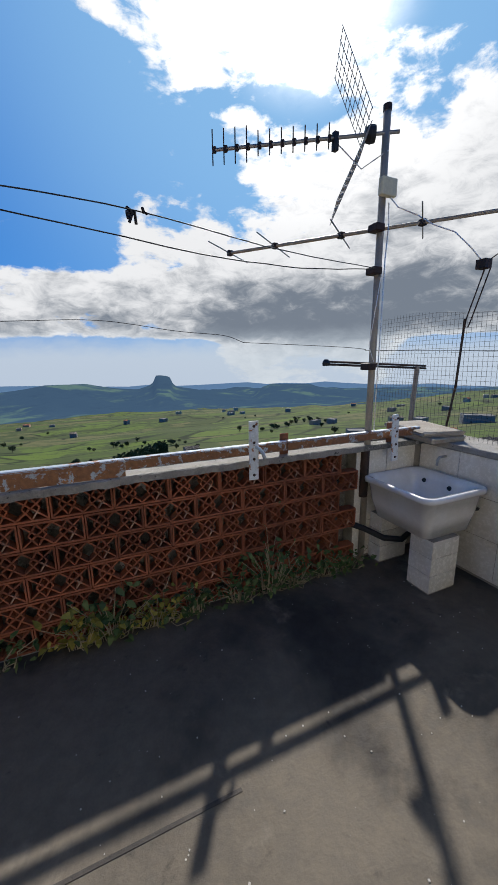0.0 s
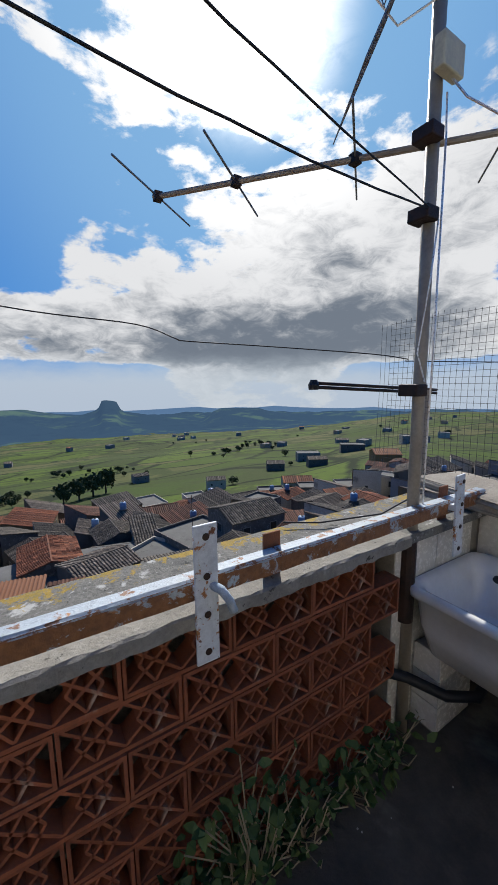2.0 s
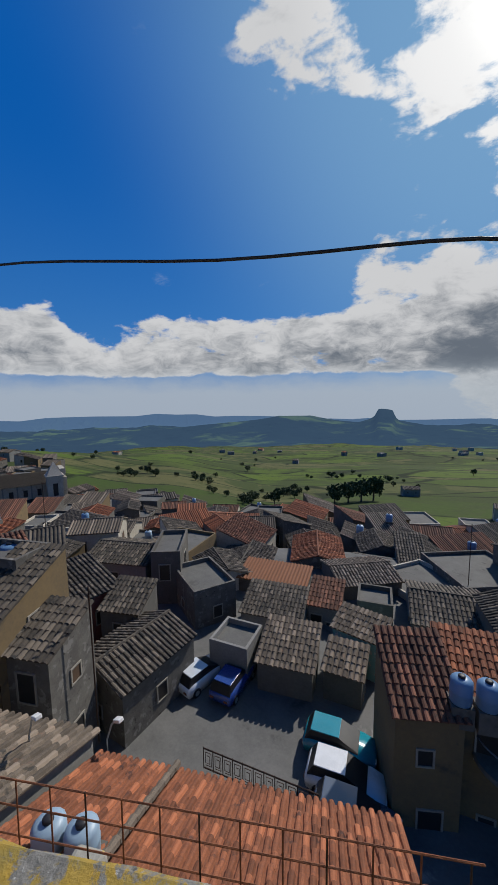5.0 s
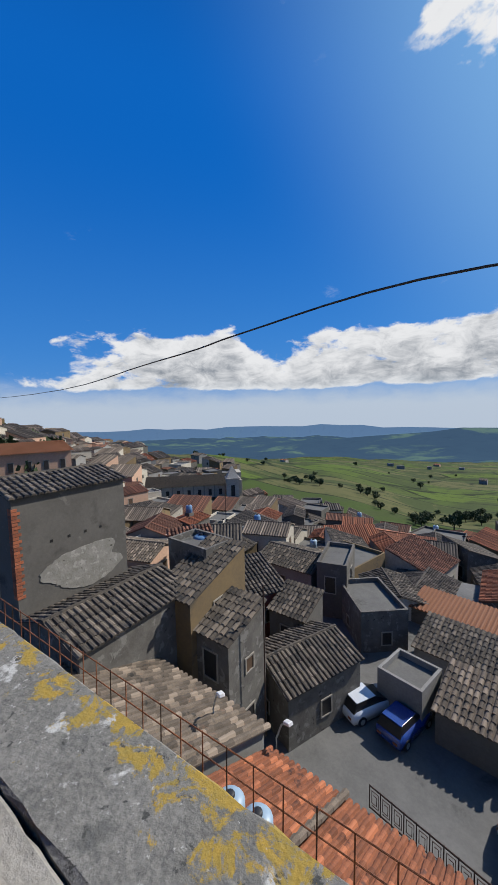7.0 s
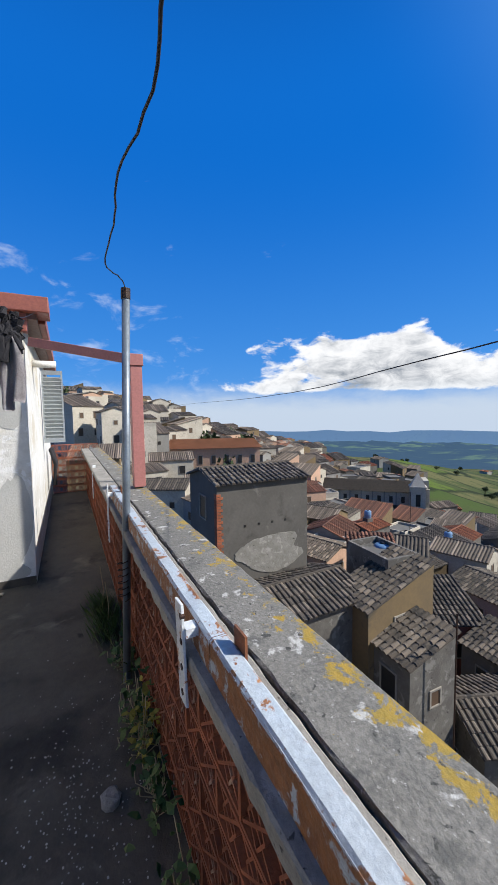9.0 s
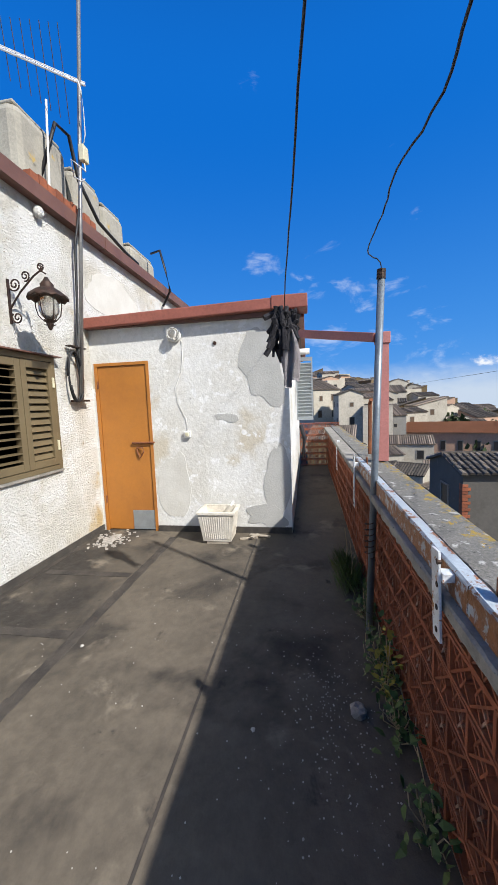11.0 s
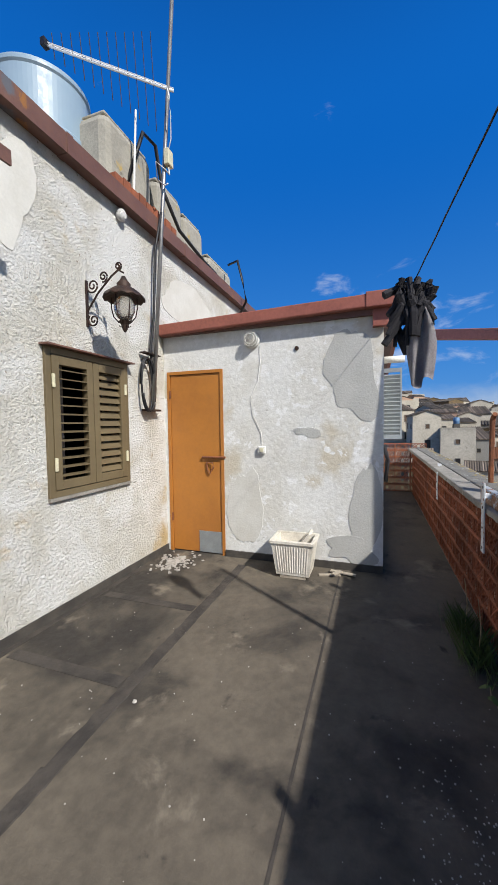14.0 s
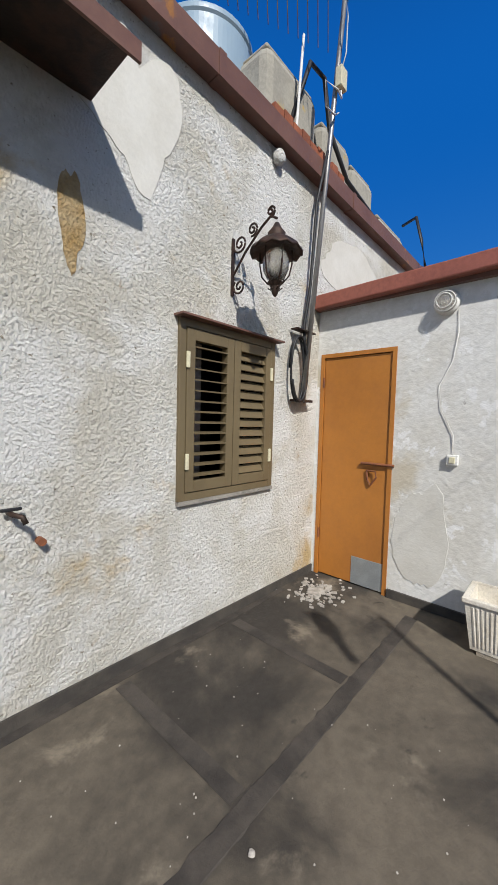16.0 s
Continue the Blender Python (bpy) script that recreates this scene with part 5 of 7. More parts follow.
# iron fence below the parapet on the neighbour's roof edge, of thin bars
fence = thing("parapet_fence", (-1.5, 0.59, 0.1), "rusty thin-bar fence below the parapet", "fence")
for k in range(34):
    x = -2.9 + 0.092 * k
    bm = B()
    rod(bm, (x, 0.58, 0.10), (x, 0.60, 0.60), 0.0022, None, 5)
    part("bar", bm, "rust" if k % 3 else "iron", fence)
for z in (0.12, 0.2, 0.28, 0.36, 0.44, 0.52, 0.59):
    bm = B()
    rod(bm, (-2.95, 0.583 + z * 0.03, z), (0.16, 0.583 + z * 0.03, z + 0.01), 0.0024, None, 5)
    part("rail", bm, "rust", fence)
bm = B()
box(bm, -9.6, 1.8, 0.26, 0.64, -0.25, 0.10)
structure("ledge_outer", bm, "coping", "concrete ledge outside the parapet", "ledge")
bm = B()
box(bm, -9.6, 1.8, -0.3, 0.26, -14.5, -0.35)
structure("wall_facade", bm, "stucco", "facade of the house below the terrace", "wall")

# ---------- land ----------
def field_material():
    m = bpy.data.materials.new("fields")
    m.use_nodes = True
    t = m.node_tree
    b = t.nodes["Principled BSDF"]
    vec = nd(t, "ShaderNodeTexCoord").outputs["Object"]
    warp = nd(t, "ShaderNodeMapping")
    t.links.new(vec, warp.inputs[0])
    warp.inputs["Scale"].default_value = (0.6, 1.3, 0)
    warp.inputs["Rotation"].default_value = (0, 0, 0.5)
    vor = nd(t, "ShaderNodeTexVoronoi")
    t.links.new(warp.outputs[0], vor.inputs["Vector"])
    vor.inputs["Scale"].default_value = 0.016
    sepc = nd(t, "ShaderNodeSeparateColor")
    t.links.new(vor.outputs["Color"], sepc.inputs[0])
    c = mix(t, sepc.outputs[0], (0.022, 0.044, 0.008), (0.075, 0.115, 0.014))
    c = mix(t, span(t, sepc.outputs[1], 0.6, 0.75), c, (0.10, 0.085, 0.04))
    c = mix(t, span(t, noise_tex(t, vec, 0.016, 8, 0.68, 0.7), 0.47, 0.55), c, (0.026, 0.036, 0.013))
    c = mix(t, span(t, noise_tex(t, vec, 0.09, 6, 0.7, 0.3), 0.55, 0.64), c, (0.03, 0.04, 0.015))
    c = mix(t, 0.3, c, mix(t, noise_tex(t, vec, 0.6, 5, 0.7), (0.03, 0.05, 0.01), (0.15, 0.18, 0.05)))
    # hedges along the field edges
    edge = nd(t, "ShaderNodeTexVoronoi")
    edge.feature = "DISTANCE_TO_EDGE"
    edge.inputs["Scale"].default_value = 0.016
    t.links.new(warp.outputs[0], edge.inputs["Vector"])
    hedge = math_node(t, "ADD", edge.outputs["Distance"], math_node(t, "MULTIPLY", noise_tex(t, vec, 0.05, 6, 0.7), 0.14))
    c = mix(t, span(t, hedge, 0.115, 0.075), c, (0.016, 0.024, 0.009))
    # trodden earth and rubble between the houses
    s3 = nd(t, "ShaderNodeSeparateXYZ")
    t.links.new(vec, s3.inputs[0])
    ln = nd(t, "ShaderNodeVectorMath", op="LENGTH")
    t.links.new(vec, ln.inputs[0])
    upper = math_node(t, "SUBTRACT", math_node(t, "MULTIPLY", s3.outputs[0], -1.0), math_node(t, "MULTIPLY", s3.outputs[1], 1.5))
    town = math_node(t, "MAXIMUM", span(t, ln.outputs["Value"], 92, 62), math_node(t, "MULTIPLY", span(t, upper, -10, 25), span(t, ln.outputs["Value"], 340, 260)))
    c = mix(t, town, c, mix(t, noise_tex(t, vec, 0.35, 6, 0.7), (0.055, 0.05, 0.036), (0.17, 0.15, 0.12)))
    t.links.new(c, b.inputs["Base Color"])
    b.inputs["Roughness"].default_value = 0.95
    b.inputs["Specular IOR Level"].default_value = 0.1
    return m


# Distant ground; the blue haze of the air is an emission in the material.
def hills_material(name, near, far, haze_glow, haze_strength):
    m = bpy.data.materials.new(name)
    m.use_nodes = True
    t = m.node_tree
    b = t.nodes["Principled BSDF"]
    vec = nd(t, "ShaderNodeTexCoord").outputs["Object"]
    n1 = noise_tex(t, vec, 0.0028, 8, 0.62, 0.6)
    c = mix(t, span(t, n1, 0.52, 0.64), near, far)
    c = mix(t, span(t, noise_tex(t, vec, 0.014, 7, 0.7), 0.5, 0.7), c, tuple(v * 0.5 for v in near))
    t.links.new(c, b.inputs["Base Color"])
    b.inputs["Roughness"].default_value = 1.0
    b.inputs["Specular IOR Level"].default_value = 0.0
    b.inputs["Emission Color"].default_value = (*haze_glow, 1)
    b.inputs["Emission Strength"].default_value = haze_strength
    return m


M["fields"] = field_material()
# both glow blue in place of haze in the air
M["hills"] = hills_material("hills_haze_glow", (0.010, 0.018, 0.02), (0.06, 0.09, 0.03), (0.052, 0.10, 0.18), 0.78)
M["far_plain"] = hills_material("plain_haze_glow", (0.03, 0.05, 0.06), (0.05, 0.07, 0.05), (0.15, 0.27, 0.47), 0.68)

AZ = [-180, -110, -63, -35, -15, 5, 25, 45, 58, 66, 80, 92, 120, 180]
RR = [0, 15, 30, 60, 110, 180, 300, 500, 900, 1500, 2200, 4900]
ZT = [[-13] * 4 + [-14, -15, -17, -20, -30, -60, -90, -200],
      [-13] * 4 + [-14, -15, -17, -20, -30, -60, -90, -200],
      [-13, -13, -14, -17, -21, -25, -31, -40, -56, -90, -150, -300],
      [-13, -13, -15, -21, -30, -37, -48, -66, -105, -165, -210, -330],
      [-13, -13, -16, -22, -32, -42, -56, -78, -112, -178, -220, -330],
      [-13, -13, -16, -22, -33, -44, -60, -82, -116, -185, -230, -330],
      [-13, -13, -16, -21, -28, -34, -44, -62, -120, -190, -230, -330],
      [-13, -13, -15, -18, -23, -25, -26, -50, -130, -200, -240, -330],
      [-13, -13, -14, -15, -15, -14, -16, -60, -140, -210, -240, -330],
      [-13, -13, -13, -12, -9, -6, -8, -50, -140, -210, -240, -330],
      [-12, -12, -10, -7, -2, 5, 12, 0, -60, -180, -240, -330],
      [-11, -11, -8, -3, 3, 13, 24, 20, 0, -100, -200, -330],
      [-11, -11, -9, -4, 2, 10, 20, 20, 0, -100, -200, -330],
      [-13] * 4 + [-14, -15, -17, -20, -30, -60, -90, -200]]
SKY_AZ = [-180, -110, -80, -58, -53, -46, -38.5, -31, -30, -24, -22.5, -21, -13, -8.9, -8.2, -6.3, -5.6, -3.5, 0, 3.6, 8.7, 12, 16, 25, 40, 180]
SKY_EL = [-3, -3, -2, -1.9, -2.2, -3.0, -2.6, -1.6, -1.2, -1.1, -1.6, -2.8, -2.0, -1.2, 0.3, 0.4, -1.0, -1.7, -1.3, -0.6, -0.6, -1.2, -1.5, -2.2, -3.0, -3.0]


def ground_z(x, y):
    r = math.hypot(x, y)
    a = math.degrees(math.atan2(-x, y))
    i = max(k for k in range(len(AZ)) if AZ[k] <= a) if a < 180 else len(AZ) - 2
    i = min(i, len(AZ) - 2)
    f = (a - AZ[i]) / (AZ[i + 1] - AZ[i])
    f = f * f * (3 - 2 * f)
    z = float(np.interp(r, RR, ZT[i]) * (1 - f) + np.interp(r, RR, ZT[i + 1]) * f)
    if r > 90:
        k = min(1, (r - 90) / 200)
        z += k * min(r * 0.012, 14) * noise.fractal(Vector((x * 0.004, y * 0.004, 0.3)), 1.0, 2.0, 5)
    return z - 0.55 - 0.024 * min(r, 300)


def turned(a):
    """The small turn by which a bearing of the old survey is off, in degrees."""
    return float(np.interp(a, (-180, -70, -25, 12, 57, 80, 100, 180), (0, -4.6, -4.3, -3.2, -2.0, -1.0, 0, 0)))


def land(name, r0, r1, nr, a0, a1, na, mat, label, hills):
    rs = np.geomspace(r0, r1, nr)
    az = np.linspace(a0, a1, na)
    verts, faces = [], []
    for r in rs:
        for a in az:
            x, y = -math.sin(radians(a)) * r, math.cos(radians(a)) * r
            z = ground_z(x, y)
            if hills and r > 1300:
                top = 1.45 + 2500 * math.tan(radians(float(np.interp(a + 3.75, SKY_AZ, SKY_EL)) - 2.2))
                w = math.exp(-((r - 2500) / (330 if r > 2500 else 560)) ** 2)
                rough = 26 * noise.fractal(Vector((x * 0.003, y * 0.003, 1.7)), 0.9, 2.1, 6)
                z = z + (top - z) * w + rough * min(1, (r - 1300) / 500) * (1 - 0.75 * w)
            verts.append((x, y, z))
    for i in range(nr - 1):
        for j in range(na - 1):
            faces.append((i * na + j, i * na + j + 1, (i + 1) * na + j + 1, (i + 1) * na + j))
    me = bpy.data.meshes.new(name)
    me.from_pydata(verts, [], faces)
    for p in me.polygons:
        p.use_smooth = True
    me.materials.append(M[mat])
    me.update()
    return tagged(new(name, me), label, "ground" if not hills else "hills", "", "structure")


land("ground", 20, 1420, 90, -180, 180, 361, "fields", "green rolling fields below the town", False)
# backdrop meshes, their haze comes from the glow in the material
land("backdrop_hills", 1300, 4600, 60, -115, 115, 461, "hills", "mountains with a flat-topped crag, blue haze in their glow", True)
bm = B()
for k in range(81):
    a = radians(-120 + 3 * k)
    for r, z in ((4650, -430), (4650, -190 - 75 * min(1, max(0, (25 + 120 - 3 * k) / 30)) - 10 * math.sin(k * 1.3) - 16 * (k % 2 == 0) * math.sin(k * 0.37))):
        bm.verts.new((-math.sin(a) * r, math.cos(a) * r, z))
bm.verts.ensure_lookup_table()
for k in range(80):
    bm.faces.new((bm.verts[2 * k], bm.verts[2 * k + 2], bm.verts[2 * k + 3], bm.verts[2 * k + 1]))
structure("backdrop_distance", bm, "far_plain", "distance at the horizon, pale blue haze in its glow", "distance")
M["street"] = material("old_asphalt", (0.131, 0.126, 0.119), (0.090, 0.088, 0.083), 0.5, 0.85, 0.15, 20,
                       stain=[((0.06, 0.058, 0.055), 0.5, (0.6, 0.68)), ((0.25, 0.24, 0.22), 0.35, (0.62, 0.7))])
bm = B()
bmesh.ops.create_circle(bm, cap_ends=True, segments=48, radius=32, matrix=Matrix.Translation((0, 4, -13.95)))
structure("road", bm, "street", "patched grey asphalt yard between the houses", "road")

# ---------- town ----------
M["w_grey"] = material("grey_render", (0.117, 0.107, 0.092), (0.090, 0.082, 0.070), 0.5, 0.92, 0.3, 8, stain=[((0.059, 0.052, 0.045), 0.6, (0.56, 0.7)), ((0.149, 0.136, 0.117), 1.5, (0.6, 0.7))], per_object=0.18)
M["w_white"] = material("old_whitewash", (0.234, 0.226, 0.211), (0.195, 0.183, 0.164), 0.5, 0.92, 0.2, 8, stain=[((0.117, 0.110, 0.097), 0.7, (0.6, 0.74))], per_object=0.12)
M["w_ochre"] = material("ochre_render", (0.164, 0.113, 0.054), (0.132, 0.094, 0.051), 0.5, 0.92, 0.2, 8, stain=[((0.077, 0.063, 0.043), 0.7, (0.56, 0.7))], per_object=0.12)
M["w_red"] = material("red_render", (0.195, 0.065, 0.048), (0.173, 0.065, 0.050), 0.5, 0.9, 0.15, 8, per_object=0.05)
M["w_peach"] = material("peach_render", (0.46, 0.29, 0.20), (0.40, 0.26, 0.18), 0.3, 0.9, 0.15, 6, per_object=0.05)
M["w_stone"] = material("rubble_stone", (0.129, 0.119, 0.102), (0.086, 0.077, 0.067), 1.6, 0.95, 0.9, 5, stain=[((0.179, 0.167, 0.149), 2.2, (0.55, 0.62)), ((0.039, 0.034, 0.030), 3, (0.62, 0.68))], per_object=0.1)
M["w_bare"] = material("bare_pale_stone", (0.236, 0.220, 0.190), (0.170, 0.158, 0.131), 2.4, 0.95, 1.0, 5, stain=[((0.289, 0.269, 0.236), 3, (0.55, 0.62)), ((0.066, 0.059, 0.049), 4, (0.62, 0.68))])
M["w_cream"] = material("cream_stone", (0.46, 0.415, 0.335), (0.37, 0.33, 0.265), 0.3, 0.92, 0.2, 6, stain=[((0.22, 0.2, 0.165), 0.8, (0.58, 0.74))], per_object=0.15)
TK = dict(rough=0.9, bump=0.3, bscale=14, grain=0.5, per_object=0.15, island=0.42)
M["r_old"] = material("old_grey_tiles", (0.090, 0.072, 0.054), (0.054, 0.046, 0.038), 1.8, stain=[((0.026, 0.024, 0.022), 2.6, (0.54, 0.64)), ((0.140, 0.118, 0.092), 4, (0.6, 0.68))], **TK)
M["r_tan"] = material("pale_old_tiles", (0.135, 0.105, 0.078), (0.100, 0.077, 0.057), 1.8, stain=[((0.044, 0.038, 0.031), 2.6, (0.58, 0.68)), ((0.175, 0.113, 0.078), 3, (0.6, 0.7))], **TK)
M["r_red"] = material("red_tiles", (0.204, 0.070, 0.031), (0.170, 0.058, 0.029), 1.2, stain=[((0.068, 0.029, 0.020), 1.6, (0.60, 0.68))], **TK)
M["r_brn"] = material("brown_red_tiles", (0.126, 0.053, 0.031), (0.097, 0.044, 0.027), 1.6, stain=[((0.049, 0.027, 0.020), 2.4, (0.58, 0.68))], **TK)
M["r_orange"] = material("orange_roof", (0.242, 0.097, 0.044), (0.218, 0.087, 0.038), 0.6, 0.8, 0.1, 8, grain=0.2)
M["r_flat"] = material("grey_flat_roof", (0.126, 0.122, 0.111), (0.093, 0.087, 0.080), 0.6, 0.9, 0.2, 8, stain=[((0.058, 0.056, 0.049), 0.8, (0.58, 0.7))])
# near-black colour stands for the unlit inside of windows and openings
M["win"] = material("window_void", (0.018, 0.017, 0.017), (0.03, 0.027, 0.024), 2, 0.4, 0.0, per_object=0.2)
M["win_b"] = material("brown_shutter", (0.10, 0.06, 0.035), (0.08, 0.05, 0.03), 2, 0.7, 0.1, per_object=0.2)
M["sill"] = material("stone_sill", (0.27, 0.245, 0.205), (0.22, 0.2, 0.17), 2, 0.9, 0.2)
M["teal"] = material("teal_board", (0.16, 0.36, 0.36), (0.22, 0.38, 0.37), 2.0, 0.7, 0.1, 20, stain=[((0.4, 0.42, 0.4), 3, (0.56, 0.62))])


def tile_plane(bm, e0, e1, up_v, length, pitch=0.24, course=0.38, rnd=None, fine=True):
    """Rows of half-round tiles on a roof plane: e0 to e1 is the eave, up_v points up the slope."""
    e0, e1 = Vector(e0), Vector(e1)
    u = (e1 - e0).normalized()
    nrm = u.cross(up_v)
    if nrm.z < 0:
        nrm = -nrm
    n = max(2, int((e1 - e0).length / pitch))
    p = (e1 - e0).length / n
    nc = max(1, int(length / course)) if fine else 1
    cl = length / nc
    r = rnd or random
    for i in range(n):
        base = e0 + u * (p * (i + 0.5))
        for j in range(nc):
            jo = r.uniform(-0.02, 0.02) if fine else 0
            lift = r.uniform(0, 0.014) if fine else 0
            a = base + up_v * (cl * j - (0.04 if fine else 0)) + u * jo
            b = base + up_v * (cl * (j + 1)) + u * jo
            w0, w1, h0, h1 = p * 0.43, p * 0.33, p * 0.36 + lift, p * 0.24
            ra = [bm.verts.new(a + u * (s * w0) + nrm * (h0 * c)) for s, c in ((-1, 0), (-0.6, 0.8), (0, 1), (0.6, 0.8), (1, 0))]
            rb = [bm.verts.new(b + u * (s * w1) + nrm * (h1 * c)) for s, c in ((-1, 0), (-0.6, 0.8), (0, 1), (0.6, 0.8), (1, 0))]
            for k in range(4):
                bm.faces.new((ra[k], ra[k + 1], rb[k + 1], rb[k]))
            bm.faces.new(ra)


HOUSE_N = [0]
FAR_V, FAR_F, FAR_M, FAR_MATS = [], [], [], []


def far_add(bm, mat, m):
    """Adds a mesh to the one object of uncountable far houses."""
    if mat not in FAR_MATS:
        FAR_MATS.append(mat)
    k, o = FAR_MATS.index(mat), len(FAR_V)
    bmesh.ops.recalc_face_normals(bm, faces=bm.faces)
    bm.verts.index_update()
    FAR_V.extend(tuple(m @ v.co) for v in bm.verts)
    for f in bm.faces:
        FAR_F.append(tuple(o + v.index for v in f.verts))
        FAR_M.append(k)
    bm.free()


def house(cx, cy, w, d, yaw, ze, kind, wall, roof, zb=None, pitch=0.36, label="", wins=2, fine=False, name="house", over=0.16, tile=0.26, side_wins=1, far=False):
    """A house: walls, a roof of tiles and windows. w runs along yaw, d across it; the ridge or the eave runs along w."""
    HOUSE_N[0] += 1
    r = random.Random(HOUSE_N[0] * 13 + 5)
    zb = min(-13.0, ground_z(cx, cy)) - 1.5 if zb is None else zb
    fm = pose(cx, cy, zb, 0, 0, yaw)
    t = None if far else thing(name, (cx, cy, zb), label or "old rendered town house with a tiled roof", "house", "town houses", yaw)

    def emit(nm, bm, mat, parent):
        return far_add(bm, mat, fm) if far else part(nm, bm, mat, parent, "", False, True)
    h = ze - zb
    hw, hd = w / 2, d / 2
    bm = B()
    rise = (hd if kind == "gable" else d) * pitch if kind in ("gable", "shed") else 0
    if kind in ("gable", "shed"):
        prof = [(-hd, 0), (hd, 0), (hd, h + (rise if kind == "shed" else 0)), (0, h + rise), (-hd, h)] if kind == "gable" else [(-hd, 0), (hd, 0), (hd, h + rise), (-hd, h)]
        a = [bm.verts.new((-hw, y, z)) for y, z in prof]
        b = [bm.verts.new((hw, y, z)) for y, z in prof]
        n = len(prof)
        for k in range(n):
            bm.faces.new((a[k], a[(k + 1) % n], b[(k + 1) % n], b[k]))
        bm.faces.new(a[::-1])
        bm.faces.new(b)
    else:
        box(bm, -hw, hw, -hd, hd, 0, h)
    body = emit("wall", bm, wall, t)
    if kind == "flat":
        for e in ((-hw, hw, -hd, -hd + 0.15), (-hw, hw, hd - 0.15, hd), (-hw, -hw + 0.15, -hd + 0.15, hd - 0.15), (hw - 0.15, hw, -hd + 0.15, hd - 0.15)):
            bm = B()
            box(bm, *e, h, h + 0.35)
            emit("parapet", bm, wall, body)
    bm = B()
    if kind in ("gable", "shed"):
        sides = ((-1, hd), (1, hd)) if kind == "gable" else ((-1, d),)
        for s, run in sides:
            sl = Vector((0, -s, pitch)).normalized()
            L = math.hypot(run + over, (run + over) * pitch)
            y0 = s * (hd + over)
            e0, e1 = (-hw - over, y0, h - over * pitch + 0.02), (hw + over, y0, h - over * pitch + 0.02)
            o = [Vector(e0), Vector(e1), Vector(e1) + sl * L, Vector(e0) + sl * L]
            lo = [bm.verts.new(p) for p in o]
            hi = [bm.verts.new(p + Vector((0, 0, 0.05))) for p in o]
            bm.faces.new(lo[::-1])
            bm.faces.new(hi)
            for k in range(4):
                bm.faces.new((lo[k], lo[(k + 1) % 4], hi[(k + 1) % 4], hi[k]))
            tile_plane(bm, Vector(e0) + Vector((0, 0, 0.05)), Vector(e1) + Vector((0, 0, 0.05)), sl, L, tile, 0.38, r, fine)
        rf = emit("roof", bm, roof, t)
        if rf:
            rf["kind"] = "stuff"
        if kind == "gable":
            bm = B()
            nn = max(2, int((w + 2 * over) / 0.4)) if fine else 2
            tube(bm, [(-hw - over + (w + 2 * over) * k / nn, 0, h + rise + 0.06 + 0.02 * (k % 2)) for k in range(nn + 1)], 0.1, 6)
            emit("ridge", bm, roof, rf)
    else:
        box(bm, -hw + 0.15, hw - 0.15, -hd + 0.15, hd - 0.15, h, h + 0.03)
        emit("roof", bm, "r_flat", t)
    # windows
    def window_at(x, y, z, ww, wh, face, mat):
        m = Matrix.Translation((x, y, z)) @ Matrix.Rotation(radians({"f": 0, "b": 180, "l": -90, "r": 90}[face]), 4, "Z")
        bm = B()
        for e in ((-ww / 2 - 0.07, -ww / 2, -0.06, wh + 0.07), (ww / 2, ww / 2 + 0.07, -0.06, wh + 0.07), (-ww / 2, ww / 2, wh, wh + 0.07), (-ww / 2, ww / 2, -0.06, 0)):
            box(bm, e[0], e[1], -0.05, 0.02, e[2], e[3], m)
        wo_ = emit("window", bm, "sill", t)
        bm = B()
        box(bm, -ww / 2, ww / 2, -0.012, 0.02, 0, wh, m)
        emit("pane", bm, mat, wo_)
    storeys = max(1, int(h / 3.0))
    for s in range(min(storeys, 2)):
        z = h - 1.9 - 2.9 * s
        if z < 0.4:
            continue
        for face, L, off, cnt in (("f", w, -hd, wins), ("b", w, hd, wins), ("l", d, -hw, side_wins), ("r", d, hw, side_wins)):
            for k in range(cnt):
                u = (k + 0.5) / cnt * L - L / 2 + r.uniform(-0.15, 0.15)
                ww, wh = r.choice(((0.6, 0.8), (0.75, 1.2), (0.5, 0.6), (0.8, 1.1)))
                if face in "fb":
                    window_at(u, off, z, ww, wh, face, r.choice(("win", "win", "win_b")))
                else:
                    window_at(off, u, z, ww, wh, face, r.choice(("win", "win", "win_b")))
    return t


def roof_tank(x, y, z, r=0.38, h=0.85, mat="tank_b"):
    t = thing("roof_tank", (x, y, z), {"tank_b": "round blue plastic water tank on a roof", "tank_s": "round grey water tank on a roof"}.get(mat, "dark water tank on a roof"), "water tank", "roof water tanks")
    bm = B()
    lathe(bm, [(r * 0.96, 0), (r, 0.04), (r, h * 0.42), (r * 1.04, h * 0.46), (r, h * 0.5), (r, h * 0.86), (r * 0.8, h * 0.96), (r * 0.35, h)], 16)
    part("body", bm, mat, t, "", True, True)
    bm = B()
    lathe(bm, [(r * 0.33, h), (r * 0.33, h + 0.06), (r * 0.2, h + 0.08)], 12)
    part("lid", bm, "black", t, "", True, True)
    bm = B()
    box(bm, -r, r, -r, r, -0.8, 0.0)
    part("stand", bm, "w_grey", t, "", False, True)
    return t


near = []


def H(cx, cy, w, d, yaw, ze, kind, wall, roof, **k):
    near.append((cx, cy, max(w, d) / 2))
    return house(cx, cy, w, d, yaw, ze, kind, wall, roof, **k)


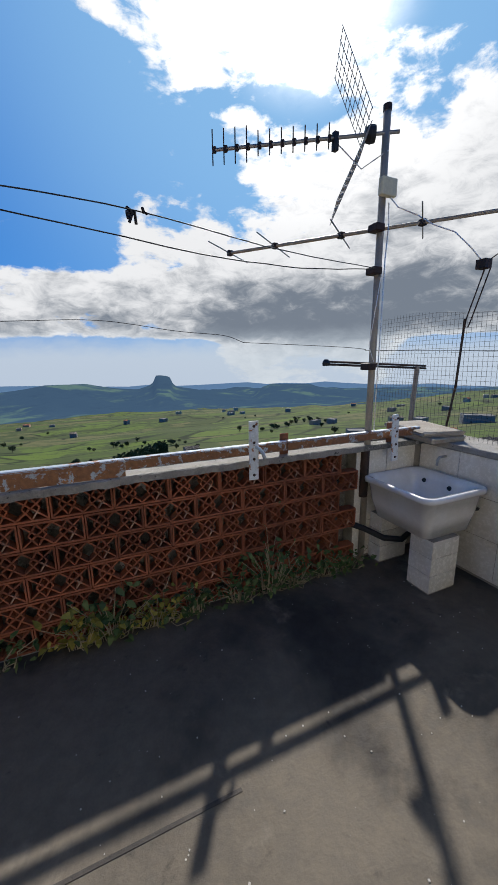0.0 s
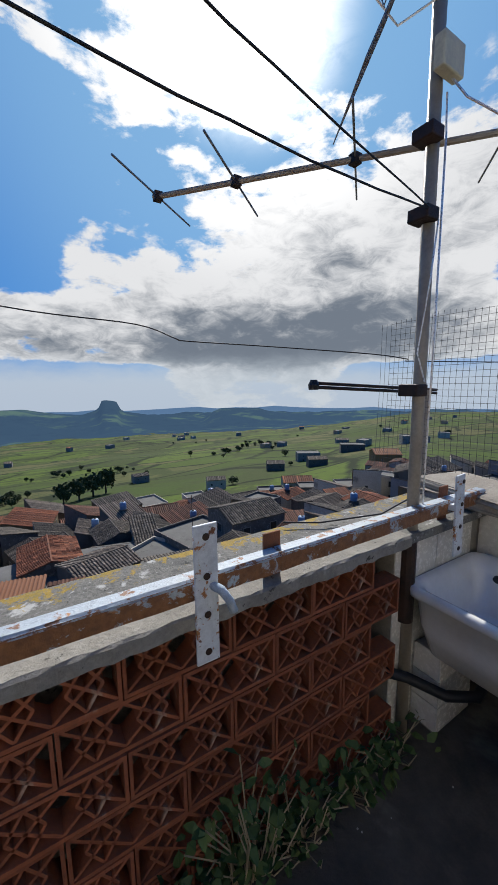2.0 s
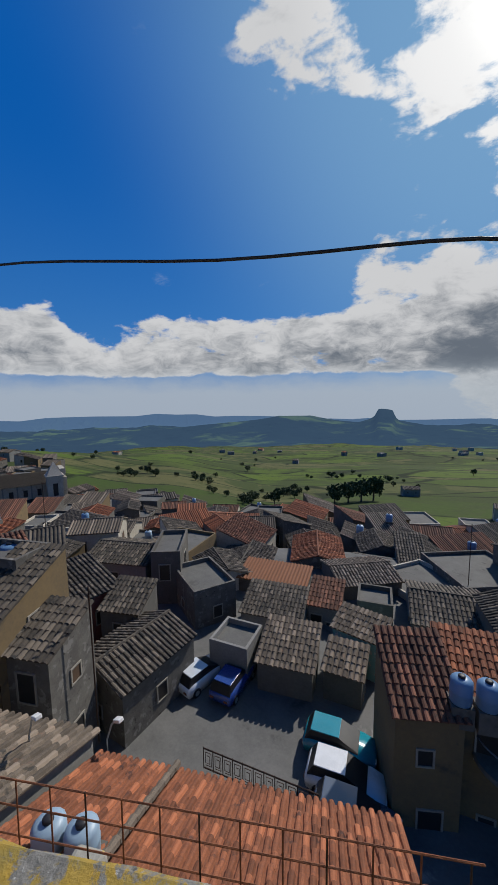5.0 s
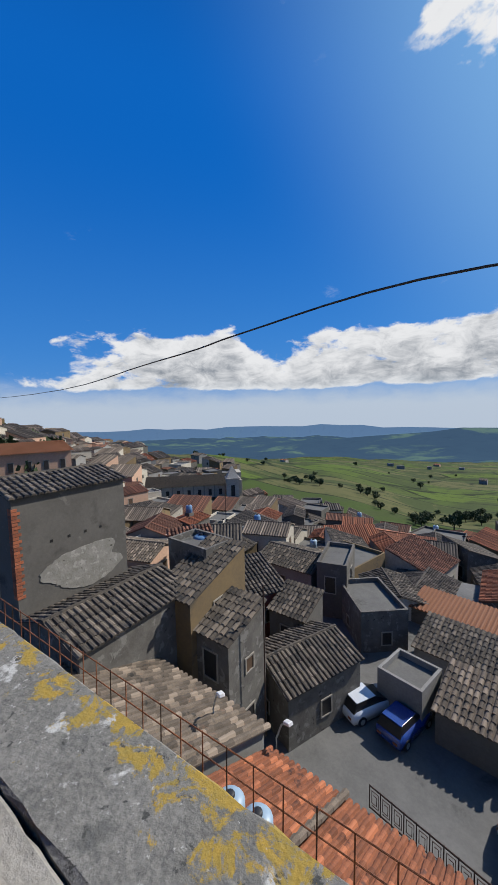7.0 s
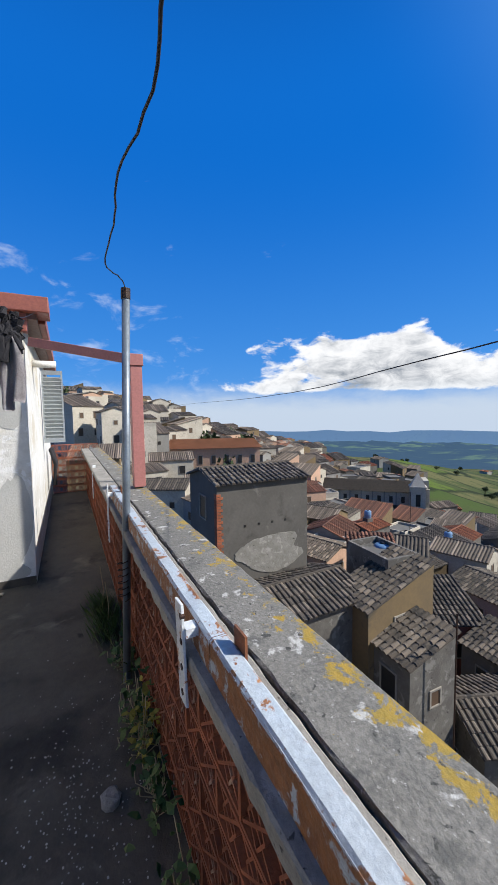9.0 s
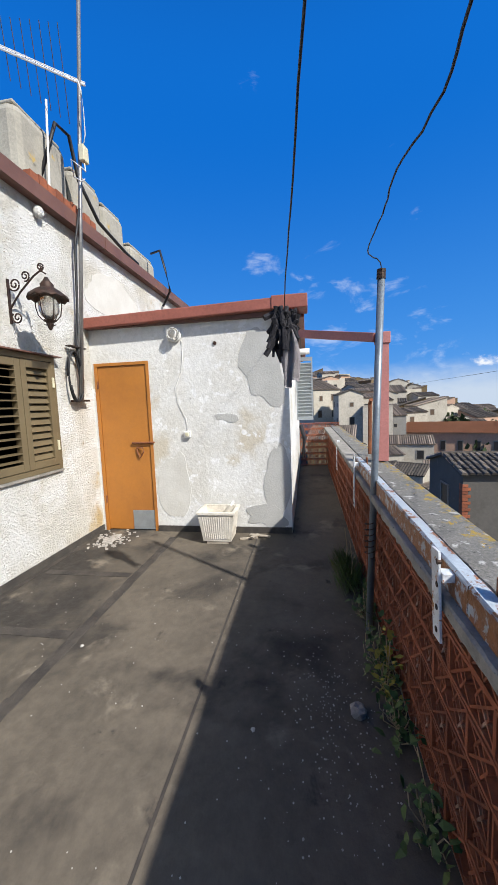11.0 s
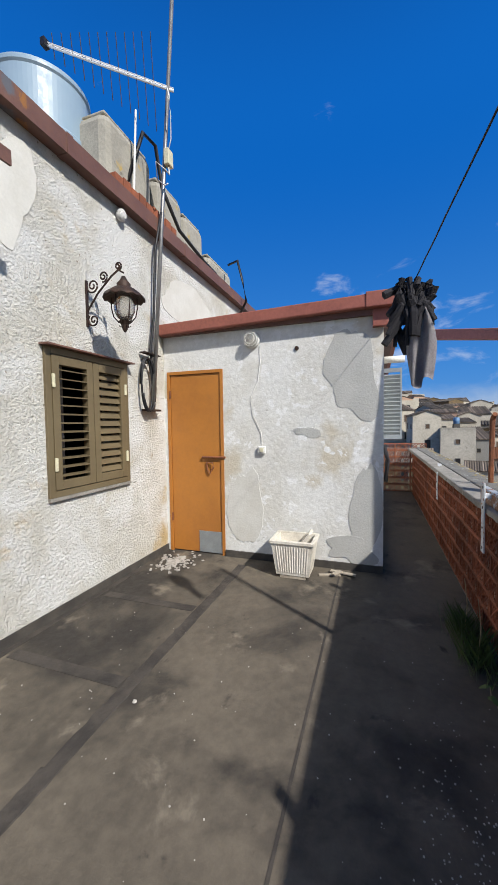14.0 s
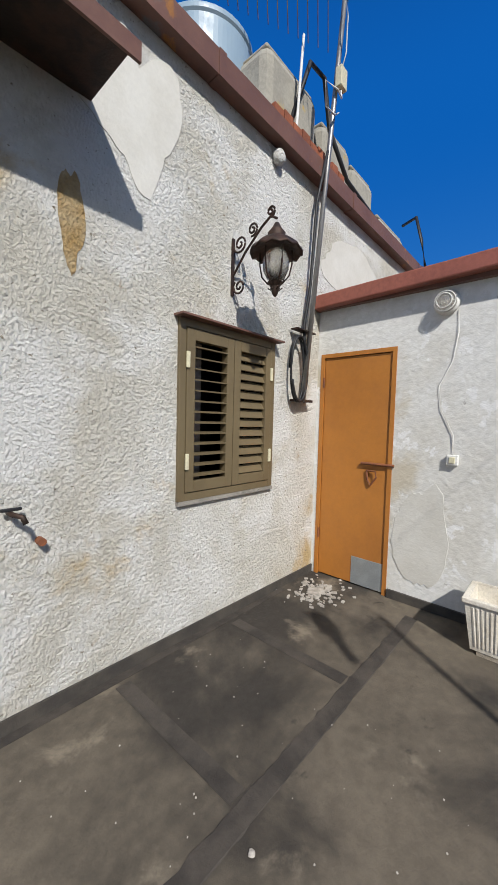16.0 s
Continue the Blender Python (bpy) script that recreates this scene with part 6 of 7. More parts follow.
def settle(things):
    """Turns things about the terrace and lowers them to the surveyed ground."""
    for t in things:
        if t.parent or t.type != "EMPTY":
            continue
        p = t.matrix_basis.translation
        r, a = math.hypot(p.x, p.y), math.degrees(math.atan2(-p.x, p.y))
        t.matrix_basis = Matrix.Translation((0, 0, -0.55 - 0.024 * r)) @ Matrix.Rotation(radians(turned(a)), 4, "Z") @ t.matrix_basis


laid = len(scene.collection.objects)
# roofs right under the parapet
t = H(-2.6, 5.1, 8.5, 6.6, 180, -8.5, "shed", "w_white", "r_red", pitch=0.5, fine=True, tile=0.2, wins=0, side_wins=0, zb=-13.5, label="low house under the parapet with a mossy red tile roof", over=0.1)
for k in range(19):
    a = Vector((-4.35, 8.55 - 0.33 * k, -8.33 + 0.165 * k))
    part("cap_tile", rod(B(), a, a + Vector((0.03, -0.36, 0.18)), 0.11, 0.09, 7), "r_tan", t)
H(-10.2, 5.8, 6.2, 6.0, 180, -8.0, "shed", "w_white", "r_tan", pitch=0.45, fine=True, wins=0, side_wins=0, zb=-13.5, label="house below the parapet with a pale old tile roof")
for k, (x, y, m_) in enumerate(((-5.55, 5.25, "tank_s"), (-4.85, 5.3, "tank_s"))):
    roof_tank(x, y, -6.9, 0.33, 0.75, m_)
t = thing("chimney", (-4.3, 4.6, -7), "grey rendered chimney with a rounded cowl", "chimney")
bm = B()
box(bm, -4.6, -3.95, 4.3, 4.9, -7.2, -5.9, None, 0.1)
part("stack", bm, "tank_c", t)
# houses round the yard
H(2.95, 13.75, 2.3, 3.0, 7, -8.6, "shed", "w_ochre", "r_brn", pitch=0.42, fine=True, wins=1, side_wins=0, label="narrow house with a brown-red tile roof and wooden door")
H(6.8, 14.6, 5.8, 3.6, -7, -8.6, "shed", "w_ochre", "r_red", pitch=0.22, fine=True, wins=2, label="ochre house with a red tile roof and a rounded balcony")
for x, y in ((4.15, 12.75), (4.95, 12.7), (5.7, 12.65)):
    roof_tank(x, y, -8.2, 0.36, 0.9, "tank_b")
for x, y in ((8.9, 12.6), (9.8, 12.3), (11.2, 12.0)):
    roof_tank(x, y, -8.3, 0.5, 1.15, "tank_b")
t = thing("balcony", (6.6, 12.4, -10.4), "dark rounded balcony with a thin rail", "balcony")
bm = B()
lathe(bm, [(2.2, -10.5), (2.25, -10.4), (2.2, -10.3)], 32, Matrix.Translation((6.9, 12.9, 0)) @ Matrix.Diagonal((1, 0.7, 1, 1)))
part("slab", bm, "w_grey", t)
bm = B()
tube(bm, [(6.9 + 2.2 * math.cos(a), 12.9 + 1.54 * math.sin(a), -9.45) for a in np.linspace(3.2, 6.2, 24)], 0.03, 6)
part("rail", bm, "pole", t)
H(-9.8, 15.6, 4.7, 3.8, 70, -10.3, "gable", "w_stone", "r_old", fine=True, wins=1, side_wins=1, label="stone house by the yard with an old grey tile roof")
H(-11.0, 11.6, 1.9, 2.6, 0, -7.0, "shed", "w_stone", "r_old", fine=True, wins=1, label="tall narrow weathered house with a small tiled roof", pitch=0.3)
H(-13.1, 12.0, 2.2, 4.2, 4, -5.6, "shed", "w_ochre", "r_old", fine=True, wins=0, label="tall ochre house with a grey tiled roof", pitch=0.3)
H(-14.5, 8.1, 5.5, 3.9, 94, -5.6, "gable", "w_stone", "r_old", fine=True, wins=0, side_wins=0, label="stone house with a rough old tile roof", pitch=0.3)
H(-14.6, 13.4, 2.0, 3.0, 88, -4.6, "flat", "w_stone", "r_flat", wins=0, side_wins=0, label="low ruined stone house with bare walls")
t = H(-5.3, 18.6, 2.3, 2.3, -11, -11.15, "flat", "w_white", "r_flat", wins=0, side_wins=0, label="small roofless whitewashed room beside the yard")
H(-2.3, 18.5, 2.9, 3.0, -5, -11.3, "shed", "w_grey", "r_tan", fine=True, wins=0, label="low store with a pale broken tile roof", pitch=0.25)
H(0.6, 18.0, 1.9, 1.9, -12, -11.3, "shed", "w_grey", "r_tan", fine=True, wins=0, label="low store with a pale tile roof", pitch=0.3)
H(1.5, 20.2, 2.7, 1.8, -25, -10.6, "shed", "teal", "r_tan", fine=True, wins=0, label="store with a teal board wall and tile roof", pitch=0.3)
H(-4.5, 27.6, 5.4, 2.6, -8, -11.6, "shed", "w_grey", "r_orange", label="house with a plain orange roof", pitch=0.2)
H(-3.8, 23.0, 4.0, 2.8, -6, -11.5, "shed", "w_white", "r_old", fine=True, wins=1, label="low house with a dark tile roof", pitch=0.3)
H(-0.5, 24.8, 2.1, 2.6, -8, -11.5, "shed", "w_white", "r_brn", fine=True, label="narrow house with a red tile roof", pitch=0.3)
H(2.6, 24.0, 2.2, 2.4, -6, -10.8, "flat", "w_grey", "r_flat", label="small grey house with a flat roof")
H(-9.3, 44.0, 4.2, 6.5, 12, -13.2, "gable", "w_white", "r_old", label="white house with a dark roof", wins=2)
H(3.9, 35.4, 4.4, 3.4, -11, -13.3, "gable", "w_white", "r_old", fine=True, label="pale house with old tile roof")
H(7.0, 36.0, 2.4, 5.0, -2, -12.8, "shed", "w_white", "r_old", fine=True, label="tall pale house with a leaning tile roof")
H(7.2, 25.2, 4.6, 5.4, -6, -11.4, "gable", "w_white", "r_old", fine=True, wins=0, label="long white house with an old tile roof", pitch=0.3)
H(-15.6, 19.4, 2.8, 4.1, 63, -9.2, "shed", "w_red", "r_old", fine=True, wins=1, label="red rendered house with a patched tile roof", pitch=0.25)
H(-12.1, 19.0, 2.5, 2.4, 0, -9.8, "shed", "w_grey", "r_old", fine=True, wins=1, label="small grey house with an old tile roof")
H(-16.6, 26.6, 5.4, 4.6, 0, -10.0, "gable", "w_white", "r_old", fine=True, wins=1, label="broad house with a large old tile roof", pitch=0.3)
H(-9.2, 23.9, 3.1, 4.6, 42, -10.4, "flat", "w_stone", "r_flat", label="roofless rubble stone house in ruins", wins=1)
H(-12.6, 26.0, 2.2, 4.6, 15, -8.9, "flat", "w_grey", "r_flat", label="tall bare grey house", wins=1)
H(-19.0, 17.0, 3.0, 3.4, 58, -7.0, "shed", "w_grey", "r_brn", fine=True, label="house with a red-brown tile roof")
roof_tank(-15.3, 14.2, -5.3, 0.5, 0.9, "tank_b")
H(15.5, 21.4, 4.2, 3.6, -20, -11.7, "shed", "w_white", "r_brn", fine=True, label="white house with a red-brown tile roof", wins=1, pitch=0.25)
H(24.5, 35.0, 8.5, 4.4, -12, -14.3, "shed", "w_grey", "r_brn", label="long store with a brown roof", wins=1, pitch=0.25)
H(14.0, 28.0, 5.4, 4.6, -10, -12.8, "gable", "w_grey", "r_old", label="grey house with a dark old roof")
H(-22.5, 31.0, 4.6, 4.0, 20, -9.6, "gable", "w_cream", "r_tan", label="cream house with pale tiles")
H(-21.5, 22.0, 4.0, 4.4, 40, -7.6, "gable", "w_white", "r_old", label="white house with old tiles")

H(-27.5, 8.6, 5.0, 4.4, 80, -6.6, "gable", "w_stone", "r_old", fine=True, label="stone house with a broad old tile roof")
H(-34.5, 12.0, 6.0, 4.6, 10, -5.4, "shed", "w_white", "r_tan", label="white house with a pale tile roof", pitch=0.25)
H(-40.0, 8.5, 5.0, 4.2, 60, -4.4, "gable", "w_cream", "r_old", label="cream house with a dark tile roof")
H(-44.5, 15.0, 6.6, 5.0, 75, -5.0, "gable", "w_grey", "r_tan", label="grey house with a pale tile roof")
H(-53.0, 12.0, 6.0, 5.0, 80, -2.6, "gable", "w_cream", "r_tan", label="cream stone house below the palazzo")

settle(list(scene.collection.objects)[laid:])
for k, (x, y, w) in enumerate(near):
    v = Matrix.Rotation(radians(turned(math.degrees(math.atan2(-x, y)))), 3, "Z") @ Vector((x, y, 0))
    near[k] = (v.x, v.y, w)
tall = H(-18.0, 8.15, 5.0, 4.0, 90, -1.6, "gable", "w_grey", "r_old", fine=True, wins=0, side_wins=1, label="tall grey rendered house with exposed stone below", pitch=0.25)
part("bare_stone", blotch("p", "s", 8.5, -5.2, 2.0, 0.85, 19, "x", -16.0, 0.03, 60, 0.2), "w_bare", tall, "bare pale rubble stone")
for k in range(26):
    bm = B()
    z = -2.0 - 0.14 * k
    box(bm, -16.3, -15.97, 5.62, 5.83 + 0.1 * (k % 2), z - 0.115, z)
    part("brick", bm, "brick", tall)
for k in range(4):
    bm = B()
    box(bm, -16.02, -15.99, 7.0 + 0.75 * k, 7.12 + 0.75 * k, -3.72, -3.6)
    part("putlog_hole", bm, "win", tall)

# the rest of the town on its slopes
walls = ["w_grey", "w_grey", "w_white", "w_cream", "w_ochre", "w_stone", "w_grey", "w_cream"]
roofs = ["r_old", "r_old", "r_old", "r_tan", "r_tan", "r_brn", "r_red"]
rt = random.Random(21)
taken = list(near) + [(-3, 13, 6.5), (-66, 24.7, 11), (-65, 66, 16)]
count = 0


def free(x, y, s):
    return all((x - a) ** 2 + (y - b) ** 2 > (s + c) ** 2 * 0.62 for a, b, c in taken)


for ring_r in np.geomspace(24, 300, 46):
    step0 = 4.9 + ring_r * 0.020
    a = -78.0 + rt.uniform(0, 4)
    while a < 100:
        far_lim = 78 if -50 < a < 22 else (105 if a <= -50 else (112 if a < 38 else (210 if a < 52 else 310)))
        x, y = -math.sin(radians(a)) * ring_r + rt.uniform(-1.2, 1.2), math.cos(radians(a)) * ring_r + rt.uniform(-1.2, 1.2)
        step = step0 * (0.55 if a > 64 else 1)
        a += math.degrees(step / ring_r) * rt.uniform(0.85, 1.35)
        if ring_r > far_lim or y < 1.5 or (a > 68 and ring_r < 48) or (ring_r > 60 and -50 < a < 20 and rt.random() < 0.45):
            continue
        if ring_r > 110 and a < 64 and rt.random() < 0.25:
            continue
        s = rt.uniform(3.6, 6.6) * (1 + ring_r / 500)
        if not free(x, y, s / 2):
            continue
        taken.append((x, y, s / 2))
        g = ground_z(x, y)
        hgt = rt.uniform(3.6, 6.2) * (1.7 if a > 76 and ring_r > 60 else (1.3 if ring_r > 90 and a > 60 else 0.85 if a > 60 else 1))
        dep = s * rt.uniform(0.7, 1.0)
        kind = rt.choice(("gable", "gable", "gable", "shed", "shed", "flat"))
        wm = rt.choice(walls if a < 55 else ["w_cream", "w_cream", "w_white", "w_peach", "w_ochre", "w_cream"])
        big_far = ring_r > 130
        near.append((x, y, s))
        house(x, y, s, dep, rt.choice((0, 90)) + rt.gauss(8, 14), g + hgt, kind, wm, rt.choice(roofs if a < 62 else ["r_tan", "r_tan", "r_old"]), zb=g - 2.0, pitch=rt.uniform(0.24, 0.4),
              fine=ring_r < 42, far=count > 175, wins=1 if big_far else rt.choice((1, 2)), side_wins=1, tile=0.26 if ring_r < 70 else 0.5,
              label={"w_grey": "grey rendered town house with an old roof", "w_white": "whitewashed town house with an old roof", "w_cream": "cream stone town house with an old roof",
                     "w_ochre": "ochre town house with an old roof", "w_stone": "rubble stone town house with an old roof", "w_peach": "peach town house with an old roof"}[wm])
        count += 1
        if rt.random() < 0.16 and ring_r < 75:
            roof_tank(x, y, g + hgt + 0.9, 0.42, 0.95, rt.choice(("tank_b", "tank_s")))

# church, palazzo and the tall landmarks
church = thing("church", (-64.5, 66, -27.4), "old stone church with a bell tower and long nave", "church", "", 44)
bm = B()
box(bm, -14, 12, -4.5, 4.5, 0, 13.5)
box(bm, -14, 12, -9, -4.5, 0, 8.2)
part("nave", bm, "w_cream", church, "", False, True)
bm = B()
for s in (-1, 1):
    quad(bm, [(-14.4, s * 5.2, 13.3), (12.2, s * 5.2, 13.3), (12.2, 0, 15.6), (-14.4, 0, 15.6)])
quad(bm, [(-14.4, -9.5, 8.1), (12.2, -9.5, 8.1), (12.2, -4.5, 9.6), (-14.4, -4.5, 9.6)])
bmesh.ops.solidify(bm, geom=bm.faces, thickness=0.3)
part("roof", bm, "r_old", church, "", False, True)
bm = B()
box(bm, 12, 13, -5.6, 5.6, 0, 14.5)
for k in range(3):
    box(bm, 12.9, 13.3, -5.2 + 4.9 * k, -4.6 + 4.9 * k, 0, 14.4)
box(bm, 12, 13.3, -3, 3, 14.5, 16.3)
part("front", bm, "w_cream", church, "", False, True)
bm = B()
box(bm, 8.5, 12, -8.4, -4.9, 0, 15.2)
box(bm, 8.2, 12.3, -8.7, -4.6, 15.2, 15.6)
bmesh.ops.create_cone(bm, cap_ends=True, segments=4, radius1=2.6, radius2=0.1, depth=3.4, matrix=Matrix.Translation((10.25, -6.65, 17.2)) @ Matrix.Rotation(radians(45), 4, "Z"))
tw = part("bell_tower", bm, "w_cream", church, "", False, True)
for k in range(2):
    bm = B()
    box(bm, 9.7, 10.8, -8.42 - 0.02, -8.3, 10.5, 13.6)
    if k:
        bmesh.ops.transform(bm, matrix=Matrix.Translation((10.25, -6.65, 0)) @ Matrix.Rotation(radians(90), 4, "Z") @ Matrix.Translation((-10.25, 6.65, 0)), verts=bm.verts)
    part("bell_opening", bm, "win", tw, "", False, True)
for k in range(7):
    bm = B()
    box(bm, -11.5 + 3 * k, -10.6 + 3 * k, -4.53, -4.4, 10.3, 12.0)
    part("nave_window", bm, "win", church, "", False, True)
    bm = B()
    box(bm, -12.9 + 3 * k, -12.6 + 3 * k, -4.7, -4.5, 9.6, 13.3)
    part("pilaster", bm, "w_white", church, "", False, True)
    bm = B()
    box(bm, -11.5 + 3 * k, -10.5 + 3 * k, -9.04, -8.9, 2.2, 4.4)
    part("aisle_window", bm, "win", church, "", False, True)

church.scale = (0.85, 0.85, 0.85)
pal = thing("palazzo", (-66, 24.7, -14.6), "long peach palazzo with an orange tile roof", "palazzo", "", 71)
bm = B()
box(bm, -8.5, 8.5, -4, 4, 0, 10.6)
part("wall", bm, "w_peach", pal, "", False, True)
bm = B()
for s in (-1, 1):
    quad(bm, [(-9, s * 4.5, 10.5), (9, s * 4.5, 10.5), (8, 0, 12.0), (-8, 0, 12.0)])
bmesh.ops.solidify(bm, geom=bm.faces, thickness=0.25)
part("roof", bm, "r_orange", pal, "", False, True)
for j in range(3):
    for k in range(7):
        bm = B()
        x = -7.2 + 2.4 * k
        box(bm, x - 0.45, x + 0.45, -4.06, -3.95, 7.6 - 3.1 * j, 9.2 - 3.1 * j)
        wnd = part("window", bm, "sill", pal, "", False, True)
        bm = B()
        box(bm, x - 0.33, x + 0.33, -4.1, -4.02, 7.7 - 3.1 * j, 9.1 - 3.1 * j)
        part("pane", bm, "win", wnd, "", False, True)

# buildings on the right-hand slope
for x, y, w, d, yw, hh, wm, rm_, kd in ((70, 84, 9, 7, -30, 5, "w_white", "r_red", "gable"), (96, 72, 8, 7, -35, 8, "w_ochre", "r_orange", "gable"), (46, 64, 6, 5, -25, 5, "w_grey", "r_flat", "flat"),
                                       (55, 60, 7, 5, -30, 5, "w_grey", "r_flat", "flat"), (62, 55, 7, 6, -30, 4, "w_white", "r_flat", "flat"), (150, 170, 14, 9, -30, 5, "w_white", "r_flat", "flat"),
                                       (190, 170, 16, 9, -40, 5, "w_grey", "r_flat", "flat"), (130, 140, 10, 7, -30, 4, "w_grey", "r_tan", "gable"), (110, 150, 9, 7, -30, 4, "w_grey", "r_old", "gable"),
                                       (230, 150, 18, 9, -40, 5, "w_white", "r_flat", "flat"), (60, 120, 7, 5, -20, 4, "w_cream", "r_old", "gable"), (50, 190, 8, 6, 0, 4, "w_white", "r_old", "gable")):
    g = ground_z(x, y)
    near.append((x, y, 9))
    house(x, y, w, d, yw, g + hh, kd, wm, rm_, zb=g - 2, tile=0.6, label="scattered building on the slope beyond the town")
for k in range(46):
    a, r = rt.uniform(-66, 46), rt.uniform(200, 900)
    if -30 < a < 20 and r < 500:
        continue
    x, y = -math.sin(radians(a)) * r, math.cos(radians(a)) * r
    g = ground_z(x, y)
    house(x, y, rt.uniform(7, 13), rt.uniform(6, 9), rt.uniform(-40, 40), g + rt.uniform(3, 6), rt.choice(("gable", "flat")), rt.choice(("w_white", "w_white", "w_cream", "w_peach")),
          rt.choice(("r_tan", "r_red")), zb=g - 2, tile=1.0, wins=1, side_wins=0, far=True, label="distant farm building among the fields")

me = bpy.data.meshes.new("far_houses")
me.from_pydata(FAR_V, [], FAR_F)
for n_ in FAR_MATS:
    me.materials.append(M[n_])
me.polygons.foreach_set("material_index", FAR_M)
me.update()
tagged(new("far_houses", me), "crowd of far town houses and farms on the slopes", "houses", "", "stuff")

# yard: cars, railing, lamp
laid = len(scene.collection.objects)
def car(x, y, rz, paint, label):
    t = thing("car", (x, y, -13.0), label, "car", "parked cars", rz)
    M[paint[0]] = M.get(paint[0]) or material(paint[0], paint[1], tuple(v * 0.9 for v in paint[1]), 2, 0.25, 0.0, grain=0.03, coat=0.8, spec=0.6)
    bm = B()
    def sec(x, hw, z0, z1):
        return [bm.verts.new(p) for p in ((x, -hw, z0), (x, hw, z0), (x, hw * 1.02, (z0 + z1) / 2), (x, hw * 0.94, z1), (x, -hw * 0.94, z1), (x, -hw * 1.02, (z0 + z1) / 2))]
    loft(bm, [sec(-1.85, 0.66, 0.35, 0.7), sec(-1.75, 0.78, 0.25, 0.85), sec(-1.0, 0.82, 0.2, 0.9), sec(0.4, 0.82, 0.2, 0.9), sec(1.2, 0.8, 0.2, 0.82), sec(1.75, 0.74, 0.25, 0.68), sec(1.88, 0.6, 0.35, 0.6)])
    part("body", bm, paint[0], t, "", True, True)
    bm = B()
    loft(bm, [sec(-1.72, 0.72, 0.86, 0.88), sec(-1.45, 0.66, 0.88, 1.34), sec(0.0, 0.66, 0.88, 1.38), sec(1.0, 0.7, 0.85, 0.9)])
    part("glasshouse", bm, "win", t, "dark glazing", False, True)
    bm = B()
    box(bm, -1.42, 0.05, -0.62, 0.62, 1.34, 1.405, None, 0.02)
    part("roof", bm, paint[0], t, "", False, True)
    for sx in (-1.15, 1.15):
        for sy in (-0.78, 0.78):
            bm = B()
            rod(bm, (sx, sy - 0.09, 0.3), (sx, sy + 0.09, 0.3), 0.3, None, 16)
            w_ = part("wheel", bm, "black", t, "", False, True)
            bm = B()
            rod(bm, (sx, sy - 0.095, 0.3), (sx, sy + 0.095, 0.3), 0.17, None, 12)
            part("rim", bm, "zinc", w_, "", False, True)
    for sx, mt in ((1.84, "white_plastic"), (-1.84, "r_red")):
        for sy in (-0.5, 0.5):
            bm = B()
            box(bm, sx - 0.05, sx + 0.05, sy - 0.13, sy + 0.13, 0.5, 0.62, None, 0.01)
            part("headlight" if sx > 0 else "tail_light", bm, mt, t, "", False, True)
    t.scale = (0.82, 0.82, 0.82)
    return t


car(-6.9, 17.2, 62, ("silver_paint", (0.55, 0.58, 0.62)), "silver hatchback parked in the yard")
car(-5.1, 17.1, 75, ("blue_paint", (0.02, 0.05, 0.22)), "dark blue hatchback parked in the yard")
car(0.25, 14.5, -8, ("teal_paint", (0.01, 0.22, 0.28)), "teal car parked in the shaded yard")
car(0.45, 12.95, -8, ("white_paint", (0.7, 0.7, 0.7)), "white car parked in the shaded yard")
car(0.75, 11.6, -8, ("grey_paint", (0.08, 0.1, 0.14)), "dark grey car parked in the shaded yard")
yr = thing("yard_railing", (-2, 12, -13), "dark iron railing with square scrolls beside the yard", "railing")
pts = [Vector((-5.2, 12.5, 0)), Vector((-0.8, 11.75, 0)), Vector((1.1, 11.4, 0))]
for a, b in zip(pts, pts[1:]):
    n = int((b - a).length / 0.42)
    for z in (-12.95, -12.05):
        bm = B()
        rod(bm, a + Vector((0, 0, z)), b + Vector((0, 0, z)), 0.03, None, 6)
        part("rail", bm, "iron", yr)
    for k in range(n):
        p = a.lerp(b, k / n)
        q = a.lerp(b, (k + 1) / n)
        bm = B()
        rod(bm, p + Vector((0, 0, -13)), p + Vector((0, 0, -12)), 0.022, None, 5)
        part("post", bm, "iron", yr)
        bm = B()
        u = (q - p)
        sq_ = [p + u * f + Vector((0, 0, z)) for f, z in ((0.2, -12.8), (0.8, -12.8), (0.8, -12.2), (0.2, -12.2), (0.2, -12.7), (0.65, -12.7), (0.65, -12.35), (0.35, -12.35))]
        tube(bm, sq_, 0.018, 4)
        part("scroll", bm, "iron", yr)
for (x, y, z, dx, dy) in ((-8.4, 7.7, -7.2, 0.6, -0.3), (-6.9, 9.0, -8.4, 0.55, -0.2)):
    sl = thing("street_lamp", (x, y, z), "small curved street lamp on a house wall", "street lamp")
    bm = B()
    tube(bm, [(x, y, z - 1.2), (x, y, z), (x + dx * 0.5, y + dy * 0.5, z + 0.7), (x + dx, y + dy, z + 1.0)], 0.03, 6)
    part("arm", bm, "zinc", sl)
    bm = B()
    box(bm, -0.09, 0.22, -0.09, 0.09, -0.05, 0.06, Matrix.Translation((x + dx, y + dy, z + 1.0)) @ Matrix.Rotation(math.atan2(dy, dx), 4, "Z") @ Matrix.Rotation(-0.4, 4, "Y"), 0.02)
    part("head", bm, "white_plastic", sl)
for x, y, z, hh in ((-24, 26, -8, 4), (-9.5, 12.0, -12, 7), (10, 30, -12, 5)):
    tp = thing("aerial_post", (x, y, z), "thin aerial post on a roof", "antenna", "roof aerials")
    bm = B()
    rod(bm, (x, y, z), (x, y, z + hh), 0.03, None, 6)
    part("post", bm, "iron", tp)

settle(list(scene.collection.objects)[laid:])

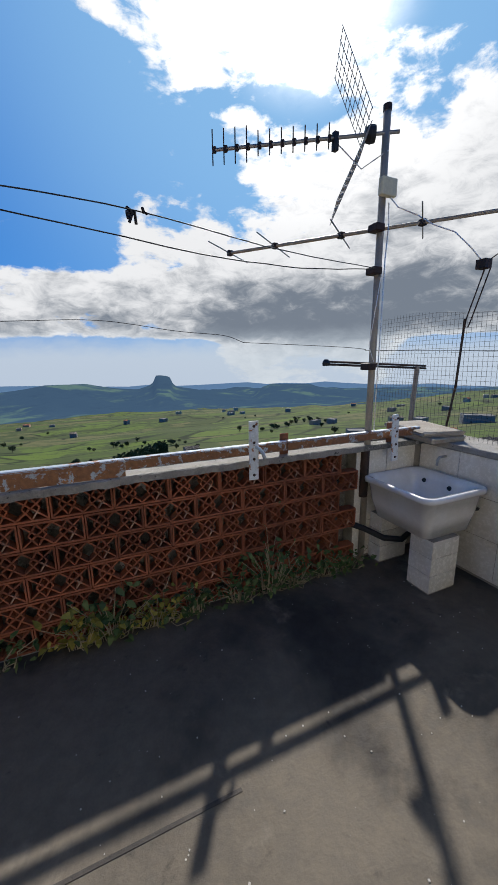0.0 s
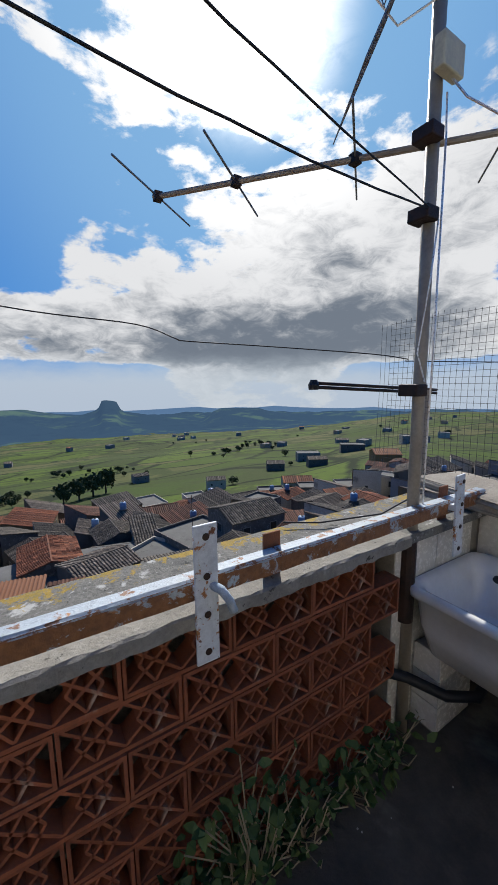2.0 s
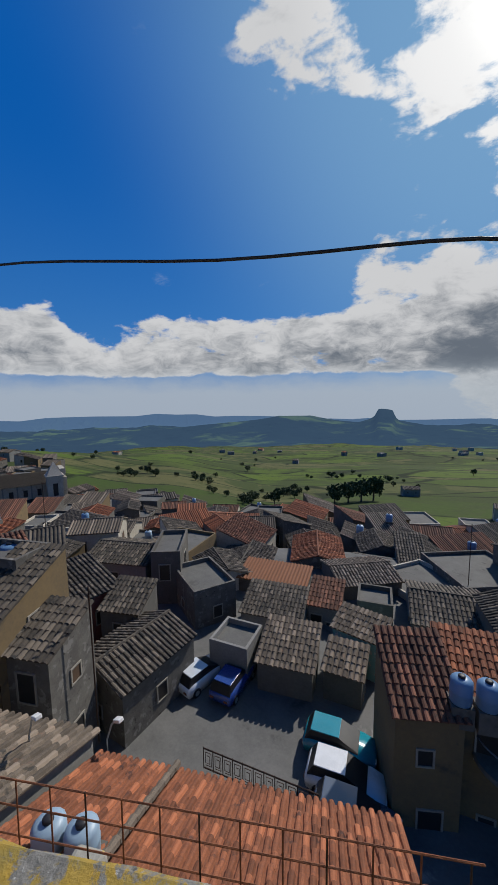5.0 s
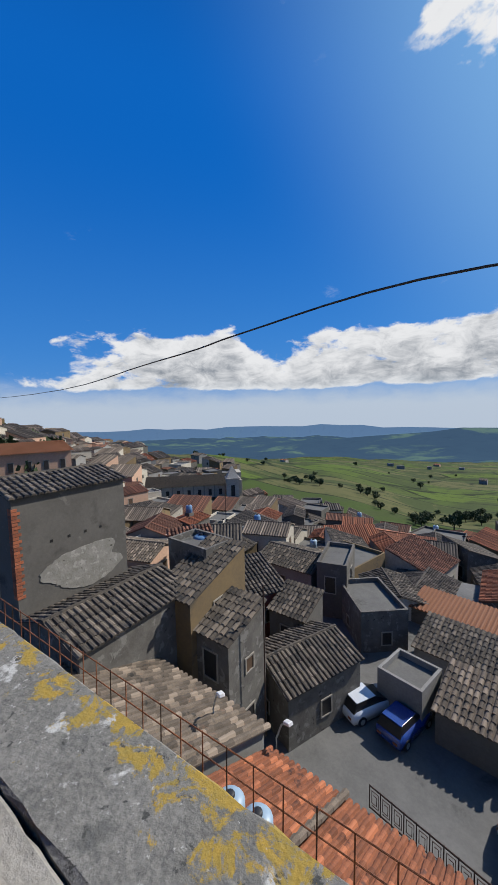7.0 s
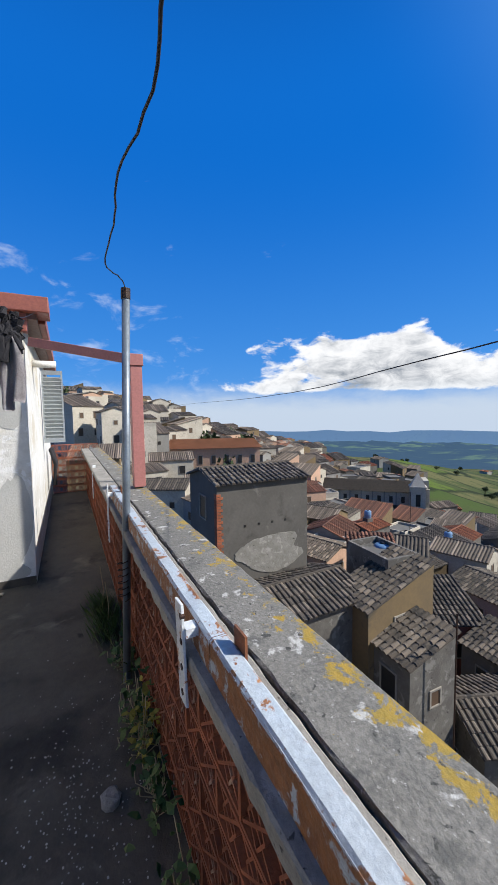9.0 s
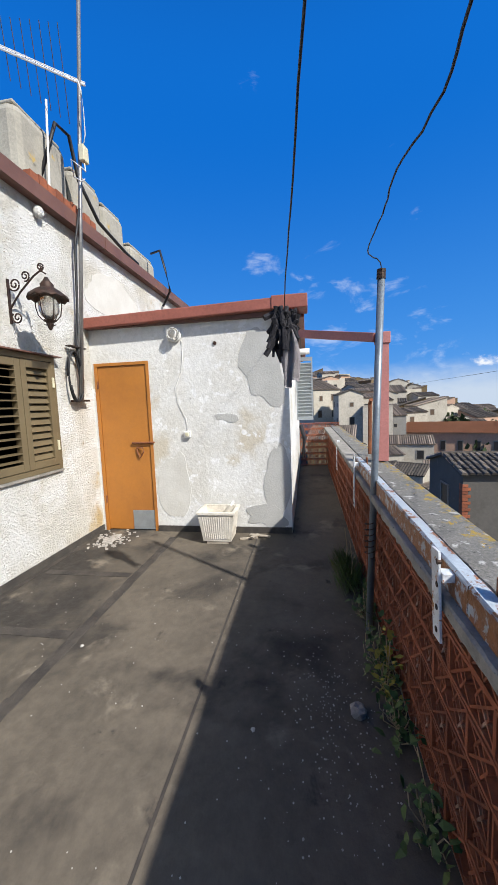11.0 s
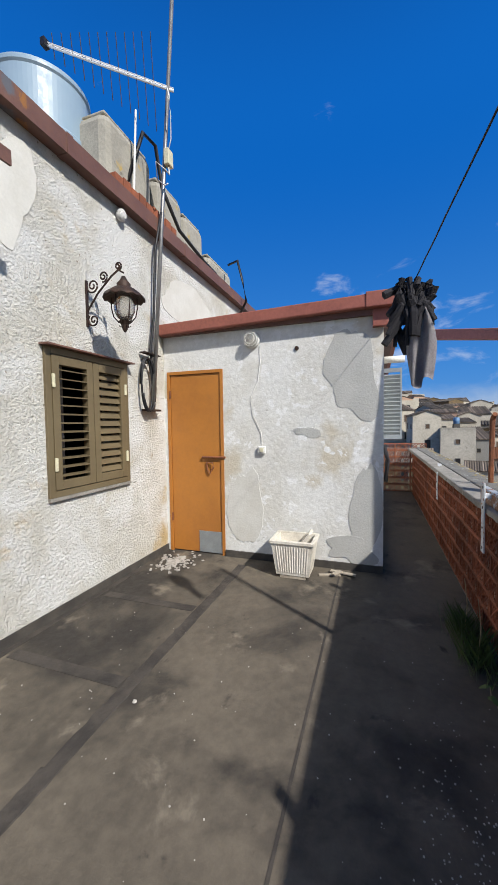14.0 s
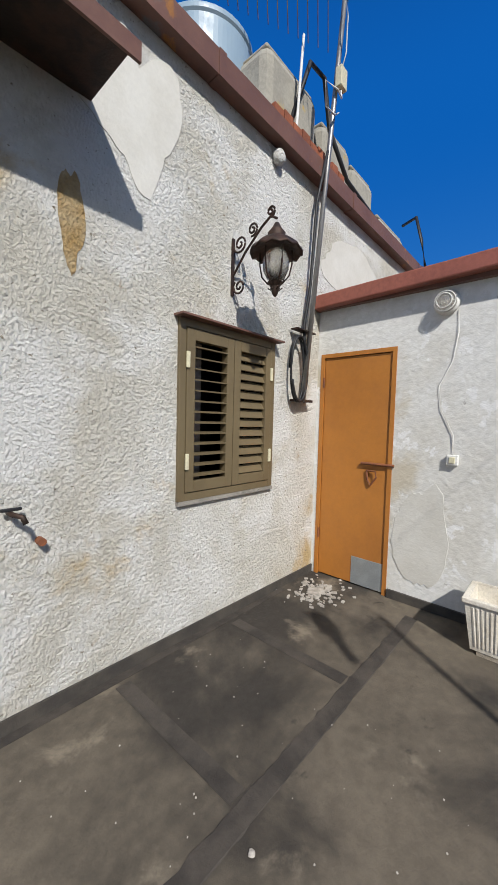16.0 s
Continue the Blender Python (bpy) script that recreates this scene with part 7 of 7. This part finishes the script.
# trees
def tree(x, y, h, seed, label="dark green broad tree in the fields", mat="crown"):
    M["crown"] = M.get("crown") or material("tree_crown", (0.035, 0.055, 0.018), (0.06, 0.08, 0.024), 1.5, 0.8, 0.3, 6, grain=0.4)
    M["bark"] = M.get("bark") or material("bark", (0.10, 0.075, 0.05), (0.07, 0.05, 0.035), 3, 0.9, 0.4, 20)
    r = random.Random(seed)
    g = ground_z(x, y)
    t = thing("tree", (x, y, g - 0.3), label, "tree", "field trees")
    bm = B()
    rod(bm, (0, 0, 0), (0, 0, h * 0.45), h * 0.04, h * 0.025, 7)
    for k in range(4):
        a = k * 1.57 + r.uniform(0, 1)
        rod(bm, (0, 0, h * 0.35), (h * 0.22 * math.cos(a), h * 0.22 * math.sin(a), h * 0.65), h * 0.02, h * 0.008, 5)
    part("trunk", bm, "bark", t, "", False, True)
    bm = B()
    for k in range(420):
        v = Vector((r.gauss(0, 1), r.gauss(0, 1), r.gauss(0, 0.8)))
        v = v.normalized() * r.uniform(0.55, 1.0)
        lump = 1 + 0.3 * math.sin(3 * v.x + seed) * math.cos(4 * v.y + seed)
        c = Vector((v.x * h * 0.38 * lump, v.y * h * 0.38 * lump, h * 0.62 + v.z * h * 0.34 * lump))
        s = h * r.uniform(0.03, 0.07)
        q = Euler((r.uniform(0, 6), r.uniform(0, 6), 0)).to_matrix()
        bm.faces.new([bm.verts.new(c + q @ Vector(p)) for p in ((-s, -s * 0.6, 0), (s, -s * 0.5, 0.2 * s), (s * 0.7, s * 0.8, 0), (-s * 0.6, s * 0.7, -0.2 * s))])
    part("crown", bm, "crown", t, "", False, True)
    return t


protos = [tree(10 + 6 * k, 150 + 5 * k, 9 + k, 70 + k) for k in range(4)]
rt2 = random.Random(77)
for k in range(130):
    a, r = rt2.uniform(-66, 48), rt2.uniform(95, 620)
    if rt2.random() < 0.75:
        a, r = rt2.choice(((10, 150), (4, 190), (18, 210), (-12, 260), (-28, 330), (-2, 300), (28, 230), (-34, 420))) 
        a, r = a + rt2.gauss(0, 2.2), r * (1 + rt2.gauss(0, 0.05))
    x, y = -math.sin(radians(a)) * r, math.cos(radians(a)) * r
    s = rt2.uniform(0.28, 0.62)
    if any((x - u) ** 2 + (y - v) ** 2 < 49 for u, v, w in near):
        continue
    p = protos[k % 4]
    c = copy_thing(p, pose(x, y, ground_z(x, y) - 0.3, 0, 0, rt2.uniform(0, 360)))
    c.scale = (s, s, s * rt2.uniform(0.7, 1.0))
for k in range(14):
    a, r = rt2.uniform(62, 92), rt2.uniform(60, 200)
    x, y = -math.sin(radians(a)) * r, math.cos(radians(a)) * r
    c = copy_thing(protos[k % 4], pose(x, y, ground_z(x, y) - 0.3, 0, 0, rt2.uniform(0, 360)))
    c.scale = (0.8, 0.8, 0.9)

# ---------- pierced terracotta blocks of the parapet and of the passage end ----------
def pierced_mesh(w, h, d):
    bm = B()
    def bar(x0, z0, x1, z1, t):
        v = Vector((x1 - x0, 0, z1 - z0))
        L = v.length
        m = Matrix.Translation(((x0 + x1) / 2, 0, (z0 + z1) / 2)) @ Matrix.Rotation(-math.atan2(z1 - z0, x1 - x0), 4, "Y")
        box(bm, -L / 2, L / 2, 0.004, d - 0.01, -t / 2, t / 2, m)
    box(bm, 0, w, 0, d, 0, 0.011)
    box(bm, 0, w, 0, d, h - 0.011, h)
    box(bm, 0, 0.009, 0, d, 0.011, h - 0.011)
    box(bm, w - 0.009, w, 0, d, 0.011, h - 0.011)
    n = 2
    cw = (w - 0.018) / n
    for k in range(n):
        x0, x1, z0, z1 = 0.009 + k * cw, 0.009 + (k + 1) * cw, 0.011, h - 0.011
        cx, cz = (x0 + x1) / 2, (z0 + z1) / 2
        bar(x0, z0, x1, z1, 0.008)
        bar(x0, z1, x1, z0, 0.008)
        bar(cx, z0, cx - cw * 0.28, cz, 0.007)
        bar(cx, z0, cx + cw * 0.28, cz, 0.007)
        bar(cx, z1, cx - cw * 0.28, cz, 0.007)
        bar(cx, z1, cx + cw * 0.28, cz, 0.007)
    me = bpy.data.meshes.new("pierced_block")
    bm.to_mesh(me)
    bm.free()
    me.materials.append(M["brick"])
    return me


bm = B()
box(bm, XEND, 0.86, 0.0, 0.105, 0.0, 0.006)
wall_screen = structure("wall_screen", bm, "cement_w", "openwork parapet of pierced terracotta blocks", "wall")
BW, BH = 0.30, 0.1443
pm = pierced_mesh(BW - 0.004, BH - 0.004, 0.075)
for row in range(6):
    x = 0.86 - (0.5 * BW if row % 2 else 0.0)
    z = 0.006 + row * BH
    k = 0
    while x - BW > XEND:
        ob = new("brick", pm)
        ob.matrix_basis = pose(x - BW + 0.002, rng.uniform(-0.002, 0.003), z, 0, 0, rng.uniform(-0.4, 0.4))
        ob.parent = wall_screen
        x -= BW
for row in range(7):
    for k in range(3):
        ob = new("brick", pm)
        ob.matrix_basis = pose(XEND + 0.05, -0.62 + k * BW, 0.006 + row * BH, 0, 0, 90)
        ob.parent = wall_screen
